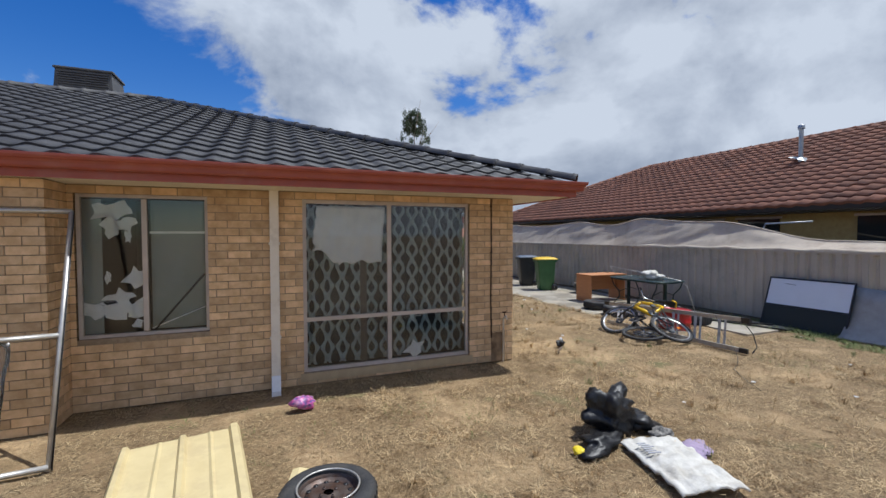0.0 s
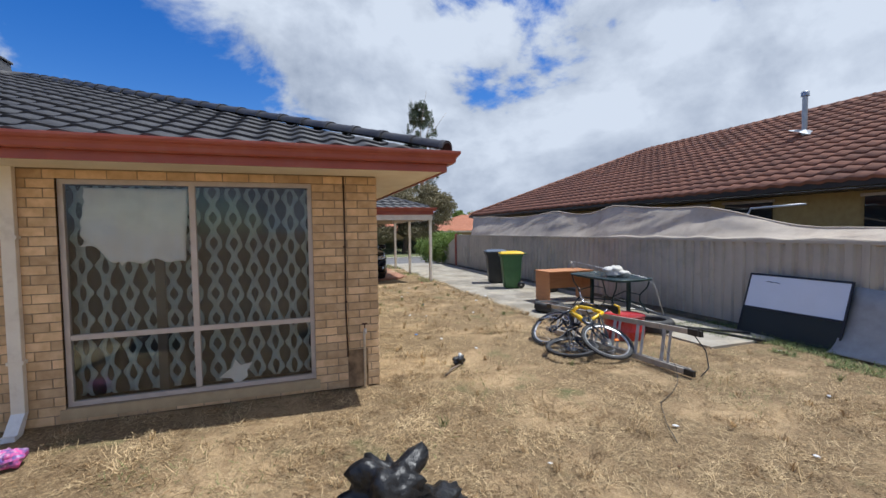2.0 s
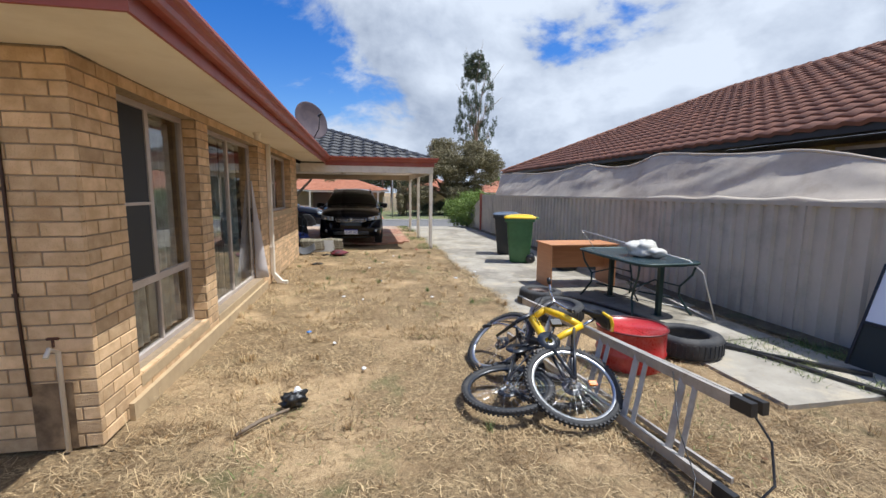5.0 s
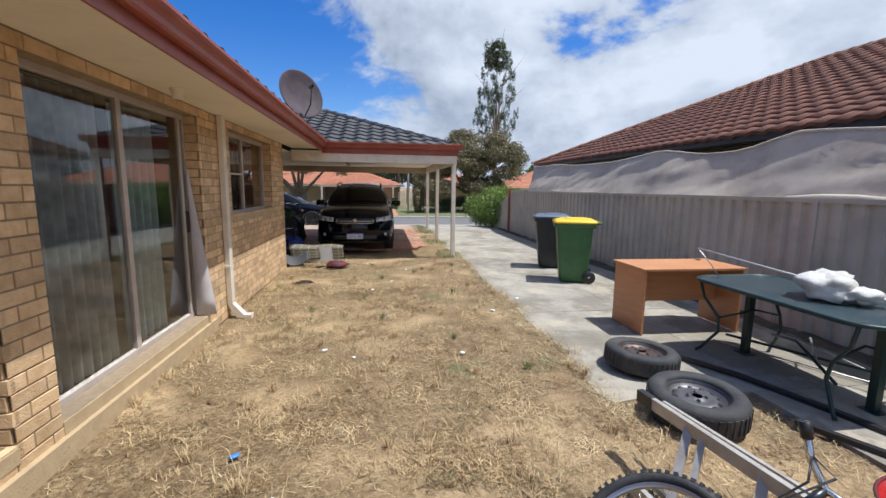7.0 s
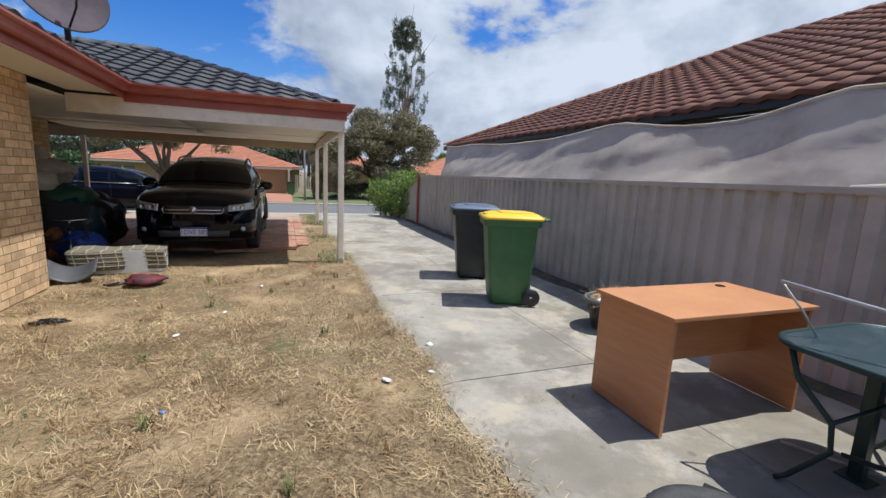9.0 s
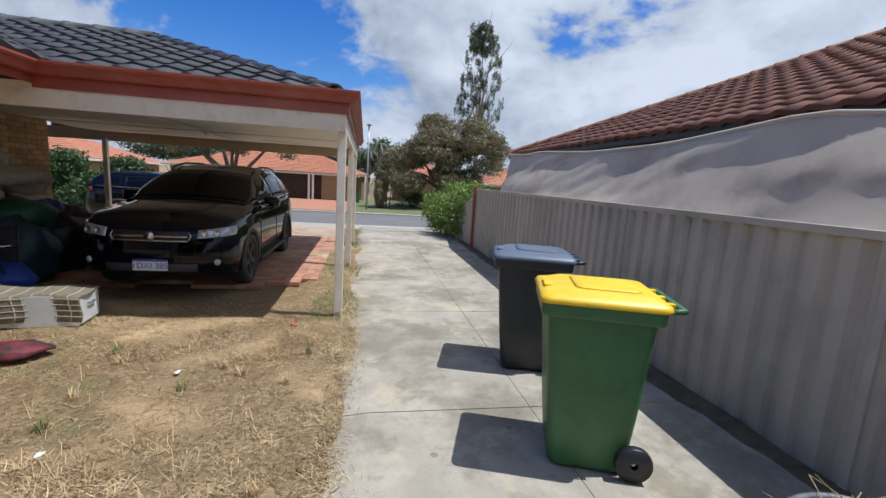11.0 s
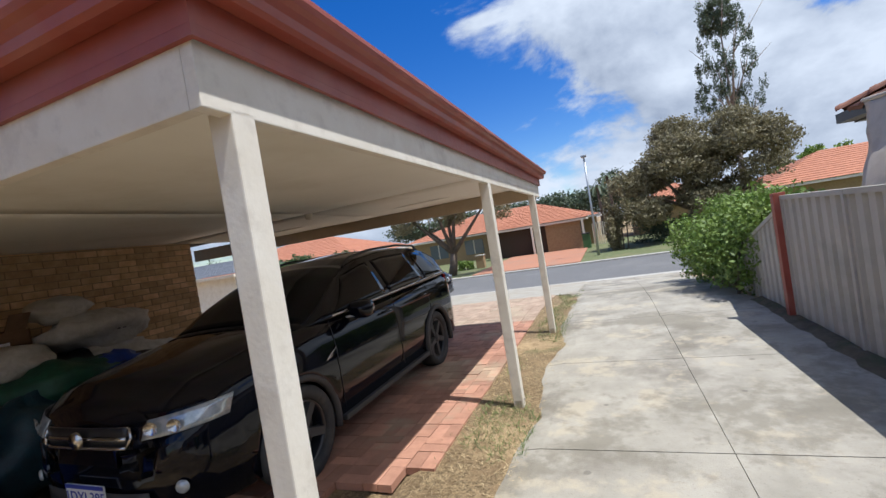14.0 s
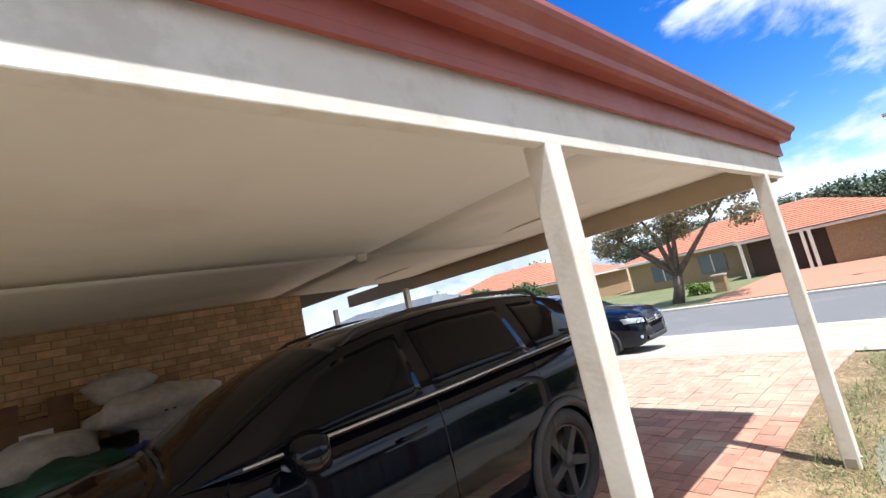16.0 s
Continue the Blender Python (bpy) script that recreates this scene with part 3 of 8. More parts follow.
# ---- tiled roofs ----
def tile_piece(w=0.30, l=0.40):
    """One double-curved concrete tile; local x across, y up the slope, z out."""
    prof = []
    for k in range(9):
        u = k / 8
        prof.append((u * w, 0.031 * (math.sin(u * 2 * math.pi * 1.0) * 0.5 + 0.5) ** 1.0 + 0.004 * math.sin(u * 4 * math.pi)))
    vs, fs = [], []
    for (px, pz) in prof:
        vs += [(px, 0, pz - 0.024), (px, 0, pz + 0.03), (px, l, pz + 0.002)]
    for k in range(8):
        a, b = k * 3, (k + 1) * 3
        fs += [(a, b, b + 1, a + 1), (a + 1, b + 1, b + 2, a + 2)]
    return vs, fs


TILE_V, TILE_F = tile_piece()
TILE_V = np.array(TILE_V)


def tiled_roof(name, eave, du, up, length, rise, inside, material, label, near=None, cap=300, base=True):
    """Covers a slope with tiles. eave: a corner at the eave; du: unit vector along it; up: unit vector up the slope; inside(u, v) in metres tells the outline."""
    eave, du, up = Vector(eave), Vector(du), Vector(up)
    nrm = du.cross(up)
    if nrm.z < 0:
        nrm = -nrm
    roof = tagged(new(name), label, kind="structure")
    me = bpy.data.meshes.new("tile")
    me.from_pydata([tuple(v) for v in TILE_V], [], TILE_F)
    me.materials.append(MATS[material.name + " single"] if material.name + " single" in MATS else material)
    me.polygons.foreach_set("use_smooth", [f[0] % 3 == 1 for f in TILE_F])
    rot = Matrix((du, up, nrm)).transposed()
    allv, allf, count = [], [], 0
    R = np.array(rot)
    nv = 0
    rows, cols = int(rise / 0.33) + 1, int(length / 0.30) + 1
    for j in range(rows):
        for i in range(cols):
            u, v = i * 0.30, j * 0.33
            if not inside(u + 0.15, v + 0.2):
                continue
            o = eave + du * u + up * (v - 0.04) + nrm * 0.03
            if near and count < cap and near(o):
                m4 = rot.to_4x4(); m4.translation = o
                part("tile", me, material, roof, m=m4)
                count += 1
            else:
                jit = random.uniform(-0.003, 0.003)
                allv.append(TILE_V @ R.T + np.array(o + nrm * jit))
                allf += [tuple(k + nv for k in f) for f in TILE_F]
                nv += len(TILE_V)
    if allv:
        mj = bpy.data.meshes.new("tiles")
        mj.from_pydata(np.concatenate(allv).tolist(), [], allf)
        mj.materials.append(material)
        mj.polygons.foreach_set("use_smooth", [f % 16 % 2 == 1 for f in range(len(allf))])
        part("tile_courses", mj, material, roof, kind="stuff")
    return roof


CAPM = {}


def ridge_caps(roof, a, b, material):
    """Half-round capping tiles from a to b."""
    a, b = Vector(a), Vector(b)
    d = (b - a)
    n = max(int(d.length / 0.38), 1)
    if material.name not in CAPM:
        bm = bmesh.new()
        rings = []
        for y, r in ((0, 0.125), (0.06, 0.125), (0.065, 0.115), (0.41, 0.105)):
            rings.append([(r * math.cos(t), y, r * 0.75 * math.sin(t) - 0.02) for t in [math.pi * k / 8 for k in range(9)]])
        loft(bm, rings, closed=False, smooth=True)
        loft(bm, [[(0.125 * math.cos(math.pi * k / 8), 0, 0.094 * math.sin(math.pi * k / 8) - 0.02) for k in range(9)], [(0.1 * math.cos(math.pi * k / 8), 0, 0.07 * math.sin(math.pi * k / 8) - 0.02) for k in range(9)]], closed=False)
        me = bpy.data.meshes.new("ridge_cap"); bm.to_mesh(me); bm.free(); me.materials.append(material)
        CAPM[material.name] = me
    up = d.normalized()
    side = up.cross(Vector((0, 0, 1))).normalized()
    nrm = side.cross(up)
    m4 = Matrix((side, up, nrm)).transposed().to_4x4()
    for i in range(n):
        mm = m4.copy(); mm.translation = a + d * (i / n) + nrm * 0.05
        part("ridge_cap", CAPM[material.name], material, roof, m=mm)


PITCH = 0.36
cp_, sp_ = 1 / math.sqrt(1 + PITCH ** 2), PITCH / math.sqrt(1 + PITCH ** 2)
RX, RY, RZ = 3.95, 5.00, 2.475    # outer corner of the main roof at the eave


def slab_poly(name, pts, material, label=""):
    """A roof plane's battened underside, a thin solid."""
    bm = bmesh.new()
    a = [bm.verts.new(p) for p in pts]
    b = [bm.verts.new((p[0], p[1], p[2] - 0.05)) for p in pts]
    bm.faces.new(a); bm.faces.new(b[::-1])
    for i in range(len(a)):
        bm.faces.new((a[i], a[(i + 1) % len(a)], b[(i + 1) % len(a)], b[i]))
    return part(name, bm, material, None, label, "structure")


UNDER = mat("roof underlay", (0.05, 0.045, 0.04), 0.9)
HS = 6.3      # plan run from eave to main ridge
ridge_a = (RX - HS, RY + HS, RZ + HS * PITCH)
slab_poly("roof_base", [(-7.4, RY, RZ), (RX, RY, RZ), ridge_a, (-7.4, RY + HS, ridge_a[2])], UNDER)
slab_poly("roof_base", [(RX, RY, RZ), (RX, 20.9, RZ), (RX - HS, 20.9 - HS, ridge_a[2]), ridge_a], UNDER)
slab_poly("roof_base", [(-7.4, 20.9, RZ), (RX, 20.9, RZ), (RX - HS, 20.9 - HS, ridge_a[2]), (-7.4, 20.9 - HS, ridge_a[2])][::-1], UNDER)
rl = HS / cp_
roof_rear = tiled_roof("roof_rear", (-7.4, RY, RZ), (1, 0, 0), (0, cp_, sp_), RX + 7.4, rl, lambda u, v: v < rl and u < RX + 7.4 - v * cp_, ROOF_TILE, "charcoal curved concrete roof tiles", near=lambda o: o.y < RY + 1.6 and o.x > -3.2)
roof_side = tiled_roof("roof_side", (RX, RY, RZ), (0, 1, 0), (-cp_, 0, sp_), 20.9 - RY, rl, lambda u, v: v < rl and v * cp_ < u < 20.9 - RY - v * cp_, ROOF_TILE, "charcoal curved concrete roof tiles")
ridge_caps(roof_rear, (RX, RY, RZ + 0.04), ridge_a, ROOF_TILE)
ridge_caps(roof_rear, (-7.4, RY + HS, ridge_a[2]), ridge_a, ROOF_TILE)
# carport roof
KX, KY0, KY1 = 6.77, 14.53, 20.74
KS = (KY1 - KY0) / 2
KZ = RZ - 0.045
kz = KZ + KS * PITCH
slab_poly("roof_base", [(0.5, KY0, KZ), (KX, KY0, KZ), (KX - KS, KY0 + KS, kz), (0.5, KY0 + KS, kz)], UNDER)
slab_poly("roof_base", [(KX, KY0, KZ), (KX, KY1, KZ), (KX - KS, KY0 + KS, kz)], UNDER)
slab_poly("roof_base", [(0.5, KY1, KZ), (0.5, KY0 + KS, kz), (KX - KS, KY0 + KS, kz), (KX, KY1, KZ)], UNDER)
kl = KS / cp_
roof_cp = tiled_roof("roof_carport", (0.4, KY0, KZ), (1, 0, 0), (0, cp_, sp_), KX - 0.4, kl, lambda u, v: v < kl and u < KX - 0.4 - v * cp_ and 0.4 + u > RX - v * cp_ - 0.3, ROOF_TILE, "charcoal curved concrete roof tiles", near=lambda o: True)
tiled_roof("roof_carport_side", (KX, KY0, KZ), (0, 1, 0), (-cp_, 0, sp_), KY1 - KY0, kl, lambda u, v: v < kl and v * cp_ < u < KY1 - KY0 - v * cp_, ROOF_TILE, "charcoal curved concrete roof tiles")
ridge_caps(roof_cp, (KX - .12, KY0 + .12, KZ + 0.02), (KX - KS, KY0 + KS, kz - .02), ROOF_TILE)
ridge_caps(roof_cp, (KX, KY1, KZ + 0.04), (KX - KS, KY0 + KS, kz), ROOF_TILE)
ridge_caps(roof_cp, (1.6, KY0 + KS, kz), (KX - KS, KY0 + KS, kz), ROOF_TILE)

# evaporative cooler on the ridge
cooler = thing("roof_cooler", "dark grey box-shaped evaporative cooler on the tiled roof", "cooler", pose(-3.6, 12.0, 4.80) @ Matrix.Scale(0.84, 4))
GREYD = mat("dark grey moulded plastic", (0.07, 0.07, 0.075), 0.5, color2=(0.1, 0.1, 0.1), scale=3, bump=0.1)
bm = bmesh.new(); loft(bm, [[(-.62, -.5, 0), (.62, -.5, 0), (.62, .5, 0), (-.62, .5, 0)], [(-.58, -.46, .62), (.58, -.46, .62), (.58, .46, .62), (-.58, .46, .62)]]); part("housing", bm, GREYD, cooler)
bm = bmesh.new(); box(bm, -.62, .62, -.5, .5, .62, .68, 0.02); part("lid", bm, GREYD, cooler)
bm = bmesh.new(); box(bm, -.3, .3, -.3, .3, -5.71, 0.02); part("duct", bm, GREYD, cooler)
for s in range(9):
    bm = bmesh.new(); box(bm, -.52, .52, -.515, -.49, .06 + s * .06, .085 + s * .06); part("louvre", bm, GREYD, cooler)


# ---- neighbour's house ----
NX, NY0, NY1, NZ, NP = 11.0, -6.0, 21.2, 2.42, 0.452
NW = 11.4
nhouse = tagged(new("neighbour_house"), "neighbouring brick house with a brown-red tiled roof", "house")
bm = bmesh.new(); box(bm, NX + 0.62, NX + NW - .6, NY0 + .6, NY1 - .6, 0, NZ - 0.1); part("wall", bm, mat("tan neighbour brick", (0.42, 0.32, 0.14), 0.9, color2=(0.36, 0.26, 0.11), scale=8, bump=0.3), nhouse)
bm = bmesh.new(); along(bm, [(NX, NY0), (NX, NY1), (NX + NW, NY1)], [(0, NZ - 0.1), (0, NZ + 0.03), (-0.12, NZ + 0.05), (-0.12, NZ - 0.08)])
part("gutter", bm, mat("dark gutter paint", (0.02, 0.018, 0.018), 0.4), nhouse)
bm = bmesh.new(); box(bm, NX + 0.02, NX + 0.64, NY0, NY1, NZ - 0.12, NZ - 0.1); part("soffit", bm, mat("dark gutter paint", (0.02, 0.018, 0.018), 0.4), nhouse)
cpn, spn = 1 / math.sqrt(1 + NP ** 2), NP / math.sqrt(1 + NP ** 2)
NH = NW / 2
nrz = NZ + NH * NP
slab_poly("roof_base", [(NX - .1, NY0, NZ), (NX - .1, NY1, NZ), (NX + NH, NY1 - NH, nrz), (NX + NH, NY0 + NH, nrz)][::-1], UNDER)
slab_poly("roof_base", [(NX - .1, NY1, NZ), (NX + NW, NY1, NZ), (NX + NH, NY1 - NH, nrz)], UNDER)
slab_poly("roof_base", [(NX - .1, NY0, NZ), (NX + NW, NY0, NZ), (NX + NH, NY0 + NH, nrz)], UNDER)
nl = NH / cpn
nroof = tiled_roof("neighbour_roof", (NX - 0.1, NY1, NZ), (0, -1, 0), (cpn, 0, spn), NY1 - NY0, nl, lambda u, v: v < nl and v * cpn < u < NY1 - NY0 - v * cpn, ROOF_RED, "brown-red curved roof tiles, weathered", near=lambda o: 6 < o.y < 16 and o.x < NX + 2.2)
tiled_roof("neighbour_roof_end", (NX - 0.1, NY1, NZ), (1, 0, 0), (0, -cpn, spn), NW, nl, lambda u, v: v < nl and v * cpn < u < NW - v * cpn, ROOF_RED, "brown-red curved roof tiles, weathered")
ridge_caps(nroof, (NX - .1, NY1, NZ + .04), (NX + NH, NY1 - NH, nrz), ROOF_RED)
ridge_caps(nroof, (NX - .1, NY0, NZ + .04), (NX + NH, NY0 + NH, nrz), ROOF_RED)
ridge_caps(nroof, (NX + NH, NY0 + NH, nrz), (NX + NH, NY1 - NH, nrz), ROOF_RED)
for y0, y1 in ((6.9, 7.9), (8.3, 9.4), (3.2, 5.4)):
    bm = bmesh.new(); box(bm, NX + .57, NX + .615, y0, y1, 1.0, 2.2); w = part("window", bm, mat("dark window pane", (0.02, 0.025, 0.03), 0.05), nhouse)
    bm = bmesh.new(); box(bm, NX + .55, NX + .6, y0 - .05, y1 + .05, 2.2, 2.25); part("frame", bm, FRAME, w)
flue = thing("roof_flue", "grey metal flue pipe with a cap on the tiled roof", "flue", pose(14.0, 7.8, NZ + 3.0 * NP + .04))
ZINC = mat("zinc sheet", (0.42, 0.44, 0.46), 0.4, metal=0.7, color2=(0.36, 0.38, 0.4), scale=10)
bm = bmesh.new(); lathe(bm, [(.055, 0), (.055, 1.0)], 16); part("pipe", bm, ZINC, flue)
bm = bmesh.new(); lathe(bm, [(.085, .97), (.085, 1.06), (.07, 1.08), (0.0, 1.10)], 16); part("cap", bm, ZINC, flue)
bm = bmesh.new(); loft(bm, [[(-.22, -.22, .02), (.22, -.22, .02), (.22, .22, .2), (-.22, .22, .2)], [(-.08, -.08, .16), (.08, -.08, .16), (.08, .08, .2), (-.08, .08, .2)]]); part("flashing", bm, ZINC, flue)


# ---- fence: ribbed steel sheets between posts ----
fence = thing("fence", "grey ribbed steel sheet fence, dusty and stained", "fence")
PANEL = 2.35


def fence_sheet(y0, y1, za, zb):
    bm = bmesh.new()
    n = int(round((y1 - y0) / 0.19)) * 8
    pts = []
    for k in range(n + 1):
        t = k / n
        ph = (k % 8)
        off = (0, 0.0, 0.0, 0.035, 0.035, 0.035, 0.0, 0.0)[ph]
        y = y0 + (y1 - y0) * t
        top = za + (zb - za) * t
        pts.append(((FX + off, y, -0.04), (FX + off, y, top)))
    vs = [(bm.verts.new(a), bm.verts.new(b)) for a, b in pts]
    for p, q in zip(vs, vs[1:]):
        bm.faces.new((p[0], q[0], q[1], p[1]))
    part("fence_panel", bm, FENCE, fence)
    bm = bmesh.new()
    loft(bm, [[(FX - .018, y0, za - .02), (FX + .052, y0, za - .02), (FX + .052, y0, za + .03), (FX - .018, y0, za + .03)], [(FX - .018, y1, zb - .02), (FX + .052, y1, zb - .02), (FX + .052, y1, zb + .03), (FX - .018, y1, zb + .03)]])
    part("top_rail", bm, FENCE, fence)


y = -5.0
while y < 19.9:
    y1 = min(y + PANEL, 19.95)
    fence_sheet(y + 0.03, y1 - 0.02, 1.47, 1.47)
    bm = bmesh.new(); box(bm, FX - .022, FX + .056, y1 - .02, y1 + .03, -.05, 1.5, .004); part("fence_post", bm, FENCE, fence)
    y = y1
fence_sheet(20.05, 22.3, 1.35, 0.62)
bm = bmesh.new(); box(bm, FX - .085, FX + .045, 19.955, 20.055, -.05, 1.54, .006); part("end_post", bm, RED, fence, "rust-red end post")

# shade cloth tied above the fence
cloth = thing("shade_cloth", "sagging grey-beige shade cloth tied above the fence", "shade cloth")


def cloth_pt(u, v):
    y = 0.6 + (17.7 + 0.7 * v) * u
    peaks = ((0.6, 1.62), (5.0, 1.68), (7.4, 2.12), (9.8, 2.28), (10.9, 2.12), (12.4, 2.26), (14.6, 2.16), (17.4, 2.26), (19.1, 2.30))
    for (a, za), (b, zb) in zip(peaks, peaks[1:]):
        if a <= y <= b + 1e-6:
            t = (y - a) / (b - a)
            t = t * t * (3 - 2 * t)
            top = za + (zb - za) * t
            sag = 0.03 * math.sin(math.pi * (y - a) / (b - a))
            break
    z = 1.44 + (top - sag - 1.44) * v
    x = FX + 0.03 + 0.42 * v + 0.05 * math.sin(v * math.pi) * (0.4 + noise.noise((y * 0.8, 0, 2)))
    x += 0.035 * noise.noise((y * 1.1 + v * 2.5, v * 2.0, 7)) + 0.02 * noise.noise((y * 4 + v * 5, v * 3, 1))
    return (x, y, z)


bm = bmesh.new(); sheet(bm, 220, 14, cloth_pt, thick=0.004); part("cloth", bm, CLOTH, cloth, smooth=True)
bm = bmesh.new(); tube(bm, [cloth_pt(i / 60, 1) for i in range(61)], 0.022, 6); part("rolled_edge", bm, CLOTH, cloth)
bm = bmesh.new(); tube(bm, [(FX + .045 + .02 * math.sin(i * 1.7), 0.6 + 8.9 * i / 24, 1.49 + .02 * math.sin(i * 2.3)) for i in range(25)], 0.045, 8); part("rolled_hem", bm, CLOTH, cloth)
for yy, z in ((8.9, 2.1), (6.6, 2.05), (3.4, 2.0)):
    rail = thing("cloth_rail", "bent grey pipe bracket behind the shade cloth", "pipe", pose(10.5, yy, 0))
    bm = bmesh.new(); tube(bm, [(0, 0, 0), (0, 0, z - .1), (.04, -.02, z), (.1, -.9, z + .03)], 0.02, 8); part("pipe", bm, ZINC, rail)


# ---- windows, doors and pipes of the house ----
GLASS = glass_mat("window glass", (0.92, 0.95, 0.94), 0.0)
CURTAIN_DARK = mat("dark curtain", (0.012, 0.016, 0.020), 0.9, color2=(0.02, 0.025, 0.03), scale=8)
CURTAIN_PALE = mat("grey green curtain", (0.34, 0.41, 0.42), 0.9, color2=(0.25, 0.31, 0.32), scale=10, bump=0.3, bump_scale=80)
WHITE_PLASTIC = mat("crumpled white plastic", (0.82, 0.82, 0.82), 0.5, color2=(0.72, 0.72, 0.72), scale=9, bump=0.6, bump_scale=18)
GREY_SHEET = mat("grey green blind", (0.30, 0.33, 0.31), 0.8, color2=(0.25, 0.28, 0.27), scale=2, stain=(0.2, 0.22, 0.2), stain_scale=1.5)
# dimness of the rooms is put into this dark plaster colour
ROOM = mat("room plaster darkened as shade", (0.10, 0.09, 0.08), 0.9)


def frame_of(name, m, w, h, bars, label, depth=0.05, s=0.045):
    """A window: outer frame, bars as (x0, x1, z0, z1) and panes between them. Local x across, z up, outside is -y."""
    win = tagged(new(name), label, kind="structure")
    win.matrix_basis = m
    fr = bmesh.new()
    for a in ((0, s, 0, h), (w - s, w, 0, h), (s, w - s, 0, s), (s, w - s, h - s, h)):
        box(fr, a[0], a[1], 0, depth, a[2], a[3], 0.003)
    part("window_frame", fr, FRAME, win)
    for a in bars:
        bm = bmesh.new(); box(bm, a[0], a[1], 0.004, depth - 0.006, a[2], a[3], 0.003); part("glazing_bar", bm, FRAME, win)
    return win


def pane(win, x0, x1, z0, z1, y=0.025):
    bm = bmesh.new(); box(bm, x0, x1, y, y + 0.004, z0, z1)
    p = part("pane", bm, GLASS, win)
    p.visible_shadow = False
    return p


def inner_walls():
    # made-up partitions, floor and ceiling behind the panes, in the shade-dark plaster
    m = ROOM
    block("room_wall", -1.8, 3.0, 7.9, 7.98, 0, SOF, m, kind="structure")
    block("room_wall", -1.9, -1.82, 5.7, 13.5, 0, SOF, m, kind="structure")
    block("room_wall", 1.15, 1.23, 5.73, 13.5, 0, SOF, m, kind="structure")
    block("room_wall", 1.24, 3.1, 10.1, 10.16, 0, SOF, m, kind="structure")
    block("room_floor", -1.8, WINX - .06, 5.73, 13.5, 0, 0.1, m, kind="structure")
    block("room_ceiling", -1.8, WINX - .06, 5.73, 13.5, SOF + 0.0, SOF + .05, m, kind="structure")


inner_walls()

# window 1: boarded with a torn film and a grey sheet
wx1 = pose(-1.75, WY + 0.05, 0.74)
win1 = frame_of("window_1", wx1, 1.19, 1.50, [(0.56, 0.61, 0.045, 1.455)], "two-pane window with torn white film and a grey blind", s=0.035)
pane(win1, 0.035, 0.56, 0.035, 1.465)
pane(win1, 0.61, 1.155, 0.035, 1.465, 0.032)
blind = thing("window_blind", "grey-green sheet hung inside the pane of the rear window", "blind", wx1)
bm = bmesh.new(); sheet(bm, 10, 4, lambda u, v: (0.63 + 0.52 * u, 0.07 + 0.008 * math.sin(u * 9), 0.05 + 1.4 * v), thick=0.003); part("sheet", bm, GREY_SHEET, blind)
bm = bmesh.new(); box(bm, .62, 1.15, .058, .064, 1.09, 1.115); part("stripe", bm, WHITE_PLASTIC, blind)
bm = bmesh.new(); tube(bm, [(0.66, 0.06, 0.05), (1.14, 0.06, 0.64)], 0.012, 6); part("cord", bm, BLACK, blind)
bm = bmesh.new(); tube(bm, [(0.63, 0.06, 0.06), (1.14, 0.06, 0.27)], 0.008, 6); part("batten", bm, WHITE_PLASTIC, blind)
film = thing("torn_film", "torn white paper film stuck inside the rear window", "film", wx1)
bm = bmesh.new(); box(bm, 0.035, 0.2, 0.05, 0.053, 0.04, 1.45); part("grey_strip", bm, GREY_SHEET, film)


def scrap(cx, cz, r, seed, squash=1.0, n=11, y=0.045):
    rnd = random.Random(seed)
    pts = []
    for k in range(n):
        a = 2 * math.pi * k / n
        rr = r * rnd.uniform(0.45, 1.25)
        pts.append((cx + rr * math.cos(a) * squash, cz + rr * math.sin(a)))
    bm = bmesh.new()
    a = [bm.verts.new((x, y + rnd.uniform(-.006, .006), z)) for x, z in pts]
    b = [bm.verts.new((v.co.x, v.co.y + .002, v.co.z)) for v in a]
    bm.faces.new(a); bm.faces.new(b[::-1])
    for k in range(n):
        bm.faces.new((a[k], a[(k + 1) % n], b[(k + 1) % n], b[k]))
    return bm


for i, (cx, cz, r, sq) in enumerate(((0.20, 1.32, .10, 1.3), (0.36, 1.36, .12, 1.3), (0.27, 1.15, .10, .8), (0.40, 1.2, .09, 1.2), (0.43, 1.06, .10, .5), (0.49, .62, .13, .9), (0.36, .42, .09, 1.8), (0.14, .28, .11, 1.3), (0.32, .27, .1, 1.9), (0.50, .3, .12, 1.0), (0.24, .62, .07, .6), (0.5, .12, .05, 1.2))):
    part("scrap", scrap(cx, cz, r, i + 3, sq), WHITE_PLASTIC, film)

# window 2: four panes, patterned curtain, plastic sheet behind
wx2 = pose(0.44, WY + 0.04, 0.14)
win2 = frame_of("window_2", wx2, 2.20, 2.10, [(1.045, 1.10, 0.05, 0.615), (1.045, 1.10, 0.665, 2.055), (0.045, 2.155, 0.615, 0.665)], "large four-pane window with a lattice curtain behind")
for a, b, c, d in ((0.045, 1.045, .045, .615), (1.10, 2.155, .045, .615), (0.045, 1.045, .665, 2.055), (1.10, 2.155, .665, 2.055)):
    pane(win2, a, b, c, d)
cur = thing("patterned_curtain", "sheer grey lattice curtain with dark diamonds behind the rear window", "curtain", wx2)
bm = bmesh.new(); sheet(bm, 60, 1, lambda u, v: (0.05 + 2.1 * u, 0.16 + 0.015 * math.sin(u * 70), 0.04 + 2.02 * v), thick=0.002); part("backing", bm, CURTAIN_DARK, cur)
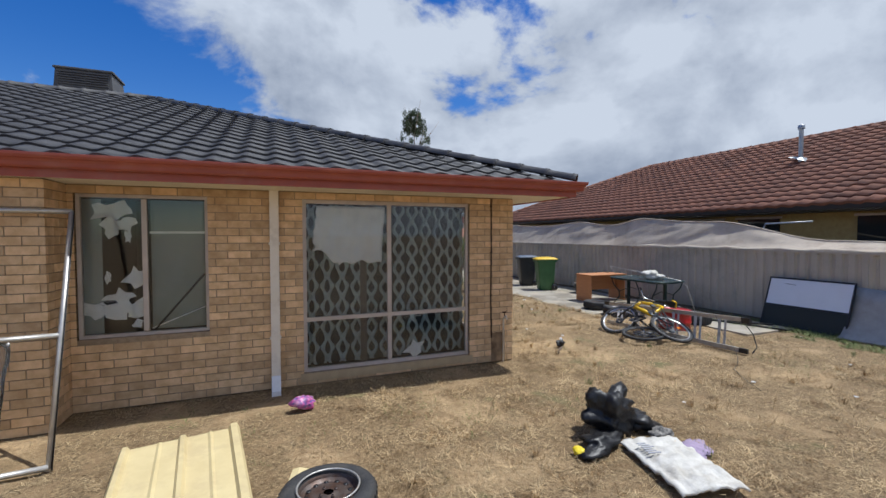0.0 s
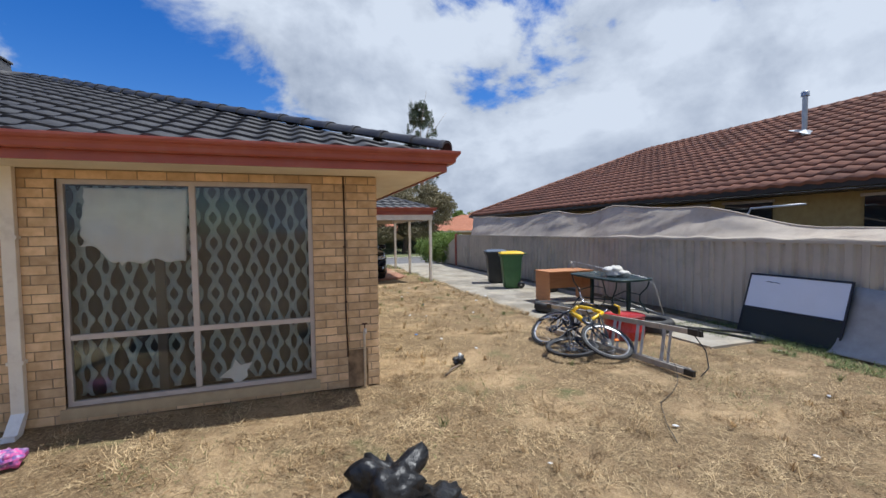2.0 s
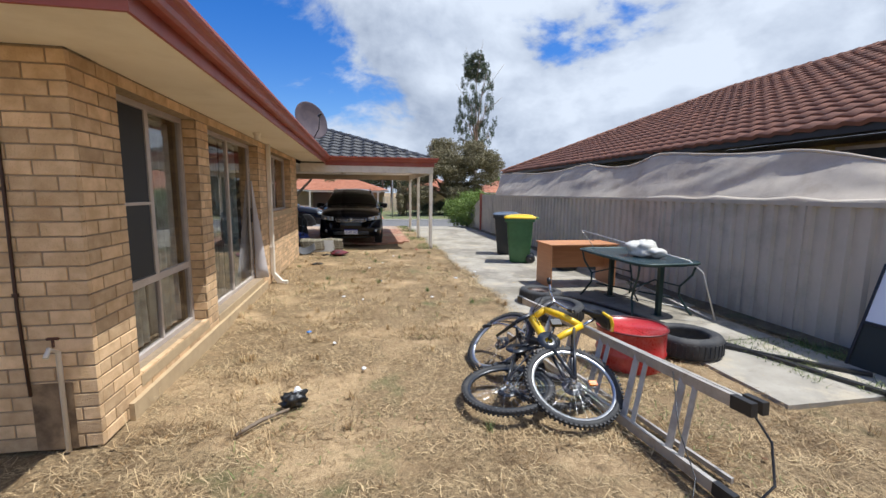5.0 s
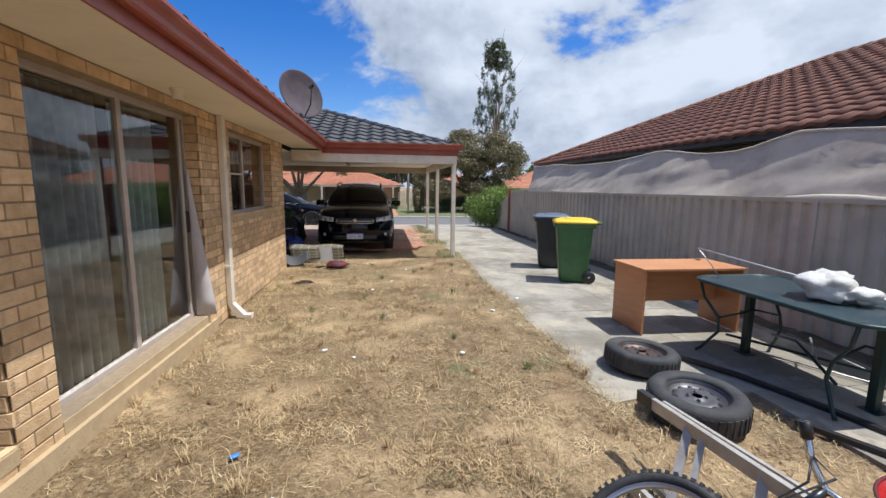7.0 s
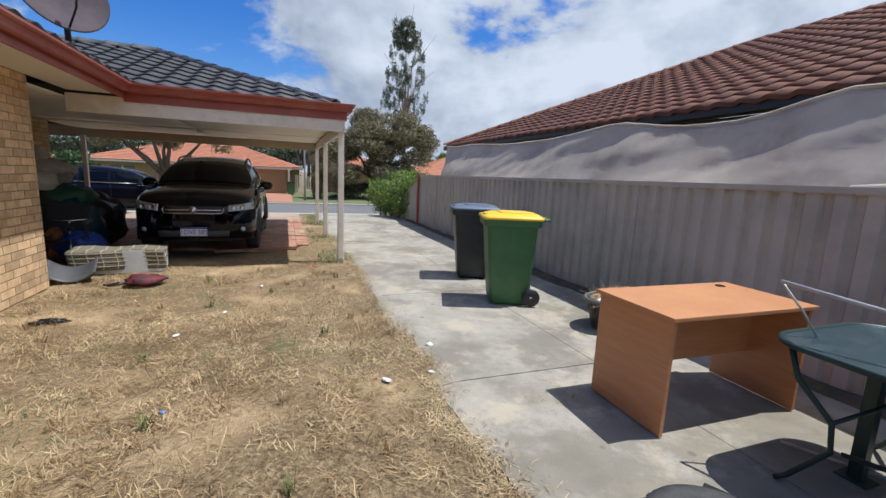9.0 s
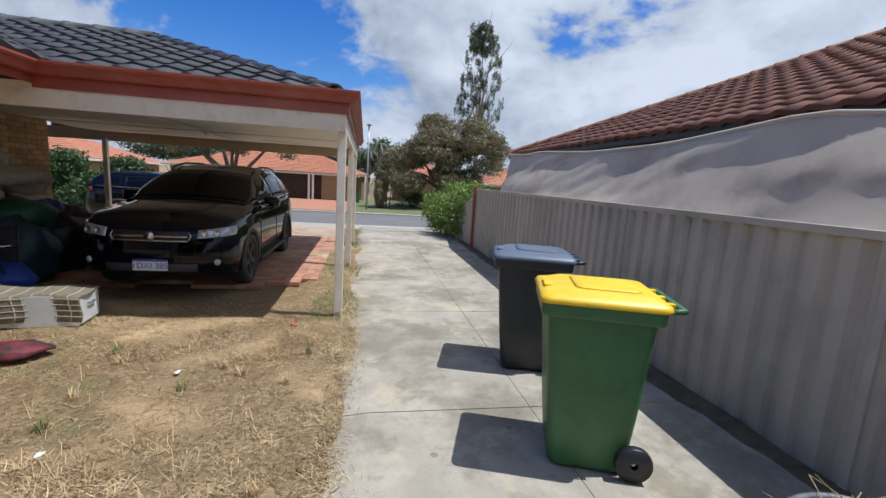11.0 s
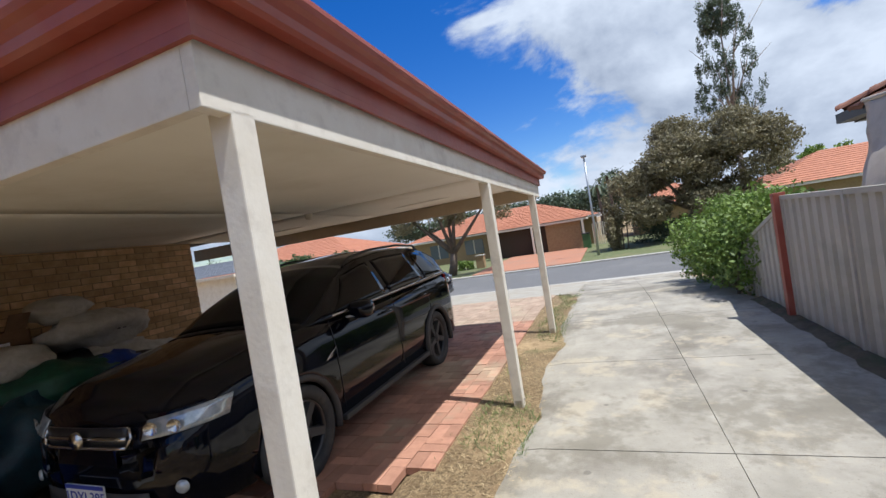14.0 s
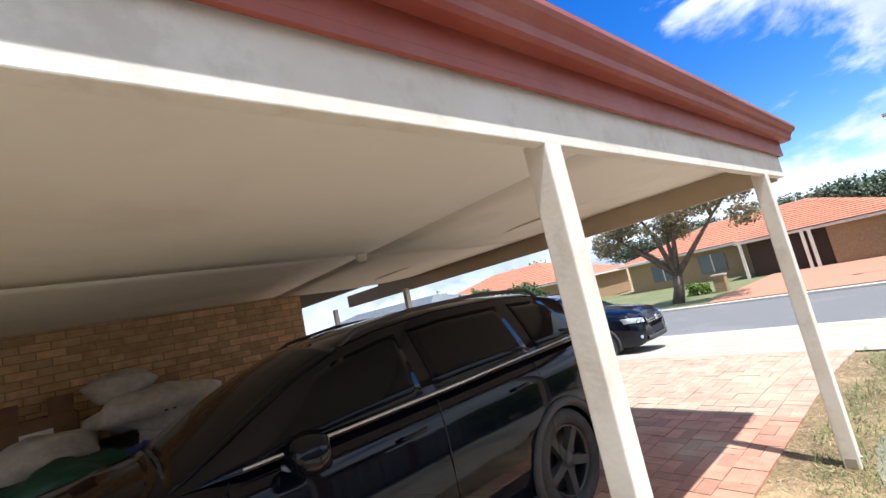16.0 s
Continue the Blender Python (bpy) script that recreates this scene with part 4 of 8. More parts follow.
# wavy bands that leave diamonds open
for i in range(23):
    xc = 0.075 + (i // 2) * 0.187 + (i % 2) * 0.068
    bm = bmesh.new()
    per = 0.26
    ph = (math.pi / 2 if i % 2 else -math.pi / 2) + (i // 2) * 0.3

    def band(u, v, xc=xc, ph=ph):
        z = 0.05 + 2.0 * v
        c = xc + 0.027 * math.sin(z / per * 2 * math.pi + ph)
        return (c + (u - 0.5) * (0.048 + 0.014 * math.cos(z / per * 4 * math.pi)), 0.125 + 0.014 * math.sin(c * 33), z)
    sheet(bm, 1, 56, band, thick=0.002)
    part("lattice_band", bm, CURTAIN_PALE, cur)
plast = thing("plastic_sheet", "crumpled white plastic sheet taped inside the top of the window", "plastic sheet", wx2)


def plastic(u, v):
    x = 0.17 + 0.86 * u - 0.05 * v
    z = 2.03 - (0.72 if u > .35 else 0.55 + .3 * u) * v - 0.10 * noise.noise((u * 5, 3, 3)) * v
    y = 0.075 + 0.02 * noise.noise((u * 7, v * 3, 1)) + 0.008 * math.sin(u * 30 + v * 3)
    return (x + 0.06 * noise.noise((v * 6, 1, 5)) * (1 if u < .1 else 0.2), y, z)


bm = bmesh.new(); sheet(bm, 40, 24, plastic, thick=0.002); part("sheet", bm, WHITE_PLASTIC, plast)
part("scrap", scrap(1.42, 0.15, 0.13, 8, 1.1), WHITE_PLASTIC, plast)
block("window_sill", 0.40, 2.68, WY - 0.012, WY + 0.04, 0.04, 0.135, mat("sill render", (0.48, 0.36, 0.21), 0.9, color2=(0.42, 0.31, 0.18), scale=8, bump=0.3), kind="structure")

# side windows; local x runs along +y, outside is +x
def side(y, z):
    return Matrix.Translation((WINX, y, z)) @ Matrix.Rotation(math.pi / 2, 4, "Z")


y3 = WY + 0.042 + 0.44
win3 = frame_of("window_3", side(y3, 0.24), 1.37, 2.0, [(0.65, 0.71, 0.62, 1.955), (0.045, 1.325, 0.56, 0.62), (0.045, 0.65, 1.20, 1.225), (0.69, 0.72, 0.045, 0.56)], "tall side window with a flyscreen and loose curtains")
for a, b, c, d in ((0.045, 0.69, .045, .56), (0.72, 1.325, .045, .56), (0.045, 0.65, .62, 1.955), (0.71, 1.325, .62, 1.955)):
    pane(win3, a, b, c, d)
bm = bmesh.new(); box(bm, 0.05, 0.64, 0.012, 0.014, 0.63, 1.95); part("flyscreen", bm, mat("flyscreen mesh", (0.03, 0.032, 0.034), 0.7), win3)
y5 = WY + 0.042 + 2.09
doorw = frame_of("door_1", side(y5, 0.20), 2.18, 2.04, [(1.06, 1.12, 0.04, 2.0)], "aluminium sliding glass door with dusty panes")
pane(doorw, 0.045, 1.06, .04, 2.0)
pane(doorw, 1.12, 2.13, .04, 2.0, 0.012)
bm = bmesh.new(); box(bm, 2.06, 2.10, -0.02, 0.004, 0.88, 1.1, 0.008); part("door_handle", bm, BLACK, doorw)
bm = bmesh.new(); box(bm, 2.02, 2.06, -.004, 0.02, .05, 2.0, .002); part("stile", bm, FRAME, doorw)
y4 = WY + 0.042 + 5.05
win4 = frame_of("window_4", side(y4, 1.18), 2.07, 1.06, [(0.98, 1.03, 0.04, 1.02), (0.045, 0.98, 0.52, 0.545)], "side window with an open reddish curtain")
pane(win4, .045, .98, .04, 1.02); pane(win4, 1.03, 2.025, .04, 1.02)


def curtain(name, m, x0, x1, z0, z1, y, material, label, folds=8, amp=0.03, slant=0.0):
    c = thing(name, label, "curtain", m)
    bm = bmesh.new()
    sheet(bm, folds * 8, 6, lambda u, v: (x0 + (x1 - x0) * u + slant * (1 - v) * (1 if x1 > x0 else -1), y + amp * math.sin(u * folds * 2 * math.pi) * (1.1 - .3 * v), z0 + (z1 - z0) * v), thick=0.002)
    part("cloth", bm, material, c)
    bm = bmesh.new(); tube(bm, [(x0, y, z1 + .01), (x1, y, z1 + .01)], .008, 6); part("rod", bm, BLACK, c)
    return c


DUSTY = mat("dusty white curtain", (0.60, 0.61, 0.58), 0.9, color2=(0.34, 0.34, 0.32), scale=6, bump=0.3, bump_scale=50)
GREYC = mat("grey curtain", (0.36, 0.38, 0.38), 0.9, color2=(0.17, 0.18, 0.18), scale=5, bump=0.3, bump_scale=50)
REDC = mat("rusty curtain", (0.20, 0.055, 0.03), 0.9, color2=(0.13, 0.035, 0.02), scale=12, bump=0.3)
curtain("curtain", side(y3, 0.24), 0.75, 1.30, 0.05, 1.93, 0.12, DUSTY, "dusty white curtain bunched behind the side window", 5)
curtain("curtain", side(y3, 0.24), 0.06, 0.62, 0.05, 0.58, 0.10, DUSTY, "dusty pale curtain hem behind the lower pane", 5)
curtain("curtain", side(y5, 0.20), 0.05, 0.95, 0.03, 1.98, 0.10, GREYC, "grey dusty curtain behind the sliding door", 9)
curtain("curtain", side(y5, 0.20), 1.15, 1.75, 0.03, 1.98, 0.12, CURTAIN_PALE, "faded grey-green curtain behind the sliding door", 5)
loose = thing("leaning_board", "pale grey sheet panel leaning in the sliding door opening", "panel", side(y5, 0.20))
bm = bmesh.new(); sheet(bm, 2, 10, lambda u, v: (2.085 + .03 * u, -.03 - .19 * u * (1 - v), .01 + 1.50 * v), thick=.012); part("sheet", bm, mat("pale grey board", (.55, .51, .50), .8, color2=(.47, .43, .42), scale=4, bump=.1), loose)
curtain("curtain", side(y4, 1.18), 1.08, 2.0, 0.03, 1.03, 0.10, REDC, "rust-red curtain behind the side window", 6)
curtain("curtain", side(y4, 1.18), 0.05, 0.95, 0.03, 1.03, 0.12, CURTAIN_DARK, "dark curtain behind the side window", 6)
SILL = MATS["sill render"]
for n, (y0, y1, z) in enumerate(((y3, y3 + 1.37, .24), (y5 + .02, y5 + 2.16, .20), (y4 + .08, y4 + 2.07, 1.18))):
    block("window_sill", WINX + 0.0, WX + 0.004, y0 + .002, y1 - .002, z - 0.085, z - 0.003, SILL, kind="structure", label="cream rendered sill")
block("plinth_ledge", WX - 0.0, WX + 0.035, WY + .3, y5 + 2.3, -0.05, 0.115, SILL, kind="structure", label="cream slab edge along the foot of the wall")


def downpipe(m, h, elbow, label):
    d = thing("downpipe", label, "downpipe", m)
    bm = bmesh.new(); box(bm, -0.05, 0.05, -0.065, -0.005, 0.16, h, 0.006); part("pipe", bm, CREAM, d)
    bm = bmesh.new()
    loft(bm, [[(-.05 + o, -.065 - y, z) for o, y, z in q] for q in (
        ((0, 0, .17), (.1, 0, .17), (.1, -.06, .17), (0, -.06, .17)), ((0, .12, .03), (.1, .12, .03), (.1, .04, .0), (0, .04, .0)), ((0, elbow, .03), (.1, elbow, .03), (.1, elbow, -.02), (0, elbow, -.02)))])
    part("shoe", bm, WHITE_PLASTIC if elbow < .18 else CREAM, d)
    for z in (0.6, 1.7):
        bm = bmesh.new(); box(bm, -.062, .062, -.068, -.001, z, z + .03); part("strap", bm, CREAM, d)
    return d


downpipe(pose(0.125, WY, 0), SOF, 0.16, "cream rectangular downpipe with a white shoe on the rear wall")
downpipe(Matrix.Translation((WX, 10.44, 0)) @ Matrix.Rotation(math.pi / 2, 4, "Z"), SOF, 0.20, "cream rectangular downpipe with a long shoe on the side wall")
# electric cable and tap pipe near the corner
cab = thing("wall_cable", "dark brown cable clipped down the rear wall near the corner", "cable", pose(2.97, WY - .008, 0))
bm = bmesh.new(); tube(bm, [(0.0, 0, 2.32), (0.005, 0, 1.6), (-.003, 0, .9), (0.01, 0, .35)], .009, 6); part("cable", bm, mat("brown cable", (0.05, 0.022, 0.012), .6), cab)
for z in (2.2, 1.55, .95):
    bm = bmesh.new(); box(bm, -.014, .014, -.012, .004, z, z + .02); part("clip", bm, MATS["brown cable"], cab)
tap = thing("garden_tap", "rusty garden tap on a standpipe at the house corner", "tap", pose(3.16, WY - .03, 0))
RUST = mat("rust", (0.13, 0.05, 0.025), .8, color2=(0.07, 0.03, 0.02), scale=30, bump=.4)
bm = bmesh.new(); tube(bm, [(0, 0, 0), (0, 0, .62), (0, -.07, .66), (0, -.1, .62)], .014, 8); part("standpipe", bm, CREAM, tap)
bm = bmesh.new(); tube(bm, [(-.03, -.03, .71), (.03, -.03, .71)], .009, 6); tube(bm, [(0, -.03, .66), (0, -.03, .71)], .007, 6); part("handle", bm, RUST, tap)
stain = tagged(block("stain_patch", 2.98, 3.2, WY - .003, WY - .001, 0.0, .42, mat("dark splash stain", (0.12, 0.075, 0.04), .9, color2=(.3, .2, .11), scale=9)), "dark rusty splash stain below the tap", "stain")
sl = thing("eave_light", "small cream fitting under the eave", "light fitting", pose(3.52, 9.05, SOF))
bm = bmesh.new(); lathe(bm, [(.03, -.09), (.04, -.085), (.04, -.03), (.055, -.02), (.055, 0)], 16); part("body", bm, SOFFIT, sl)
cl = thing("ceiling_light", "small white batten holder on the carport ceiling", "light fitting", pose(4.2, 18.2, 2.24))
bm = bmesh.new(); lathe(bm, [(.03, -.07), (.045, -.06), (.05, 0)], 16); part("body", bm, CREAM, cl)

# leaning security screen by the window
scr = thing("screen_door", "dusty aluminium screen door frame leaning on the wall, mesh torn loose", "screen door")
ALU = mat("weathered aluminium", (0.62, 0.60, 0.56), 0.4, metal=0.6, color2=(0.5, 0.48, 0.45), scale=12, bump=.1)
p0, p1 = Vector((-1.51, 4.35, 0)), Vector((-1.59, 5.12, 2.03))
left = Vector((-0.86, -0.10, 0))
for nm, a, b in (("stile", p0, p1), ("stile", p0 + left, p1 + left), ("top_rail", p1, p1 + left), ("bottom_rail", p0 + Vector((0, 0, .03)), p0 + left + Vector((0, 0, .03))), ("mid_rail", p0.lerp(p1, .48), p0.lerp(p1, .48) + left)):
    bm = bmesh.new(); tube(bm, [a, b], .024, 4); part(nm, bm, ALU, scr)
bm = bmesh.new(); tube(bm, [p0 + Vector((.02, -.01, 0)), p1 + Vector((.02, -.01, 0))], .006, 4); part("seal", bm, BLACK, scr)
FILM = glass_mat("dusty film", (0.75, 0.72, 0.66), 0.25)
bm = bmesh.new(); sheet(bm, 10, 12, lambda u, v: p0 + left * (.35 + .6 * u) + (p1 - p0) * (.05 + .42 * v * (1 - .75 * (1 - u) * 0)) + Vector((0, -.02 - .06 * noise.noise((u * 4, v * 4, 3)), 0)), thick=.001); part("torn_mesh", bm, FILM, scr)

# satellite dish on the roof edge
dish = thing("satellite_dish", "large dusty mauve-grey satellite dish on a pole on the roof", "satellite dish")
MAUVE = mat("faded dish paint", (0.05, 0.036, 0.048), .8, color2=(.08, .058, .068), scale=4, stain=(.11, .08, .08), stain_scale=6)
bm = bmesh.new(); tube(bm, [(3.62, 13.9, 2.6), (3.62, 13.9, 2.86), (3.66, 13.78, 3.02)], .03, 10); part("mast", bm, MAUVE, dish)
dm = look((3.66, 13.62, 3.20), (8.2, 9.0, 5.0)) @ Matrix.Scale(0.80, 4)
bm = bmesh.new()
lathe(bm, [(0.001, 0.0), (.15, -.01), (.3, -.04), (.42, -.08), (.53, -.125), (.555, -.13), (.555, -.115), (.53, -.11), (.42, -.065), (.3, -.025), (.15, .005), (0.001, .015)], 40)
part("reflector", bm, MAUVE, dish, m=dm)
bm = bmesh.new(); tube(bm, [(0, -.5, -.1), (0, -.35, -.35), (0, -.05, -.5)], .014, 8); part("arm", bm, BLACK, dish, m=dm)
bm = bmesh.new(); lathe(bm, [(.03, -.56), (.04, -.5), (.03, -.44)], 12); part("receiver", bm, GREYD, dish, m=dm)
bm = bmesh.new(); box(bm, -.1, .1, -.1, .1, .0, .08, .01); part("bracket", bm, BLACK, dish, m=dm)


# ---- things in the yard ----
def plastic_mat(name, c, rough=0.45):
    return mat(name, c, rough, color2=tuple(v * 0.85 for v in c), scale=5, bump=0.08, bump_scale=120, stain=tuple(min(v * 1.3 + 0.03, 1) for v in c), stain_scale=3, stain_amount=0.3)


def wheelie_bin(m, body_m, lid_m, label):
    """240 litre bin; local -y is its front, +y the handle and wheels."""
    b = thing("wheelie_bin", label, "wheelie bin", m)

    def ring(wx, y0, y1, z, r=0.05, n=4):
        pts = []
        for cx, cy, a0 in ((wx - r, y1 - r, 0), (-wx + r, y1 - r, 90), (-wx + r, y0 + r, 180), (wx - r, y0 + r, 270)):
            for k in range(n + 1):
                a = radians(a0 + 90 * k / n)
                pts.append((cx + r * math.cos(a), cy + r * math.sin(a), z))
        return pts
    bm = bmesh.new()
    loft(bm, [ring(.20, -.20, .20, 0.0), ring(.215, -.225, .21, .03), ring(.235, -.26, .235, .35), ring(.262, -.31, .27, .93), ring(.262, -.31, .27, .935)], smooth=True)
    part("body", bm, body_m, b)
    bm = bmesh.new(); loft(bm, [ring(.285, -.345, .30, .915), ring(.292, -.35, .305, .93), ring(.292, -.35, .305, .985), ring(.28, -.335, .295, .985)]); part("rim", bm, body_m, b)
    bm = bmesh.new()
    loft(bm, [ring(.295, -.36, .32, .988), ring(.298, -.365, .325, 1.0), ring(.285, -.35, .32, 1.022), ring(.25, -.31, .30, 1.032), ring(.225, -.24, .27, 1.055, .06), ring(.2, -.2, .25, 1.058, .06)], smooth=True)
    part("lid", bm, lid_m, b)
    bm = bmesh.new()
    loft(bm, [ring(.175, -.17, .20, 1.056, .05), ring(.16, -.155, .185, 1.068, .05), ring(.12, -.11, .14, 1.070, .05)], smooth=True)
    part("lid_panel", bm, lid_m, b)
    bm = bmesh.new(); box(bm, -.075, .075, -.33, -.27, 1.026, 1.045, .008); part("lid_grip", bm, lid_m, b)
    bm = bmesh.new(); tube(bm, [(-.24, .29, .99), (-.24, .385, 1.0), (.24, .385, 1.0), (.24, .29, .99)], .016, 8); part("handle", bm, body_m, b)
    for x in (-.16, 0, .16):
        bm = bmesh.new(); box(bm, x - .02, x + .02, .29, .36, .985, 1.02, .005); part("hinge", bm, lid_m, b)
    for x in (-.245, .245):
        bm = bmesh.new(); lathe(bm, [(.02, -.02), (.06, -.026), (.075, -.018), (.098, -.025), (.102, -.015), (.102, .015), (.098, .025), (.02, .025)], 24, axis="x"); part("wheel", bm, BLACK, b, m=pose(x, .235, .102))
    bm = bmesh.new(); tube(bm, [(-.25, .235, .102), (.25, .235, .102)], .012, 8); part("axle", bm, ALU, b)
    return b


wheelie_bin(pose(8.38, 11.98, 0.02, 0, 0, -109), plastic_mat("green bin plastic", (0.045, 0.135, 0.045)), plastic_mat("yellow lid plastic", (0.80, 0.52, 0.01)), "green wheelie bin with a yellow lid on the driveway")
wheelie_bin(pose(8.50, 13.28, 0.02, 0, 0, -107), plastic_mat("charcoal bin plastic", (0.022, 0.025, 0.028)), plastic_mat("slate blue lid plastic", (0.10, 0.13, 0.18)), "charcoal wheelie bin with a slate-blue lid on the driveway")

# desk
WOOD = mat("beech veneer", (0.56, 0.26, 0.11), 0.45, color2=(0.50, 0.22, 0.09), scale=3, stretch=(1, 1, 12), bump=.05, stain=(.42, .18, .08), stain_scale=2, stain_amount=.3)
desk = thing("desk", "beech-veneer office desk with a modesty panel, on the concrete", "desk", pose(8.47, 9.55, 0.022, 0, 0, -1))
bm = bmesh.new(); box(bm, -.60, .60, -.34, .30, .695, .72, .004); part("top", bm, WOOD, desk)
for x0, x1 in ((-.575, -.55), (.55, .575)):
    bm = bmesh.new(); box(bm, x0, x1, -.32, .28, 0, .694, .002); part("side_panel", bm, WOOD, desk)
bm = bmesh.new(); box(bm, -.549, .549, .02, .038, .28, .694, .001); part("modesty_panel", bm, WOOD, desk)
bm = bmesh.new(); lathe(bm, [(.03, 0), (.035, .002), (.03, .006), (.018, .006)], 16); part("cable_grommet", bm, BLACK, desk, m=pose(.42, .2, .72))

# glass table
TGREEN = mat("dark green steel", (0.02, 0.045, 0.038), .4, metal=.3, color2=(.03, .05, .045), scale=20)
TGLASS = mat("dark textured glass", (0.03, 0.055, 0.065), .12, color2=(0.05, .075, .085), scale=14, bump=.25, bump_scale=120, stain=(.14, .14, .13), stain_scale=4, stain_amount=.3)
table = thing("patio_table", "dark green patio table with dusty glass top and bent legs", "table", pose(8.62, 8.15, .0, 0, 0, 0))
bm = bmesh.new()


def rr(w, l, z, r=.22, n=6):
    pts = []
    for cx, cy, a0 in ((w - r, l - r, 0), (-w + r, l - r, 90), (-w + r, -l + r, 180), (w - r, -l + r, 270)):
        for k in range(n + 1):
            a = radians(a0 + 90 * k / n)
            pts.append((cx + r * math.cos(a), cy + r * math.sin(a), z))
    return pts


loft(bm, [rr(.44, .80, .712, .2), rr(.44, .80, .722, .2)]); part("glass_top", bm, TGLASS, table)
bm = bmesh.new(); tube(bm, rr(.45, .81, .715, .2), .016, 8, closed=True); part("rim", bm, TGREEN, table)
bm = bmesh.new(); tube(bm, rr(.37, .72, .685, .2), .014, 8, closed=True); part("apron", bm, TGREEN, table)
for sx, sy in ((-1, -1), (1, -1), (-1, 1), (1, 1)):
    bm = bmesh.new()
    tube(bm, [(sx * .40, sy * .70, .70), (sx * .38, sy * .66, .55), (sx * .33, sy * .52, .38), (sx * .34, sy * .50, .25), (sx * .40, sy * .62, .06), (sx * .42, sy * .66, .02)], .014, 8); part("leg", bm, TGREEN, table)
for sy in (-1, 1):
    bm = bmesh.new(); tube(bm, [(-.33, sy * .52, .38), (0, sy * .46, .46), (.33, sy * .52, .38)], .01, 8); part("stretcher", bm, TGREEN, table)
bm = bmesh.new(); box(bm, -.03, .03, -.60, -.54, 0.0, .70, .005); box(bm, -.06, .06, -.64, -.5, 0, .02, .004); part("centre_leg", bm, TGREEN, table)
bm = bmesh.new(); box(bm, -.03, .03, .5, .56, 0.0, .70, .005); box(bm, -.06, .06, .46, .6, 0, .02, .004); part("centre_leg", bm, TGREEN, table)
bm = bmesh.new(); tube(bm, [(-.25, -.5, .2), (-.05, 0, .33), (.25, .5, .2)], .012, 6); tube(bm, [(-.25, .5, .22), (.25, -.5, .22)], .012, 6); part("brace", bm, TGREEN, table)


def crumple(sx, sy, sz, seed, rings=14, sides=22, amp=.22, flat=.15):
    """A soft crumpled bundle standing on z = 0."""
    off = Vector((seed * 3.7, seed * 1.3, seed * 2.1))
    bm = bmesh.new()
    rows = []
    for i in range(rings + 1):
        th = math.pi * i / rings
        row = []
        for k in range(sides):
            ph = 2 * math.pi * k / sides
            d = Vector((math.sin(th) * math.cos(ph), math.sin(th) * math.sin(ph), math.cos(th)))
            n = noise.noise(d * 1.3 + off) * amp * 1.6 + noise.noise(d * 3.1 + off) * amp + noise.noise(d * 7 + off) * amp * .4
            r = 1 + n
            row.append((d.x * r * sx, d.y * r * sy, max(sz * .5 + d.z * r * sz * .5, 0.0)))
        rows.append(row)
    loft(bm, rows, smooth=True)
    return bm


WHITE_SACK = mat("woven white sack", (0.62, 0.60, 0.55), .7, color2=(.5, .48, .43), scale=12, bump=.5, bump_scale=60, stain=(.3, .26, .2), stain_scale=5, stain_amount=.4)
INK = mat("dark ink", (0.04, 0.04, 0.06), .7)
bag = thing("plastic_bag", "crumpled white plastic sack on the glass table", "plastic bag", pose(8.66, 8.05, .725, 0, 0, 25))
part("sack", crumple(.26, .17, .23, 3, amp=.25), WHITE_SACK, bag)
part("torn_flap", crumple(.12, .1, .12, 9, amp=.45), WHITE_SACK, bag, m=pose(-.05, -.2, .0))
for i in range(5):
    bm = bmesh.new(); box(bm, -.02, .02, -.002, .002, -.004, .004); part("print_bar", bm, INK, bag, m=pose(-.17 + .01 * i, -.13, .06 + i * .016, 20, 0, -30))
pp = thing("metal_conduit", "thin grey metal tube resting across the table and bent down", "tube")
bm = bmesh.new(); tube(bm, [(8.24, 8.96, 1.00), (8.45, 8.3, .905), (8.75, 7.75, .80), (8.9, 7.44, .742), (8.98, 7.30, .62), (9.1, 7.18, .05)], .010, 8); part("tube", bm, ALU, pp)
bm = bmesh.new(); tube(bm, [(8.24, 8.96, 1.00), (8.34, 8.90, .86), (8.42, 8.86, .728)], .006, 6); part("bent_end", bm, ALU, pp)
for a, b in (((8.55, 9.0, .03), (9.25, 7.6, .035)), ((8.75, 8.4, .30), (9.15, 7.3, .03)), ((8.5, 7.9, .24), (9.0, 8.4, .25))):
    st = thing("loose_rod", "thin pale rod lying under the table", "rod")
    bm = bmesh.new(); tube(bm, [a, b], .009, 6); part("rod", bm, ALU, st)

# car wheels and tyres
RUBBER = mat("dusty tyre rubber", (0.028, 0.028, 0.030), .75, color2=(.045, .044, .042), scale=8, bump=.3, bump_scale=80, stain=(.10, .09, .075), stain_scale=4, stain_amount=.3)
RIM = mat("dark steel wheel", (0.10, 0.10, 0.105), .45, metal=.6, color2=(.15, .14, .14), scale=10, stain=(.12, .07, .04), stain_scale=5)


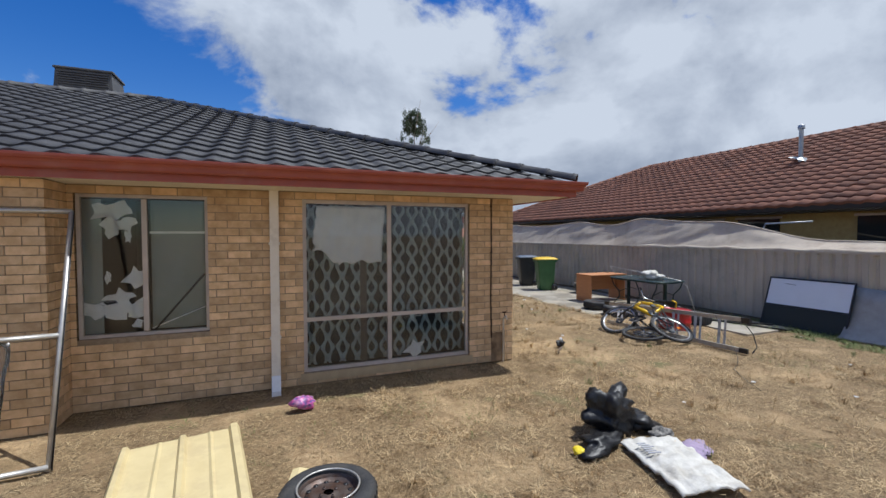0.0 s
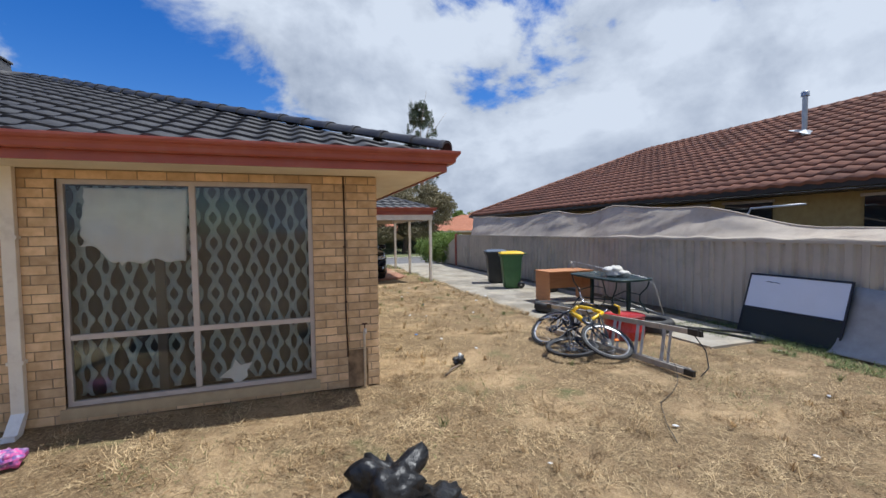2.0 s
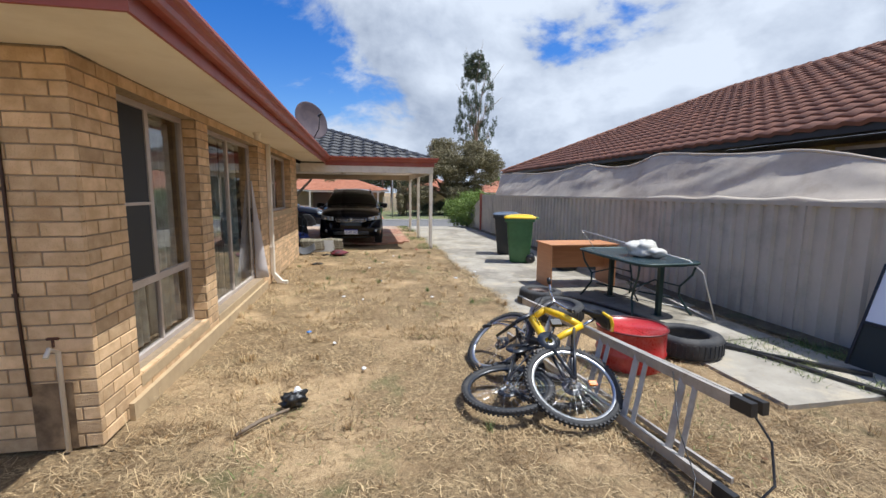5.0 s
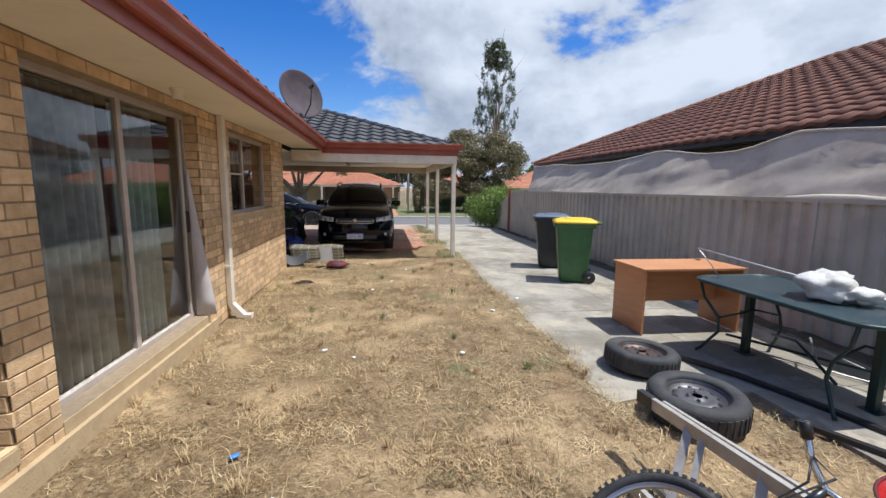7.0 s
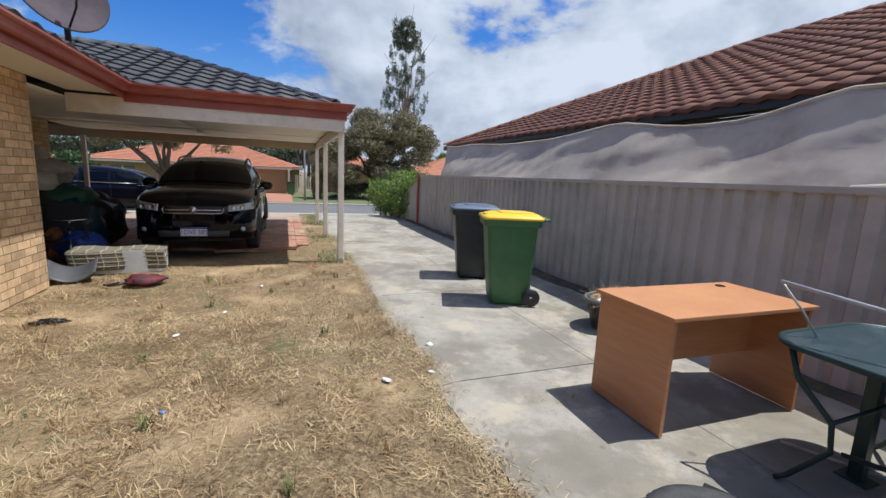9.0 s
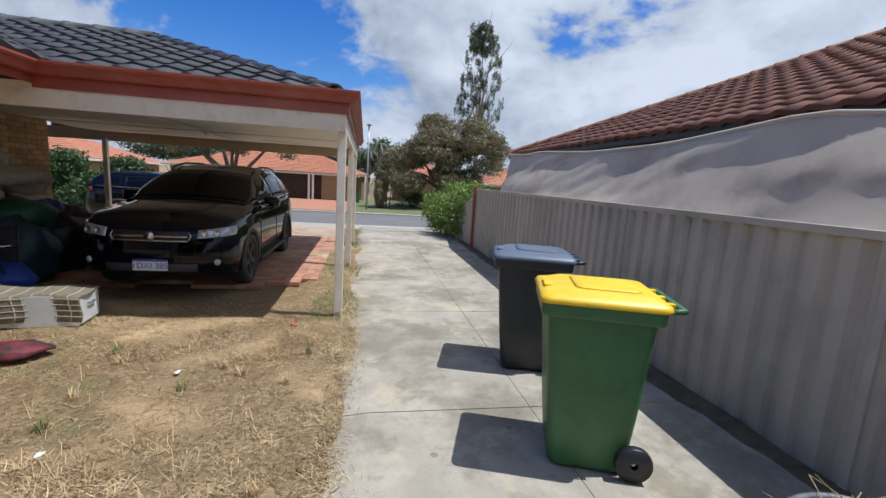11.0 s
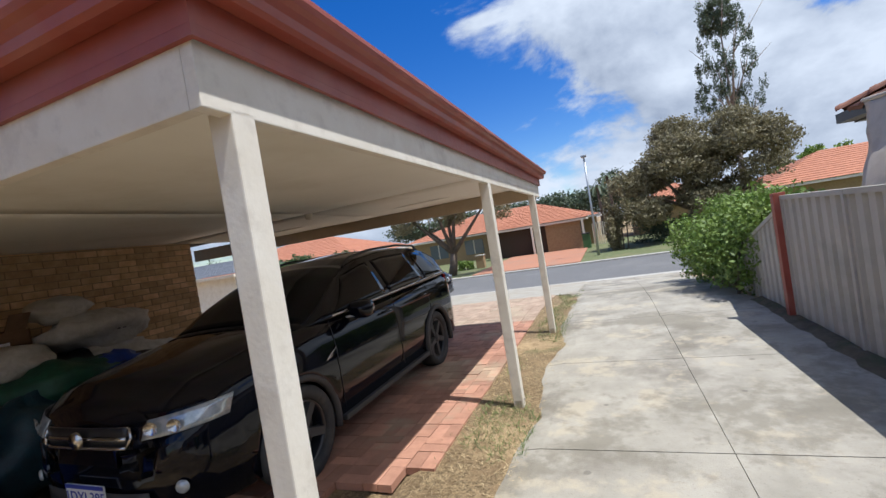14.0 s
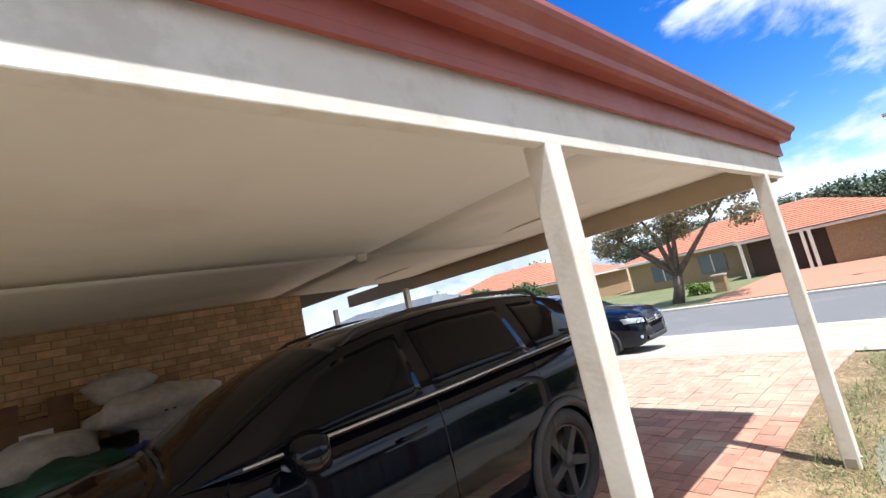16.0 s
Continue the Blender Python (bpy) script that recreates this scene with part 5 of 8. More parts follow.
def tyre(m, r=.31, w=.19, rim=True, label="", name="tyre", hub_m=None):
    """A tyre on its side: local z is its axle."""
    t = thing(name, label, "tyre" if not rim else "car wheel", m)
    h = w / 2
    ri = r * .62
    prof = [(ri, -h * .75), (ri + .02, -h * .95), (r * .82, -h * 1.05), (r * .95, -h * .9), (r, -h * .65), (r, h * .65), (r * .95, h * .9), (r * .82, h * 1.05), (ri + .02, h * .95), (ri, h * .75), (ri + .012, h * .4), (ri + .03, 0), (ri + .012, -h * .4), (ri, -h * .75)]
    bm = bmesh.new(); rings = lathe(bm, prof[:-1] + [prof[-1]], 40, smooth=True); part("tyre", bm, RUBBER, t)
    bm = bmesh.new()
    for k in range(40):
        a = 2 * math.pi * k / 40
        mm = Matrix.Rotation(a, 4, "Z")
        vs = box(bm, r - .006, r + .006, -.011, .011, -h * .6, h * .6)
        for v in vs:
            v.co = mm @ v.co
    part("tread", bm, RUBBER, t)
    if rim:
        R2 = hub_m or RIM
        bm = bmesh.new(); lathe(bm, [(ri * 1.02, -h * .7), (ri * .95, -h * .3), (ri * .93, h * .5), (ri * 1.0, h * .72), (ri * 1.03, h * .78), (ri * 1.0, h * .66), (ri * .86, h * .35), (ri * .8, h * .30)], 40); part("rim", bm, R2, t)
        bm = bmesh.new(); lathe(bm, [(.032, h * .55), (.05, h * .50), (ri * .38, h * .38), (ri * .52, h * .52), (ri * .66, h * .42), (ri * .82, h * .28), (ri * .82, h * .2), (.032, h * .2)], 40); part("disc", bm, R2, t)
        for k in range(12):
            a = 2 * math.pi * k / 12
            bm = bmesh.new(); lathe(bm, [(.001, 0), (.016, 0), (.016, .003), (.001, .003)], 10); part("vent_hole", bm, BLACK, t, m=pose(ri * .72 * math.cos(a), ri * .72 * math.sin(a), h * .41))
        for k in range(4):
            a = 2 * math.pi * k / 4 + .4
            bm = bmesh.new(); lathe(bm, [(.012, 0), (.012, .012), (.006, .015)], 6); part("stud", bm, R2, t, m=pose(.055 * math.cos(a), .055 * math.sin(a), h * .46))
    return t


RUSTY_RIM = mat("rusty steel rim", (0.12, 0.10, 0.09), .5, metal=.5, color2=(.09, .05, .035), scale=12, bump=.2)
tyre(pose(7.40, 8.48, .115, 0, 3, 0), .30, .17, True, "black tyre on a rusty steel wheel lying on the driveway edge", hub_m=RUSTY_RIM, name="spare_tyre")
tyre(pose(7.28, 7.66, .12, 2, -3, 40), .31, .20, True, "black tyre on a dark vented steel wheel lying by the ladder", name="spare_tyre")
tyre(pose(8.05, 6.42, .115, 0, 0, 0), .33, .20, False, "worn black tyre lying beside the red drum")
tyre(pose(0.43, 3.05, .09, 0, 0, 0), .31, .18, True, "black car wheel with a silver trim ring on the straw", hub_m=RUSTY_RIM, name="spare_tyre")
tr = thing("trim_ring", "pale metal ring on the wheel in the grass", "ring", pose(.43, 3.05, .18))
bm = bmesh.new(); lathe(bm, [(.20, 0), (.205, .006), (.198, .01), (.19, .004), (.20, 0)], 40); part("ring", bm, ALU, tr)

# red drum
DRUM = mat("red drum paint", (0.45, 0.018, 0.018), .3, color2=(0.36, 0.015, 0.015), scale=5, stain=(.55, .22, .2), stain_scale=4, stain_amount=.35, bump=.05)
drum = thing("red_drum", "red steel cut-down drum standing beside the ladder", "drum", pose(7.34, 6.27, 0, 0, 0, 0))
bm = bmesh.new(); lathe(bm, [(.290, 0), (.298, .01), (.298, .12), (.308, .135), (.298, .15), (.298, .325), (.308, .34), (.311, .355), (.303, .36), (.297, .345), (.0, .342)], 48); part("shell", bm, DRUM, drum)
bm = bmesh.new(); tube(bm, [(.307 * math.cos(a), .307 * math.sin(a), .355) for a in np.linspace(0, 2 * math.pi, 40)[:-1]], .008, 6, closed=True); part("rim_bead", bm, mat("dark rim steel", (.12, .02, .02), .4), drum)

# ladder
LAD = mat("dull aluminium ladder", (0.50, 0.47, 0.42), .5, metal=.45, color2=(.42, .39, .35), scale=14, bump=.15, stain=(.3, .24, .18), stain_scale=6)
lad = thing("step_ladder", "dull aluminium step ladder lying on its side with black feet", "ladder")
A0, A1 = Vector((6.66, 7.25, .37)), Vector((6.80, 4.62, .50))
B0, B1 = Vector((6.42, 7.05, .05)), Vector((6.70, 4.58, .05))


def bar(bm, a, b, w, h, up=Vector((0, 0, 1))):
    a, b = Vector(a), Vector(b)
    d = (b - a).normalized()
    s = d.cross(up).normalized() * w / 2
    u = s.cross(d).normalized() * h / 2
    loft(bm, [[p + s + u, p - s + u, p - s - u, p + s - u] for p in (a, b)])


for nm, a, b in (("stile", A0, A1), ("stile", B0, B1)):
    bm = bmesh.new(); bar(bm, a, b, .028, .065); part(nm, bm, LAD, lad)
for i in range(6):
    t = .1 + .155 * i
    for dd in (0, .035):
        bm = bmesh.new(); bar(bm, A0.lerp(A1, t + dd), B0.lerp(B1, t + dd), .04 if dd == 0 else .03, .012); part("tread", bm, LAD, lad)
off = Vector((.10, .05, -.03))
for nm, a, b in (("rear_stile", A0 + off, A1 + off * 1.6), ("rear_stile", B0 + Vector((.12, .05, -.02)), B1 + Vector((.16, .05, -.02)))):
    bm = bmesh.new(); bar(bm, a, b, .02, .03); part(nm, bm, LAD, lad)
for p, d in ((A1 + Vector((0, 0, 0)), A1 - A0), (B1, B1 - B0), (A1 + off * 1.6, A1 - A0), (A0, A0 - A1)):
    bm = bmesh.new(); bar(bm, p, p + d.normalized() * .12, .04, .07); part("rubber_foot", bm, BLACK, lad)
cord = thing("rope", "dark thin cord hanging from the ladder and trailing over the straw", "rope")
bm = bmesh.new(); tube(bm, [(6.84, 4.85, .5), (6.98, 4.7, .42), (7.05, 4.6, .25), (6.98, 4.5, .08), (6.8, 4.45, .02)], .007, 6)
tube(bm, [(6.75, 5.0, .5), (6.65, 4.8, .25), (6.6, 4.6, .1), (6.4, 4.4, .015), (6.1, 4.2, .015), (5.8, 4.05, .015), (5.5, 3.7, .015), (5.3, 3.4, .015)], .0035, 6); part("cord", bm, BLACK, cord)


# bicycles
BIKE_RIM = mat("polished rim", (0.55, .55, .55), .3, metal=.9)
YEL = mat("yellow frame paint", (0.85, 0.55, 0.01), .3, coat=.4, color2=(.8, .5, .01), scale=6)
BLUEBLK = mat("black frame paint", (0.015, 0.017, 0.022), .3, coat=.3)
ORANGE = mat("orange reflector", (0.85, 0.22, 0.01), .25)
CHROME = mat("worn chrome", (.6, .6, .6), .25, metal=1.0)


def bike_wheel(parent, m, knobbly=True, reflector=False, rim_m=None):
    """A bicycle wheel under its bicycle; local z is the axle."""
    R = .315
    bm = bmesh.new()
    tube(bm, [(R * math.cos(a), R * math.sin(a), 0) for a in np.linspace(0, 2 * math.pi, 49)[:-1]], .024, 8, closed=True)
    w = part("wheel", bm, RUBBER, parent, m=m)
    bm = bmesh.new()
    n = 64 if knobbly else 0
    for k in range(n):
        mm = Matrix.Rotation(2 * math.pi * k / n, 4, "Z")
        for zz in (-.014, .014):
            vs = box(bm, R + .015, R + .029, -.008, .008, zz - .006, zz + .006)
            for v in vs:
                v.co = mm @ v.co
    if n:
        part("tread", bm, RUBBER, w)
    else:
        bm.free()
    bm = bmesh.new(); lathe(bm, [(R - .022, -.012), (R - .038, -.010), (R - .042, 0), (R - .038, .010), (R - .022, .012)], 48); part("rim", bm, rim_m or BIKE_RIM, w)
    bm = bmesh.new()
    for k in range(28):
        a = 2 * math.pi * k / 28
        b2 = a + (.5 if k % 2 else -.5)
        z = .025 if k % 4 < 2 else -.025
        tube(bm, [(.02 * math.cos(b2), .02 * math.sin(b2), z), ((R - .04) * math.cos(a), (R - .04) * math.sin(a), 0)], .0013, 3, caps=False)
    part("spokes", bm, CHROME, w)
    bm = bmesh.new(); lathe(bm, [(.006, -.05), (.012, -.045), (.022, -.03), (.014, -.02), (.014, .02), (.022, .03), (.012, .045), (.006, .05)], 14); part("hub", bm, CHROME, w)
    bm = bmesh.new(); lathe(bm, [(.03, -.032), (.075, -.033), (.075, -.03), (.03, -.029)], 24); part("brake_disc", bm, BLUEBLK, w)
    if reflector:
        bm = bmesh.new(); box(bm, .12, .18, -.02, .02, -.008, .008, .004); part("reflector", bm, ORANGE, w)
    return w


def bicycle(label, paint, rear, front, bb, seat, head, bars, fat, reflector=False, saddle=True, lettered=False):
    """A bicycle whose main points are given in world places; wheels as (centre, axle direction)."""
    b = thing("bicycle", label, "bicycle")
    for nm, (c, ax) in (("rear", rear), ("front", front)):
        mm = Vector(ax).normalized().to_track_quat("Z", "Y").to_matrix().to_4x4(); mm.translation = c
        bike_wheel(b, mm, True, reflector and nm == "rear", None if lettered else BLUEBLK)
    bb, seat, head = Vector(bb), Vector(seat), Vector(head)
    rc, fc = Vector(rear[0]), Vector(front[0])
    hb = head + (fc - head).normalized() * .14
    for nm, a, c, r in (("down_tube", hb, bb, fat), ("top_tube", head, seat, fat * .8), ("seat_tube", seat, bb, fat * .7)):
        bm = bmesh.new(); tube(bm, [a, a.lerp(c, .5) + Vector((0, 0, .01)), c], [r, r * 1.1, r * .9], 12); part(nm, bm, paint, b)
    n = Vector(rear[1]).normalized() * .06
    for s in (-1, 1):
        bm = bmesh.new(); tube(bm, [bb + n * s * .4, rc + n * s], fat * .42, 8); part("chain_stay", bm, BLUEBLK if lettered else paint, b)
        bm = bmesh.new(); tube(bm, [seat.lerp(bb, .25) + n * s * .4, rc + n * s], fat * .38, 8); part("seat_stay", bm, BLUEBLK if lettered else paint, b)
    n2 = Vector(front[1]).normalized() * .065
    bm = bmesh.new(); tube(bm, [head, hb], fat * .85, 12); part("head_tube", bm, paint, b)
    for s in (-1, 1):
        bm = bmesh.new(); tube(bm, [hb + n2 * s * .6, hb.lerp(fc, .3) + n2 * s, fc + n2 * s], [.018, .02, .012], 8); part("fork_leg", bm, BLUEBLK, b)
    bars = [Vector(p) for p in bars]
    bm = bmesh.new(); tube(bm, bars, .012, 8); part("handlebar", bm, CHROME, b)
    for p, q in ((bars[0], bars[1]), (bars[-1], bars[-2])):
        bm = bmesh.new(); tube(bm, [p, p.lerp(q, .45)], .018, 8); part("grip", bm, BLACK, b)
    bm = bmesh.new(); tube(bm, [head, bars[len(bars) // 2]], .015, 8); part("stem", bm, BLUEBLK, b)
    if saddle:
        d = (seat - bb).normalized()
        sp = seat + d * .14
        bm = bmesh.new(); tube(bm, [seat, sp], .013, 8); part("seat_post", bm, CHROME, b)
        fwd = (head - seat).normalized()
        side_ = d.cross(fwd).normalized()
        mm = Matrix((fwd, side_, d)).transposed().to_4x4(); mm.translation = sp
        bm = bmesh.new()
        rings = []
        for t, w in ((-.13, .03), (-.12, .07), (-.06, .082), (0, .05), (.07, .026), (.13, .02), (.14, .008)):
            rings.append([(t, w * math.cos(a), .02 + .022 * math.sin(a) - (.006 if abs(t) > .12 else 0)) for a in np.linspace(0, 2 * math.pi, 13)[:-1]])
        loft(bm, rings, smooth=True); part("saddle", bm, mat("black saddle vinyl", (.015, .015, .015), .5), b, m=mm)
        if lettered:
            bm = bmesh.new(); tube(bm, [(-.135, -.07, .03), (-.14, 0, .035), (-.135, .07, .03), (-.06, .085, .025)], .014, 8); part("saddle_edge", bm, YEL, b, m=mm)
    # drivetrain and pedals
    axn = Vector(rear[1]).normalized()
    mm = axn.to_track_quat("Z", "Y").to_matrix().to_4x4(); mm.translation = bb
    bm = bmesh.new(); lathe(bm, [(.03, .045), (.09, .045), (.09, .05), (.03, .05)], 28); part("chainring", bm, BLUEBLK, b, m=mm)
    for s, a in ((1, 1.0), (-1, 1.0 + math.pi)):
        c, sn = math.cos(a), math.sin(a)
        bm = bmesh.new(); tube(bm, [(0, 0, s * .06), (.165 * c, .165 * sn, s * .07)], .010, 6); part("crank", bm, BLUEBLK, b, m=mm)
        bm = bmesh.new(); box(bm, .165 * c - .04, .165 * c + .04, .165 * sn - .03, .165 * sn + .03, s * .08, s * .08 + s * .03); part("pedal", bm, BLACK, b, m=mm)
    bm = bmesh.new(); tube(bm, [bb + axn * .047 + Vector((0, 0, .08)), rc + axn * .05 + Vector((0, 0, .03))], .004, 4); tube(bm, [bb + axn * .047 - Vector((0, 0, .07)), rc + axn * .05 - Vector((0, 0, .04))], .004, 4); part("chain", bm, BLACK, b)
    for k in range(2):
        o = Vector((.015 * k, .01, .02))
        bm = bmesh.new(); tube(bm, [bars[1] + o, head + Vector((.06 - .1 * k, -.05, .14)), hb + Vector((0, 0, .06)), bb.lerp(hb, .5) + Vector((0, 0, .05))], .004, 5); part("brake_cable", bm, BLACK, b)
    if lettered:
        d = (bb - hb).normalized()
        for k in range(5):
            q = hb.lerp(bb, .25 + .09 * k)
            bm = bmesh.new(); bar(bm, q + Vector((-.02, 0, fat * .98)), q + Vector((.02, 0, fat * .98)), .012, .004); part("decal_bar", bm, WHITE_PLASTIC, b)
    return b


BIKE_A, BIKE_B, BIKE_C = (6.13, 6.43, .22), (5.95, 5.69, .13), (6.37, 5.50, .215)
BIKE_BB, BIKE_SEAT, BIKE_HEAD = (6.33, 5.86, .38), (6.64, 5.91, .50), (6.47, 6.25, .55)
BIKE_BARS = [(6.52, 6.31, .82), (6.53, 6.28, .70), (6.55, 6.24, .62), (6.58, 6.12, .60), (6.60, 5.98, .60)]
bicycle("yellow mountain bicycle lying over the ladder, with knobbly tyres", YEL,
        rear=(BIKE_C, (-.03, -.47, .88)), front=(BIKE_A, (-.60, -.16, .78)),
        bb=BIKE_BB, seat=BIKE_SEAT, head=BIKE_HEAD,
        bars=BIKE_BARS, fat=.034, reflector=True, lettered=True)
bicycle("black mountain bicycle lying flat on the straw under the yellow one", BLUEBLK,
        rear=(BIKE_B, (-.10, -.05, .99)), front=((BIKE_B[0] + .36, BIKE_B[1] + .10, .05), (.1, .05, .98)),
        bb=(BIKE_B[0] + .22, BIKE_B[1] + .42, .22), seat=(BIKE_B[0] + .42, BIKE_B[1] + .34, .30), head=(BIKE_B[0] + .30, BIKE_B[1] + .62, .30),
        bars=[(6.02, 6.62, .30), (6.14, 6.50, .36), (6.26, 6.36, .36), (6.36, 6.20, .30)], fat=.018, saddle=False)

# black rubber strips along the slab
for i, pts in enumerate(([(7.75, 8.85, .03), (8.1, 8.2, .035), (8.35, 7.4, .035), (8.55, 6.6, .035), (8.75, 5.9, .035), (8.95, 5.2, .035)], [(7.9, 7.5, .035), (8.3, 6.7, .04), (8.75, 6.1, .04), (9.2, 5.6, .04)])):
    rub = thing("rubber_strip", "long black rubber edging strip lying on the concrete", "rubber strip")
    bm = bmesh.new()
    for a, b in zip(pts, pts[1:]):
        bar(bm, a, b, .055 - .01 * i, .03)
    part("strip", bm, BLACK, rub)

# whiteboard against the fence
wbt = thing("whiteboard", "white board in a black frame leaning on the fence, scribbled on", "whiteboard", Matrix.Translation((9.30, 5.20, 0.0)) @ Matrix.Rotation(-math.pi / 2, 4, "Z") @ Matrix.Rotation(radians(-18), 4, "X"))
for a in ((-.68, .68, .97, 1.0), (-.68, .68, .42, .45), (-.70, -.675, 0, 1.0), (.675, .70, 0, 1.0)):
    bm = bmesh.new(); box(bm, a[0], a[1], 0, .03, a[2], a[3], .004); part("frame", bm, BLACK, wbt)
bm = bmesh.new(); box(bm, -.675, .675, .008, .018, .45, .97); part("panel", bm, mat("white laminate", (.78, .80, .84), .25, color2=(.74, .76, .8), scale=2), wbt)
bm = bmesh.new(); box(bm, -.675, .675, .012, .022, .02, .42); part("lower_panel", bm, mat("dark backing", (.02, .025, .02), .6), wbt)
bm = bmesh.new(); tube(bm, [(-.42, .004, .87), (-.38, .004, .885), (-.33, .004, .865), (-.28, .004, .875), (-.22, .004, .86)], .004, 5); part("scribble", bm, INK, wbt)
wb2 = thing("grey_board", "pale grey sheet lying against the fence", "board")
bm = bmesh.new(); sheet(bm, 8, 6, lambda u, v: (9.15 + .52 * v, 4.55 - 1.3 * u, .03 + .85 * v * v * (1 - .1 * u)), thick=.012); part("sheet", bm, mat("grey fibre sheet", (.40, .39, .37), .8, color2=(.33, .32, .3), scale=6, bump=.2), wb2)

# cream steel sheet on the straw
rs = thing("roofing_sheet", "cream ribbed steel fence sheet lying on the straw", "steel sheet", pose(-.52, 3.55, .05, 2, -1, 8))
CRM = mat("cream steel sheet", (0.66, 0.55, 0.30), .5, color2=(.6, .49, .26), scale=5, stain=(.4, .3, .18), stain_scale=3, stain_amount=.3, bump=.04)
bm = bmesh.new()
xs2 = [(-.42, 0), (-.40, .03), (-.37, .03), (-.35, 0), (-.17, 0), (-.15, .012), (-.13, 0), (-.02, 0), (0, .03), (.03, .03), (.05, 0), (.2, 0), (.22, .012), (.24, 0), (.36, 0), (.38, .04), (.43, .04), (.45, 0)]
loft(bm, [[(x, y, z) for x, z in xs2] + [(x, y, z - .003) for x, z in xs2[::-1]] for y in (-.95, .85)])
part("sheet", bm, CRM, rs)
rs2 = thing("roofing_sheet", "cream corrugated offcut under the sheet", "steel sheet", pose(.16, 3.35, .025, 0, 0, -14))
bm = bmesh.new(); loft(bm, [[(x * .05, y, .012 * math.sin(x * 1.6)) for x in range(9)] + [(x * .05, y, .012 * math.sin(x * 1.6) - .004) for x in range(8, -1, -1)] for y in (-.5, .3)]); part("sheet", bm, CRM, rs2)

# pink ball of plastic, black bundle, white sack, purple cloth, small debris
PINK = mat("pink foil", (.75, .12, .35), .35, color2=(.12, .10, .3), scale=26, bump=.4, stain=(.75, .7, .75), stain_scale=18)
pk = thing("foil_balloon", "crumpled pink foil balloon by the wall", "balloon", pose(.40, 4.86, 0)); part("foil", crumple(.11, .09, .14, 5, amp=.3), PINK, pk)
BLKBAG = mat("black sheet plastic", (.012, .012, .013), .42, bump=1.0, bump_scale=22)
bb_ = thing("plastic_bag", "crumpled black plastic bundle on the straw", "plastic bag", pose(2.98, 3.30, 0, 0, 0, 20))
part("crumpled_film", crumple(.24, .20, .36, 6, 20, 30, .45), BLKBAG, bb_)
part("flap", crumple(.28, .14, .10, 8, 12, 24, .4), BLKBAG, bb_, m=pose(-.30, -.10, 0))
part("flap", crumple(.20, .16, .13, 12, 12, 24, .4), BLKBAG, bb_, m=pose(.22, -.12, 0))
part("cuff", crumple(.06, .05, .06, 2), mat("yellow vinyl", (.8, .62, .03), .4), bb_, m=pose(-.60, -.06, 0))
wsk = thing("feed_sack", "flat white woven sack lying beside the black bundle", "sack", pose(3.02, 2.62, 0, 0, 0, -14))
bm = bmesh.new(); sheet(bm, 20, 26, lambda u, v: (-.26 + .52 * u, -.42 + .80 * v, .035 + .05 * math.sin(math.pi * u) * (.6 + .4 * math.sin(v * 5)) + .05 * abs(noise.noise((u * 4, v * 5, 2))) + .02 * noise.noise((u * 12, v * 12, 5))), thick=.012); part("sack", bm, WHITE_SACK, wsk)
for k in range(6):
    bm = bmesh.new(); box(bm, -.20, -.20 + .07 + .02 * (k % 3), .20 - k * .03, .214 - k * .03, .088, .092); part("print_bar", bm, mat("faded print", (.35, .36, .4), .8), wsk)
pc = thing("purple_cloth", "faded lilac cloth scrap on the straw", "cloth", pose(3.36, 2.72, 0, 0, 0, 30)); part("cloth", crumple(.19, .12, .05, 4, amp=.35), mat("lilac cloth", (.38, .30, .42), .9, color2=(.3, .24, .34), scale=20, bump=.4), pc)
sh = thing("striped_cap", "crumpled grey striped cap on the straw", "cap", pose(3.30, 3.0, 0, 0, 0, 10)); part("cloth", crumple(.10, .08, .09, 14, amp=.3), mat("grey cloth", (.3, .28, .25), .9, color2=(.05, .05, .05), scale=30), sh)
rg = thing("dark_scrap", "dark crumpled scrap with a white flap on the straw", "debris", pose(4.40, 5.90, 0, 0, 0, 20)); part("scrap", crumple(.08, .05, .11, 7, amp=.5), BLKBAG, rg)
part("flap", crumple(.03, .02, .05, 2, amp=.3), WHITE_PLASTIC, rg, m=pose(.03, .01, .09))
st = thing("stick", "grey weathered stick on the straw", "stick"); bm = bmesh.new(); tube(bm, [(4.1, 5.55, .02), (4.22, 5.68, .035), (4.38, 5.82, .03)], [.012, .014, .009], 6); part("wood", bm, mat("grey wood", (.22, .17, .12), .9, color2=(.15, .11, .08), scale=30), st)

# laundry basket full of garden waste
bk = thing("laundry_basket", "black plastic basket heaped with dry cuttings on the concrete", "basket", pose(9.0, 10.9, .014, 0, 0, 10) @ Matrix.Scale(1.12, 4))
BK = mat("grimy black basket plastic", (.02, .02, .02), .5, color2=(.06, .055, .045), scale=14, bump=.1)
bm = bmesh.new()
N = 28
ringb = lambda a, b, z: [(a * math.cos(2 * math.pi * k / N), b * math.sin(2 * math.pi * k / N), z) for k in range(N)]
loft(bm, [ringb(.19, .14, 0), ringb(.20, .15, .02), ringb(.26, .20, .26), ringb(.245, .185, .26), ringb(.18, .13, .03)]); part("tub", bm, BK, bk)
bm = bmesh.new(); tube(bm, ringb(.275, .215, .265), .016, 8, closed=True); part("rim", bm, mat("grey basket rim", (.16, .17, .18), .45, color2=(.1, .1, .1), scale=8), bk)
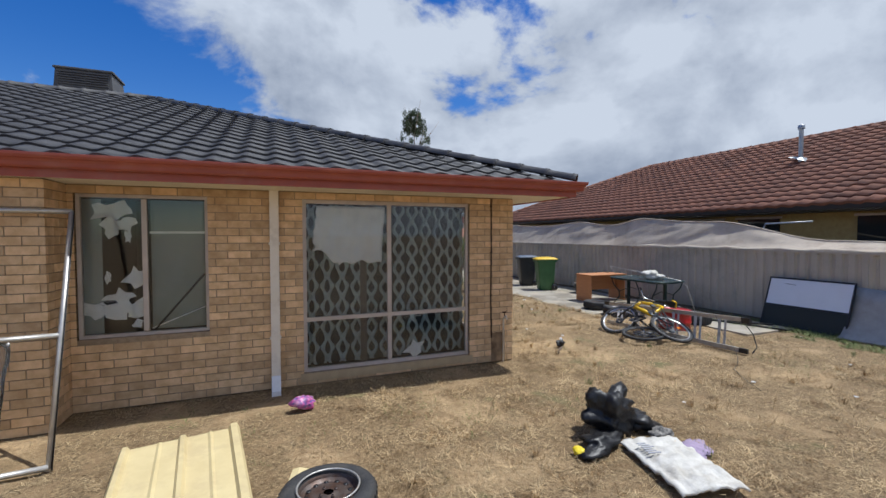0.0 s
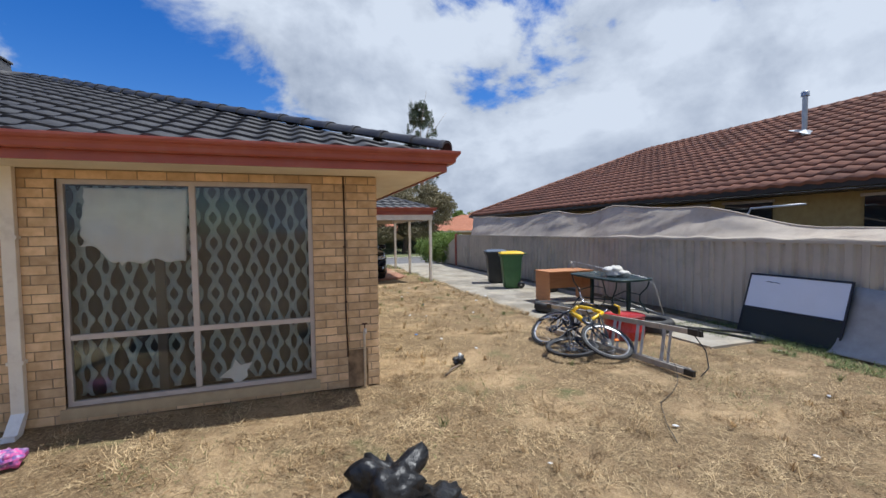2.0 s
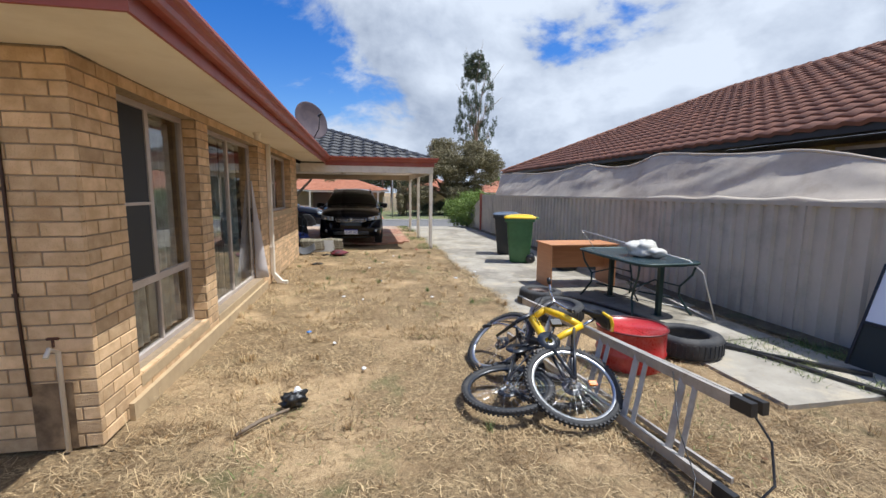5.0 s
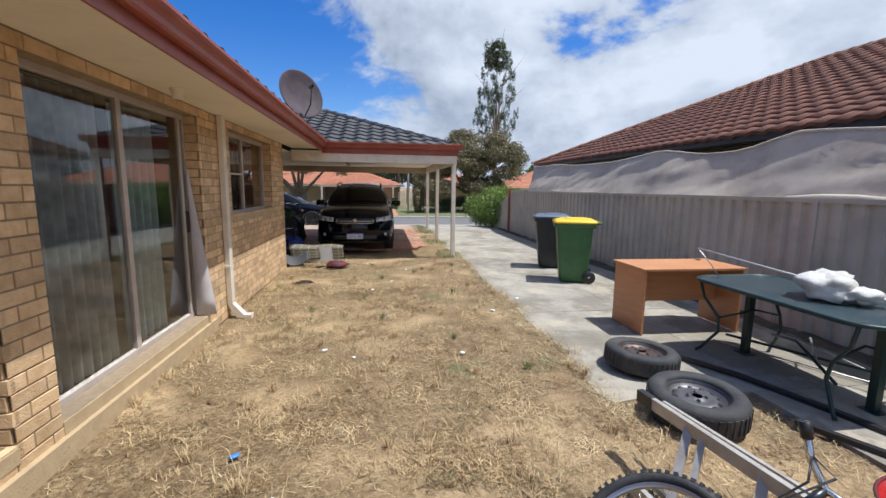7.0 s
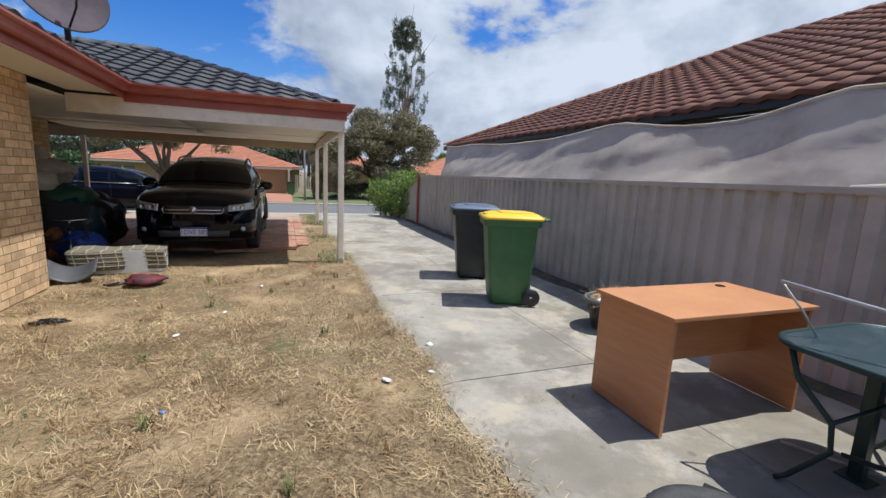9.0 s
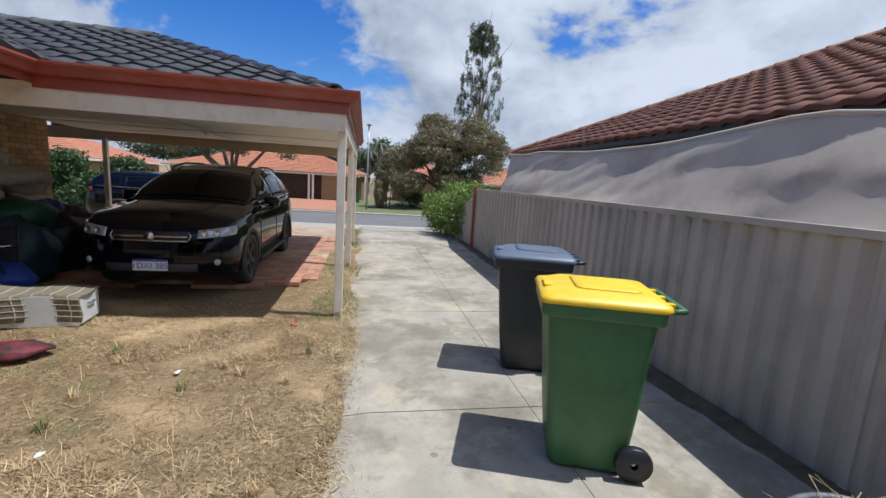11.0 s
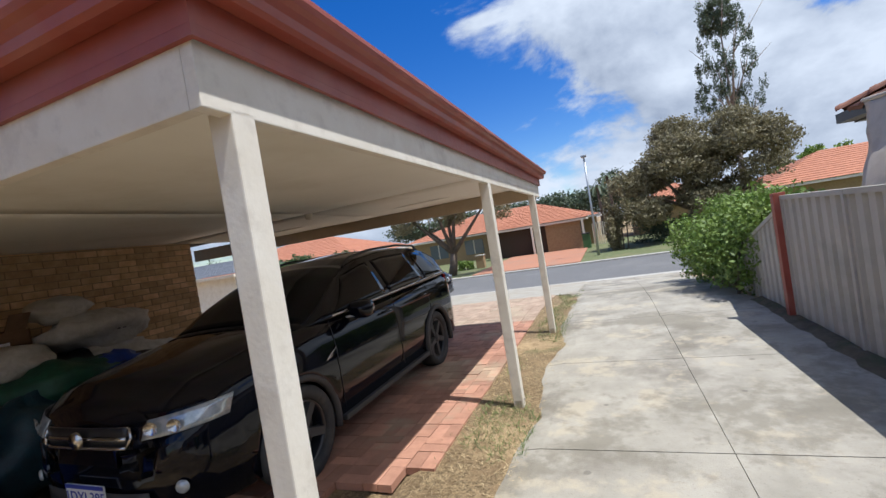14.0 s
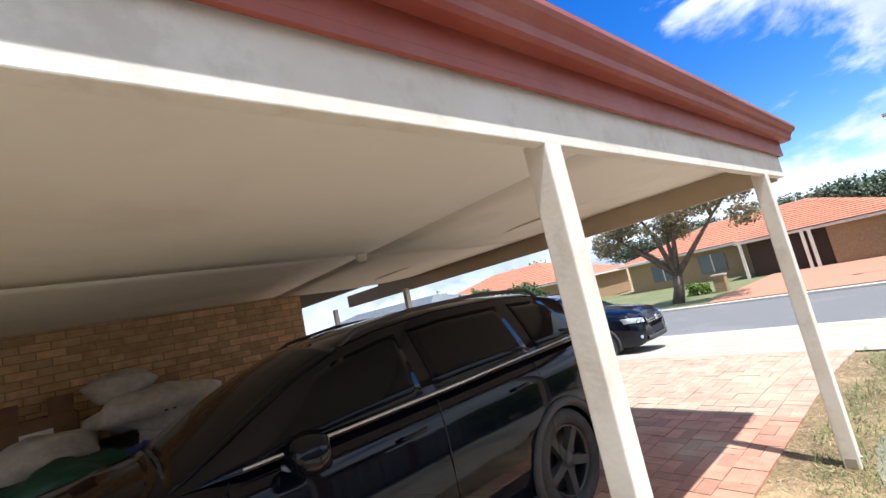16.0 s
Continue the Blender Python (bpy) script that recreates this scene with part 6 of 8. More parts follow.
for k in range(N):
    if k % 2 == 0:
        a = 2 * math.pi * k / N
        bm = bmesh.new(); box(bm, -.012, .012, -.003, .003, -.03, .03, .002); part("slot", bm, BLACK, bk, m=pose(.248 * math.cos(a), .193 * math.sin(a), .19, 0, 0, math.degrees(a) + 90))
STRAW = mat("dry straw", (0.52, 0.39, 0.21), .9, color2=(0.38, 0.27, 0.13), scale=40, spread=.3, island_random=True)
bm = bmesh.new()
rnd = random.Random(5)
for k in range(260):
    a, r = rnd.uniform(0, 6.28), .24 * math.sqrt(rnd.random())
    z = .22 + .14 * (1 - (r / .24) ** 2) * rnd.random()
    p = Vector((r * math.cos(a), r * .75 * math.sin(a), z))
    d = Vector((rnd.uniform(-1, 1), rnd.uniform(-1, 1), rnd.uniform(-.1, .5))).normalized() * rnd.uniform(.06, .2)
    tube(bm, [p, p + d * .5 + Vector((0, 0, .01)), p + d], .0022, 3, caps=False)
part("straw", bm, STRAW, bk, kind="stuff")
part("straw_mound", crumple(.20, .15, .16, 11, amp=.3), STRAW, bk, m=pose(0, 0, .16))
for k, (x, y) in enumerate(((-.12, -.14), (.02, -.17), (-.2, -.06), (.14, -.12))):
    part("rag", crumple(.06, .04, .05, 20 + k, amp=.3), WHITE_PLASTIC, bk, m=pose(x, y, .25))


# ---- cars ----
PAINT = mat("black car paint", (0.003, 0.004, 0.009), .06, coat=.08, spec=.30)
CLAD = mat("grey wheel arch plastic", (0.045, 0.045, 0.046), .6, bump=.1, bump_scale=200)
TINT = mat("tinted car glass", (0.003, 0.004, 0.007), .02, spec=.22)
LAMP = mat("clear headlamp", (.55, .6, .65), .12, metal=.4, color2=(.35, .4, .45), scale=20)
PLATE = mat("white number plate", (.72, .74, .76), .5)
PLATE_BLUE = mat("blue plate print", (.03, .05, .35), .5)


def smooth_step(t):
    t = min(max(t, 0), 1)
    return t * t * (3 - 2 * t)


def table_at(y, pts):
    for (a, va), (b, vb) in zip(pts, pts[1:]):
        if y <= b:
            return va + (vb - va) * min(max((y - a) / (b - a), 0), 1)
    return pts[-1][1]


def car(m, label, L=4.64, W=.915, plate=None, name="car", near=True, scale=1.0):
    """A five-door wagon, nose at y = 0 looking to -y, wheels on z = 0."""
    c = thing(name, label, "car", m)
    fa, ra, wr, wz = .93, .93 + 2.70, .40, .355
    top = [(0, .80), (.06, .90), (.25, .99), (.6, 1.04), (1.05, 1.10), (1.25, 1.12), (4.2, 1.16), (4.45, 1.14), (4.6, 1.02), (L, .95)]
    wid = [(0, .30), (.02, .45), (.06, .62), (.12, .74), (.22, .82), (.40, .88), (.7, .905), (1.2, W), (3.9, W), (4.3, .89), (4.5, .83), (L, .72)]
    bm = bmesh.new()
    half = []
    ys_ = [0, .01, .02, .04, .06, .09, .12, .17, .21] + list(np.arange(.24, L - .14, .04)) + [L - .1, L - .05, L]
    for y in ys_:
        w, zt = table_at(y, wid), table_at(y, top)
        zb = .26 if .3 < y < L - .2 else .26 + .06 * smooth_step(abs(min(y, L - y) - .3) / .3)
        for ax in (fa, ra):
            d = abs(y - ax)
            if d < wr:
                zb = max(zb, wz + math.sqrt(wr * wr - d * d))
        rec = 0.0
        pts = []
        for fx, z in ((.0, zb), (.90, zb), (.975, zb + .02), (1.0, max(.50, zb + .04)), (1.0, max(.70, zb + .06)), (.985, max(zt - .20, zb + .08)), (.95, zt - .08), (.88, zt - .025), (.6, zt + .02), (.3, zt + .035), (0, zt + .04)):
            nose = smooth_step((.5 - y) / .5)
            yy = y + nose * .16 * max((z - .62) / .4, 0) ** 2 + nose * .05 * max((.42 - z) / .2, 0)
            pts.append((w * fx, yy, z))
        half.append(pts)
    rings = [p + [(-x, y, z) for x, y, z in p[-2:0:-1]] for p in half]
    loft(bm, rings, smooth=True)
    part("body", bm, PAINT, c)
    # cabin: one shell; s runs from the belt line over the side to the middle of the roof
    crown = [(1.15, 1.13), (1.35, 1.235), (1.6, 1.37), (1.85, 1.49), (2.1, 1.575), (2.4, 1.635), (2.9, 1.672), (3.5, 1.665), (3.95, 1.63), (4.2, 1.575), (4.38, 1.46), (4.52, 1.30), (4.60, 1.15)]
    foot = [(1.15, .74), (1.5, .835), (2.2, .865), (3.9, .86), (4.3, .83), (4.6, .72)]
    brow = [(1.15, .70), (1.6, .665), (2.1, .635), (2.9, .625), (3.8, .61), (4.2, .59), (4.6, .66)]

    def shell(y, q, out=0.0):
        zt, wb, wt = table_at(y, crown), table_at(y, foot), table_at(y, brow)
        zb = 1.10 + .015 * (y - 1.15)
        zs = max(zb + .005, zt - .075)
        k = min((zt - zb) / .45, 1)
        wt = wb + (wt - wb) * k
        if q < .6:
            t = q / .6
            return (wb + (wt - wb) * t ** 1.25 + out, y, zb + (zs - zb) * t)
        t = (q - .6) / .4 * math.pi / 2
        return (wt * math.cos(t) + out * math.cos(t), y - (out if y < 2.1 else 0) * math.sin(t), zs + (zt - zs) * math.sin(t) + out * math.sin(t))
    cy = sorted({1.15 + 3.45 * i / 46 for i in range(47)} | {p[0] for p in crown})
    qs = [i / 20 for i in range(21)]
    bm = bmesh.new()
    loft(bm, [[shell(y, q) for q in qs] + [(-x, yy, z) for x, yy, z in (shell(y, q) for q in qs[-2::-1])] for y in cy], smooth=True)
    part("roof", bm, PAINT, c)

    def over_top(y0, y1, q0):
        def f(u, v):
            y = y0 + (y1 - y0) * v
            q = 1 - (1 - q0) * abs(2 * u - 1)
            x, yy, z = shell(y, q, .007)
            return (x if u > .5 else -x, yy, z)
        return f
    bm = bmesh.new(); sheet(bm, 24, 14, over_top(1.24, 2.12, .64), thick=.003); part("windscreen", bm, TINT, c)
    bm = bmesh.new(); sheet(bm, 24, 8, over_top(4.22, 4.56, .66), thick=.003); part("rear_window", bm, TINT, c)
    for s in (-1, 1):
        for nm, ya, yb, ta, tb in (("front_window", 1.50, 2.50, .45, 0), ("rear_side_window", 2.60, 3.50, 0, -.05), ("quarter_window", 3.60, 4.26, 0, -.22)):
            def glaze(u, v, ya=ya, yb=yb, ta=ta, tb=tb):
                y = ya + (yb - ya) * u + v * (ta * (1 - u) + tb * u)
                x, yy, z = shell(y, .05 + .50 * v, .006)
                return (s * x, yy, z)
            bm = bmesh.new(); sheet(bm, 14, 6, glaze, thick=.003); part(nm, bm, TINT, c)
        bm = bmesh.new(); tube(bm, [(s * .862, 1.5, 1.128), (s * .865, 2.8, 1.145), (s * .84, 4.25, 1.18)], .009, 6); part("chrome_strip", bm, CHROME, c)
        bm = bmesh.new(); tube(bm, [(s * (shell(y, .68)[0]), y, shell(y, .68)[2] + dz) for y, dz in ((2.15, 0), (2.28, .045), (2.7, .05), (3.4, .05), (3.95, .045), (4.08, 0))], .015, 8); part("roof_rail", bm, CLAD, c)
        # mirror
        mr = bmesh.new()
        loft(mr, [[(x * k, y + .01, .085 + z * k) for x, z in ((-.115, -.05), (-.095, -.078), (.07, -.085), (.12, -.06), (.13, .02), (.10, .07), (-.05, .085), (-.11, .05))] for y, k in ((.075, .80), (.06, .97), (.0, 1.0), (-.045, .9), (-.075, .62), (-.085, .3))], smooth=True)
        mo = part("mirror", mr, PAINT, c, m=pose(s * 1.00, 1.72, 1.045))
        bm = bmesh.new(); tube(bm, [(s * .86, 1.74, 1.09), (s * .95, 1.73, 1.08)], .028, 8); part("mirror_arm", bm, PAINT, c)
        bm = bmesh.new(); sheet(bm, 8, 1, lambda u, v: (s * (.90 + .22 * u), 1.66 + .09 * u * u - .015, 1.075 + .018 * v), thick=.012); part("indicator", bm, LAMP, mo); mo.children[-1].matrix_basis = Matrix.Translation((-s * 1.00, -1.72, -1.045))
        # doors seams, handles, vents
        for y in (1.42, 2.57, 3.50):
            bm = bmesh.new(); tube(bm, [(s * (W + .002), y, .36), (s * (W + .002), y, .8), (s * (W - .02), y + .01, .97), (s * .86, y + .02, 1.1)], .004, 4); part("door_seam", bm, BLACK, c)
        for y in (2.35, 3.28):
            bm = bmesh.new(); tube(bm, [(s * (W - .012), y - .09, .985), (s * (W + .022), y - .06, .99), (s * (W + .022), y + .06, .992), (s * (W - .012), y + .09, .988)], .012, 8); part("door_handle", bm, PAINT, c)
        bm = bmesh.new(); tube(bm, [(s * (W - .012), 1.28, .80), (s * (W + .0), 1.42, .88), (s * (W - .008), 1.44, .84), (s * (W - .01), 1.28, .80)], .007, 6); part("side_vent", bm, CHROME, c)
        bm = bmesh.new(); box(bm, s * .89 - .05, s * .89 + .05, 1.38, 3.2, .25, .30, .015); part("side_step", bm, CLAD, c)
        # arches and wheels
        for ax in (fa, ra):
            bm = bmesh.new()
            tube(bm, [(s * (W - (.03 if ax == fa else .005)), ax + (wr + .01) * math.cos(a), max(wz + (wr + .01) * math.sin(a), .22)) for a in np.linspace(-.3, math.pi + .3, 18)], .034, 6); part("wheel_arch", bm, CLAD, c)
            bm = bmesh.new(); box(bm, s * .90 - (.34 if s > 0 else 0.0), s * .90 + (0 if s > 0 else .34), ax - wr - .02, ax + wr + .02, .30, .76)
            bm.free()
            wh = part("wheel", bmesh_wheel(), RUBBER, c, m=Matrix.Translation((s * .80, ax, wz)) @ Matrix.Rotation(s * math.pi / 2, 4, "Y"))
            bm = bmesh.new(); lathe(bm, [(.25, -.09), (.25, .07), (.235, .085), (.225, .05), (.22, -.05)], 36); part("rim", bm, BLUEBLK, wh)
            for k in range(5):
                bm = bmesh.new()
                a = 2 * math.pi * k / 5
                q = Matrix.Rotation(a, 4, "Z")
                vs = [bm.verts.new(q @ Vector(p)) for p in ((.04, -.035, .07), (.235, -.028, .08), (.235, .028, .08), (.04, .035, .07), (.04, -.035, .03), (.235, -.04, .02), (.235, .04, .02), (.04, .035, .03))]
                for f in ((0, 1, 2, 3), (7, 6, 5, 4), (0, 4, 5, 1), (1, 5, 6, 2), (2, 6, 7, 3), (3, 7, 4, 0)):
                    bm.faces.new([vs[i] for i in f])
                part("spoke", bm, CLAD, wh)
            bm = bmesh.new(); lathe(bm, [(.001, .09), (.05, .085), (.06, .06), (.06, .0)], 16); part("hub_cap", bm, CLAD, wh)
            bm = bmesh.new(); lathe(bm, [(.02, -.02), (.21, -.02)], 24); part("brake_shield", bm, BLACK, wh)
    bm = bmesh.new(); box(bm, -.56, .56, .5, 4.2, .2, .9); part("underbody", bm, BLACK, c)
    # nose
    def front(x, z):
        """How far back the nose lies at that place."""
        y = table_at(abs(x), [(.0, -.004), (.30, .0), (.45, .02), (.62, .06), (.74, .12), (.82, .22), (.88, .40)])
        return y + .16 * max((z - .62) / .4, 0) ** 2 - .010
    bm = bmesh.new(); sheet(bm, 16, 3, lambda u, v: ((-1 + 2 * u) * .40, front((-1 + 2 * u) * .4, .76), .70 + .13 * v), thick=.005); part("grille", bm, BLACK, c)
    for z in (.715, .765, .82):
        bm = bmesh.new(); tube(bm, [(x * .40, front(x * .4, z) - .008, z) for x in np.linspace(-1, 1, 15)], .010 if z != .765 else .013, 6); part("grille_bar", bm, CHROME, c)
    for s in (-1, 1):
        bm = bmesh.new(); tube(bm, [(s * .40, front(.4, .715) - .008, .715), (s * .43, front(.43, .77) - .008, .77), (s * .40, front(.4, .82) - .008, .82)], .010, 6); part("grille_bar", bm, CHROME, c)
    bm = bmesh.new(); lathe(bm, [(.001, .025), (.05, .02), (.055, 0)], 20, axis="y"); part("badge", bm, CHROME, c, m=pose(0, -.025, .768, 0, 0, 180))
    for s in (-1, 1):
        bm = bmesh.new(); sheet(bm, 10, 4, lambda u, v: (s * (.49 + .37 * u), front(.49 + .37 * u, .765 + .13 * v) - .004, .745 + .035 * u + (.10 + .015 * u) * v), thick=.004); hl = part("headlamp", bm, LAMP, c)
        for q in (.2, .55):
            bm = bmesh.new(); lathe(bm, [(.001, 0), (.03, .006), (.042, .02)], 16, axis="y"); part("bulb_housing", bm, CHROME, hl, m=pose(s * (.49 + .37 * q), front(.49 + .37 * q, .81) - .01, .81, 0, 0, 180 + s * 25))
        bm = bmesh.new(); lathe(bm, [(.001, .02), (.03, .018), (.038, .008), (.040, 0)], 18, axis="y"); part("fog_lamp", bm, LAMP, c, m=pose(s * .70, front(.70, .45) - .002, .455, 0, 0, 180 + s * 25))
        bm = bmesh.new(); sheet(bm, 4, 5, lambda u, v: (s * (.70 + .13 * u), 4.52 - .14 * u, .85 + .28 * v), thick=-.02); part("tail_lamp", bm, mat("red lamp", (.35, .02, .02), .2), c)
    bm = bmesh.new(); sheet(bm, 12, 2, lambda u, v: ((-1 + 2 * u) * .50, front((-1 + 2 * u) * .5, .4) - .001, .34 + .10 * v), thick=.004); part("lower_grille", bm, CLAD, c)
    if plate:
        pl = part("number_plate", *(lambda b: (b, PLATE))(bm_box(-.186, .186, -.035, -.025, .36, .494)), c)
        bm = bmesh.new(); box(bm, -.186, .186, -.038, -.0352, .47, .494); part("plate_band", bm, PLATE_BLUE, pl)
        cu = bpy.data.curves.new("plate_text", "FONT"); cu.body = plate; cu.size = .098; cu.align_x = "CENTER"; cu.align_y = "CENTER"; cu.extrude = .001
        ob = new("plate_text", cu); ob.parent = pl; ob.matrix_basis = pose(0, -.037, .415, 90, 0, 0); cu.materials.append(PLATE_BLUE)
    bm = bmesh.new(); tube(bm, [(-.05, 1.28, 1.15), (.35, 1.22, 1.13), (.6, 1.3, 1.13)], .008, 5); part("wiper", bm, BLACK, c)
    return c


def bm_box(*a):
    bm = bmesh.new(); box(bm, *a)
    return bm


def bmesh_wheel():
    bm = bmesh.new()
    lathe(bm, [(.245, -.10), (.30, -.115), (.34, -.11), (.355, -.09), (.357, .07), (.345, .095), (.30, .105), (.252, .09), (.25, -.10)], 40)
    return bm


car(pose(4.53, 15.25, 0), "black five-door wagon parked nose out under the carport", plate="1DXI 385")
car(pose(2.9, 26.05, ground_z(0, 26.6) + .03, 0, 0, 93) , "dark blue car parked across the verge by the street", name="parked_car", L=4.64)

# ---- things stored in the carport ----
pav = tagged(new("paving"), "faded red brick paving dusted with sand under the carport", "paving", kind="structure")
PAV = mat("red clay paver", (0.44, 0.225, 0.145), .9, color2=(0.36, 0.18, 0.115), scale=8, bump=.3, spread=.2, stain=(.44, .32, .21), stain_scale=1.0, stain_amount=.95)
PAVS = mat("sandy worn paver", (0.43, 0.315, 0.225), .95, color2=(0.35, 0.24, 0.165), scale=6, bump=.3, spread=.12, island_random=True, stain=(.42, .33, .225), stain_scale=1.5, stain_amount=.9)
PAVJ = mat("red clay paver joined", (0.44, 0.225, 0.145), .9, color2=(0.36, 0.18, 0.115), scale=8, bump=.3, spread=.2, island_random=True, stain=(.44, .32, .21), stain_scale=1.0, stain_amount=.95)


def lay_paving():
    pm = mesh_of("paver", bm_box(0, .226, 0, .112, -.05, .004), PAV)
    pm2 = mesh_of("paver", bm_box(0, .112, 0, .226, -.05, .004), PAV)
    rest, sandy = bmesh.new(), bmesh.new()
    n = 0
    for i in range(23):
        for j in range(40):
            x, y = 1.45 + i * .232, 15.0 + j * .232
            edge = 6.42 + .12 * noise.noise((0, y * .8, 3)) - (.25 if y < 16.2 else 0)
            if x + .23 > edge or y < 15.9 + .35 * noise.noise((x * 1.3, 0, 1)):
                continue
            z = ground_z(x, y) + .006
            for k in range(2):
                a = (0, .116 * k) if (i + j) % 2 else (.116 * k, 0)
                zz = z + random.uniform(-.003, .003)
                if x > 5.4 and y < 20.9 and n < 300:
                    part("paver", pm if (i + j) % 2 else pm2, PAV, pav, m=pose(x + a[0], y + a[1], zz)); n += 1
                else:
                    w, l = (.226, .112) if (i + j) % 2 else (.112, .226)
                    box(rest if y < 20.9 else sandy, x + a[0], x + a[0] + w, y + a[1], y + a[1] + l, zz - .05, zz + .004)
    part("paver_field", rest, PAVJ, pav, kind="stuff")
    part("worn_paver_field", sandy, PAVS, pav, kind="stuff")


def bundle(name, label, cat, p, size, material, seed, rot=0, amp=.2, **k):
    o = thing(name, label, cat, pose(*p, 0, 0, rot))
    part("cover", crumple(*size, seed, 14, 24, amp), material, o)
    return o


CARD = mat("brown cardboard", (.20, .12, .065), .9, color2=(.15, .09, .05), scale=6, bump=.1)
GREENB = mat("green tarp", (.015, .09, .05), .5, color2=(.01, .06, .035), scale=12, bump=.4)
BLUEB = mat("blue tarp", (.02, .06, .35), .4, color2=(.015, .04, .22), scale=12, bump=.3)
TEAL = mat("dark teal tarp", (.01, .05, .07), .5, color2=(.01, .03, .05), scale=10, bump=.4)
AMBER = mat("brown blanket", (.22, .08, .02), .9, color2=(.12, .05, .02), scale=14, bump=.4)
for i, (lab, p, size, mt, seed, rot) in enumerate((
    ("large white woven sack stacked against the brick wall", (2.05, 16.85, 1.02), (.40, .58, .46), WHITE_SACK, 31, 10),
    ("white woven sack lying under another by the wall", (2.08, 16.85, .72), (.42, .58, .36), WHITE_SACK, 32, -5),
    ("upright slack white sack on the pile", (1.95, 16.50, 1.40), (.30, .30, .30), WHITE_SACK, 33, 20),
    ("pale sack slumped on the stored heap", (2.2, 15.9, .92), (.36, .42, .36), WHITE_SACK, 34, 40),
    ("pale sack at the end of the heap", (1.85, 17.55, .60), (.30, .34, .34), WHITE_SACK, 35, 0))):
    o = bundle("woven_sack", lab, "sack", p, size, mt, seed, rot, .16)
    for k in range(4 if "large" in lab else 0):
        part("print_bar", bm_box(size[0] * .93, size[0] * .96, -.12 + k * .07, -.09 + k * .07, size[2] * .45, size[2] * .62), INK, o)
for lab, p, size, mt, seed, rot in (
    ("dark green tarpaulin bundle in the heap", (2.55, 16.1, .62), (.42, .46, .45), GREENB, 41, 0),
    ("blue plastic bundle in the heap", (2.60, 16.6, .62), (.22, .26, .42), BLUEB, 42, 0),
    ("dark teal tarpaulin over stored things", (2.75, 15.75, .0), (.42, .50, .85), TEAL, 43, 10),
    ("dark blue plastic cover on the ground", (3.12, 15.0, .0), (.26, .30, .50), BLUEB, 44, 10),
    ("black plastic cover heaped beside the car", (2.55, 16.9, .0), (.55, .60, .95), BLKBAG, 45, 10),
    ("black plastic bundle by the wall", (2.2, 17.3, .0), (.50, .60, .80), BLKBAG, 46, 50),
    ("brown blanket hanging from the heap", (2.85, 15.0, .0), (.14, .18, .50), AMBER, 47, 0),
    ("low heap base of dark covered goods", (2.05, 16.3, .0), (.64, 1.2, 1.12), BLKBAG, 48, 0)):
    bundle("covered_heap", lab, "tarpaulin", p, size, mt, seed, rot, .2)
bx = thing("cardboard_box", "open brown cardboard box with printed flaps on the heap", "box", pose(1.85, 15.85, 1.02, 0, 0, 5))
for nm, a in (("wall", (-.3, .3, -.3, -.295, 0, .4)), ("wall", (-.3, .3, .295, .3, 0, .4)), ("wall", (-.3, -.295, -.29, .29, 0, .4)), ("wall", (.295, .3, -.29, .29, 0, .4)), ("base", (-.29, .29, -.29, .29, 0, .006))):
    part(nm, bm_box(*a), CARD, bx)
for y in (-.18, .18):
    bm = bmesh.new(); box(bm, -.005, .0, -.09, .09, 0, .2); part("flap", bm, CARD, bx, m=pose(.3, y, .40, 0, 35, 0))
part("white_label", bm_box(.301, .304, -.1, .12, .14, .3), PLATE, bx)

# child's bicycle in the heap
PINKB = mat("pale pink paint", (.55, .40, .45), .4)
kb = thing("child_bicycle", "small pale pink bicycle half hidden by the heap", "bicycle", pose(3.05, 14.95, 0, 0, 0, 20))
for y in (-.3, .3):
    bm = bmesh.new(); tube(bm, [(0, y + .19 * math.cos(a), .2 + .19 * math.sin(a)) for a in np.linspace(0, 6.283, 33)[:-1]], .014, 6, closed=True); w = part("wheel", bm, RUBBER, kb)
    bm = bmesh.new(); tube(bm, [(0, y + .168 * math.cos(a), .2 + .168 * math.sin(a)) for a in np.linspace(0, 6.283, 33)[:-1]], .008, 6, closed=True); part("rim", bm, PLATE, w)
    bm = bmesh.new()
    for k in range(12):
        a = k * math.pi / 6
        tube(bm, [(0, y, .2), (0, y + .165 * math.cos(a), .2 + .165 * math.sin(a))], .0015, 3, caps=False)
    part("spokes", bm, CHROME, w)
bm = bmesh.new(); tube(bm, [(0, -.3, .2), (0, -.05, .24), (0, .2, .45), (0, .3, .2)], .014, 8); tube(bm, [(0, -.05, .24), (0, -.12, .5)], .012, 8); tube(bm, [(0, .2, .45), (0, .18, .6)], .012, 8); part("frame", bm, PINKB, kb)
bm = bmesh.new(); tube(bm, [(-.2, .14, .62), (0, .18, .6), (.2, .14, .62)], .011, 8); part("handlebar", bm, CHROME, kb)
part("saddle", crumple(.05, .1, .05, 3, 8, 12, .05), BLACK, kb, m=pose(0, -.13, .49))

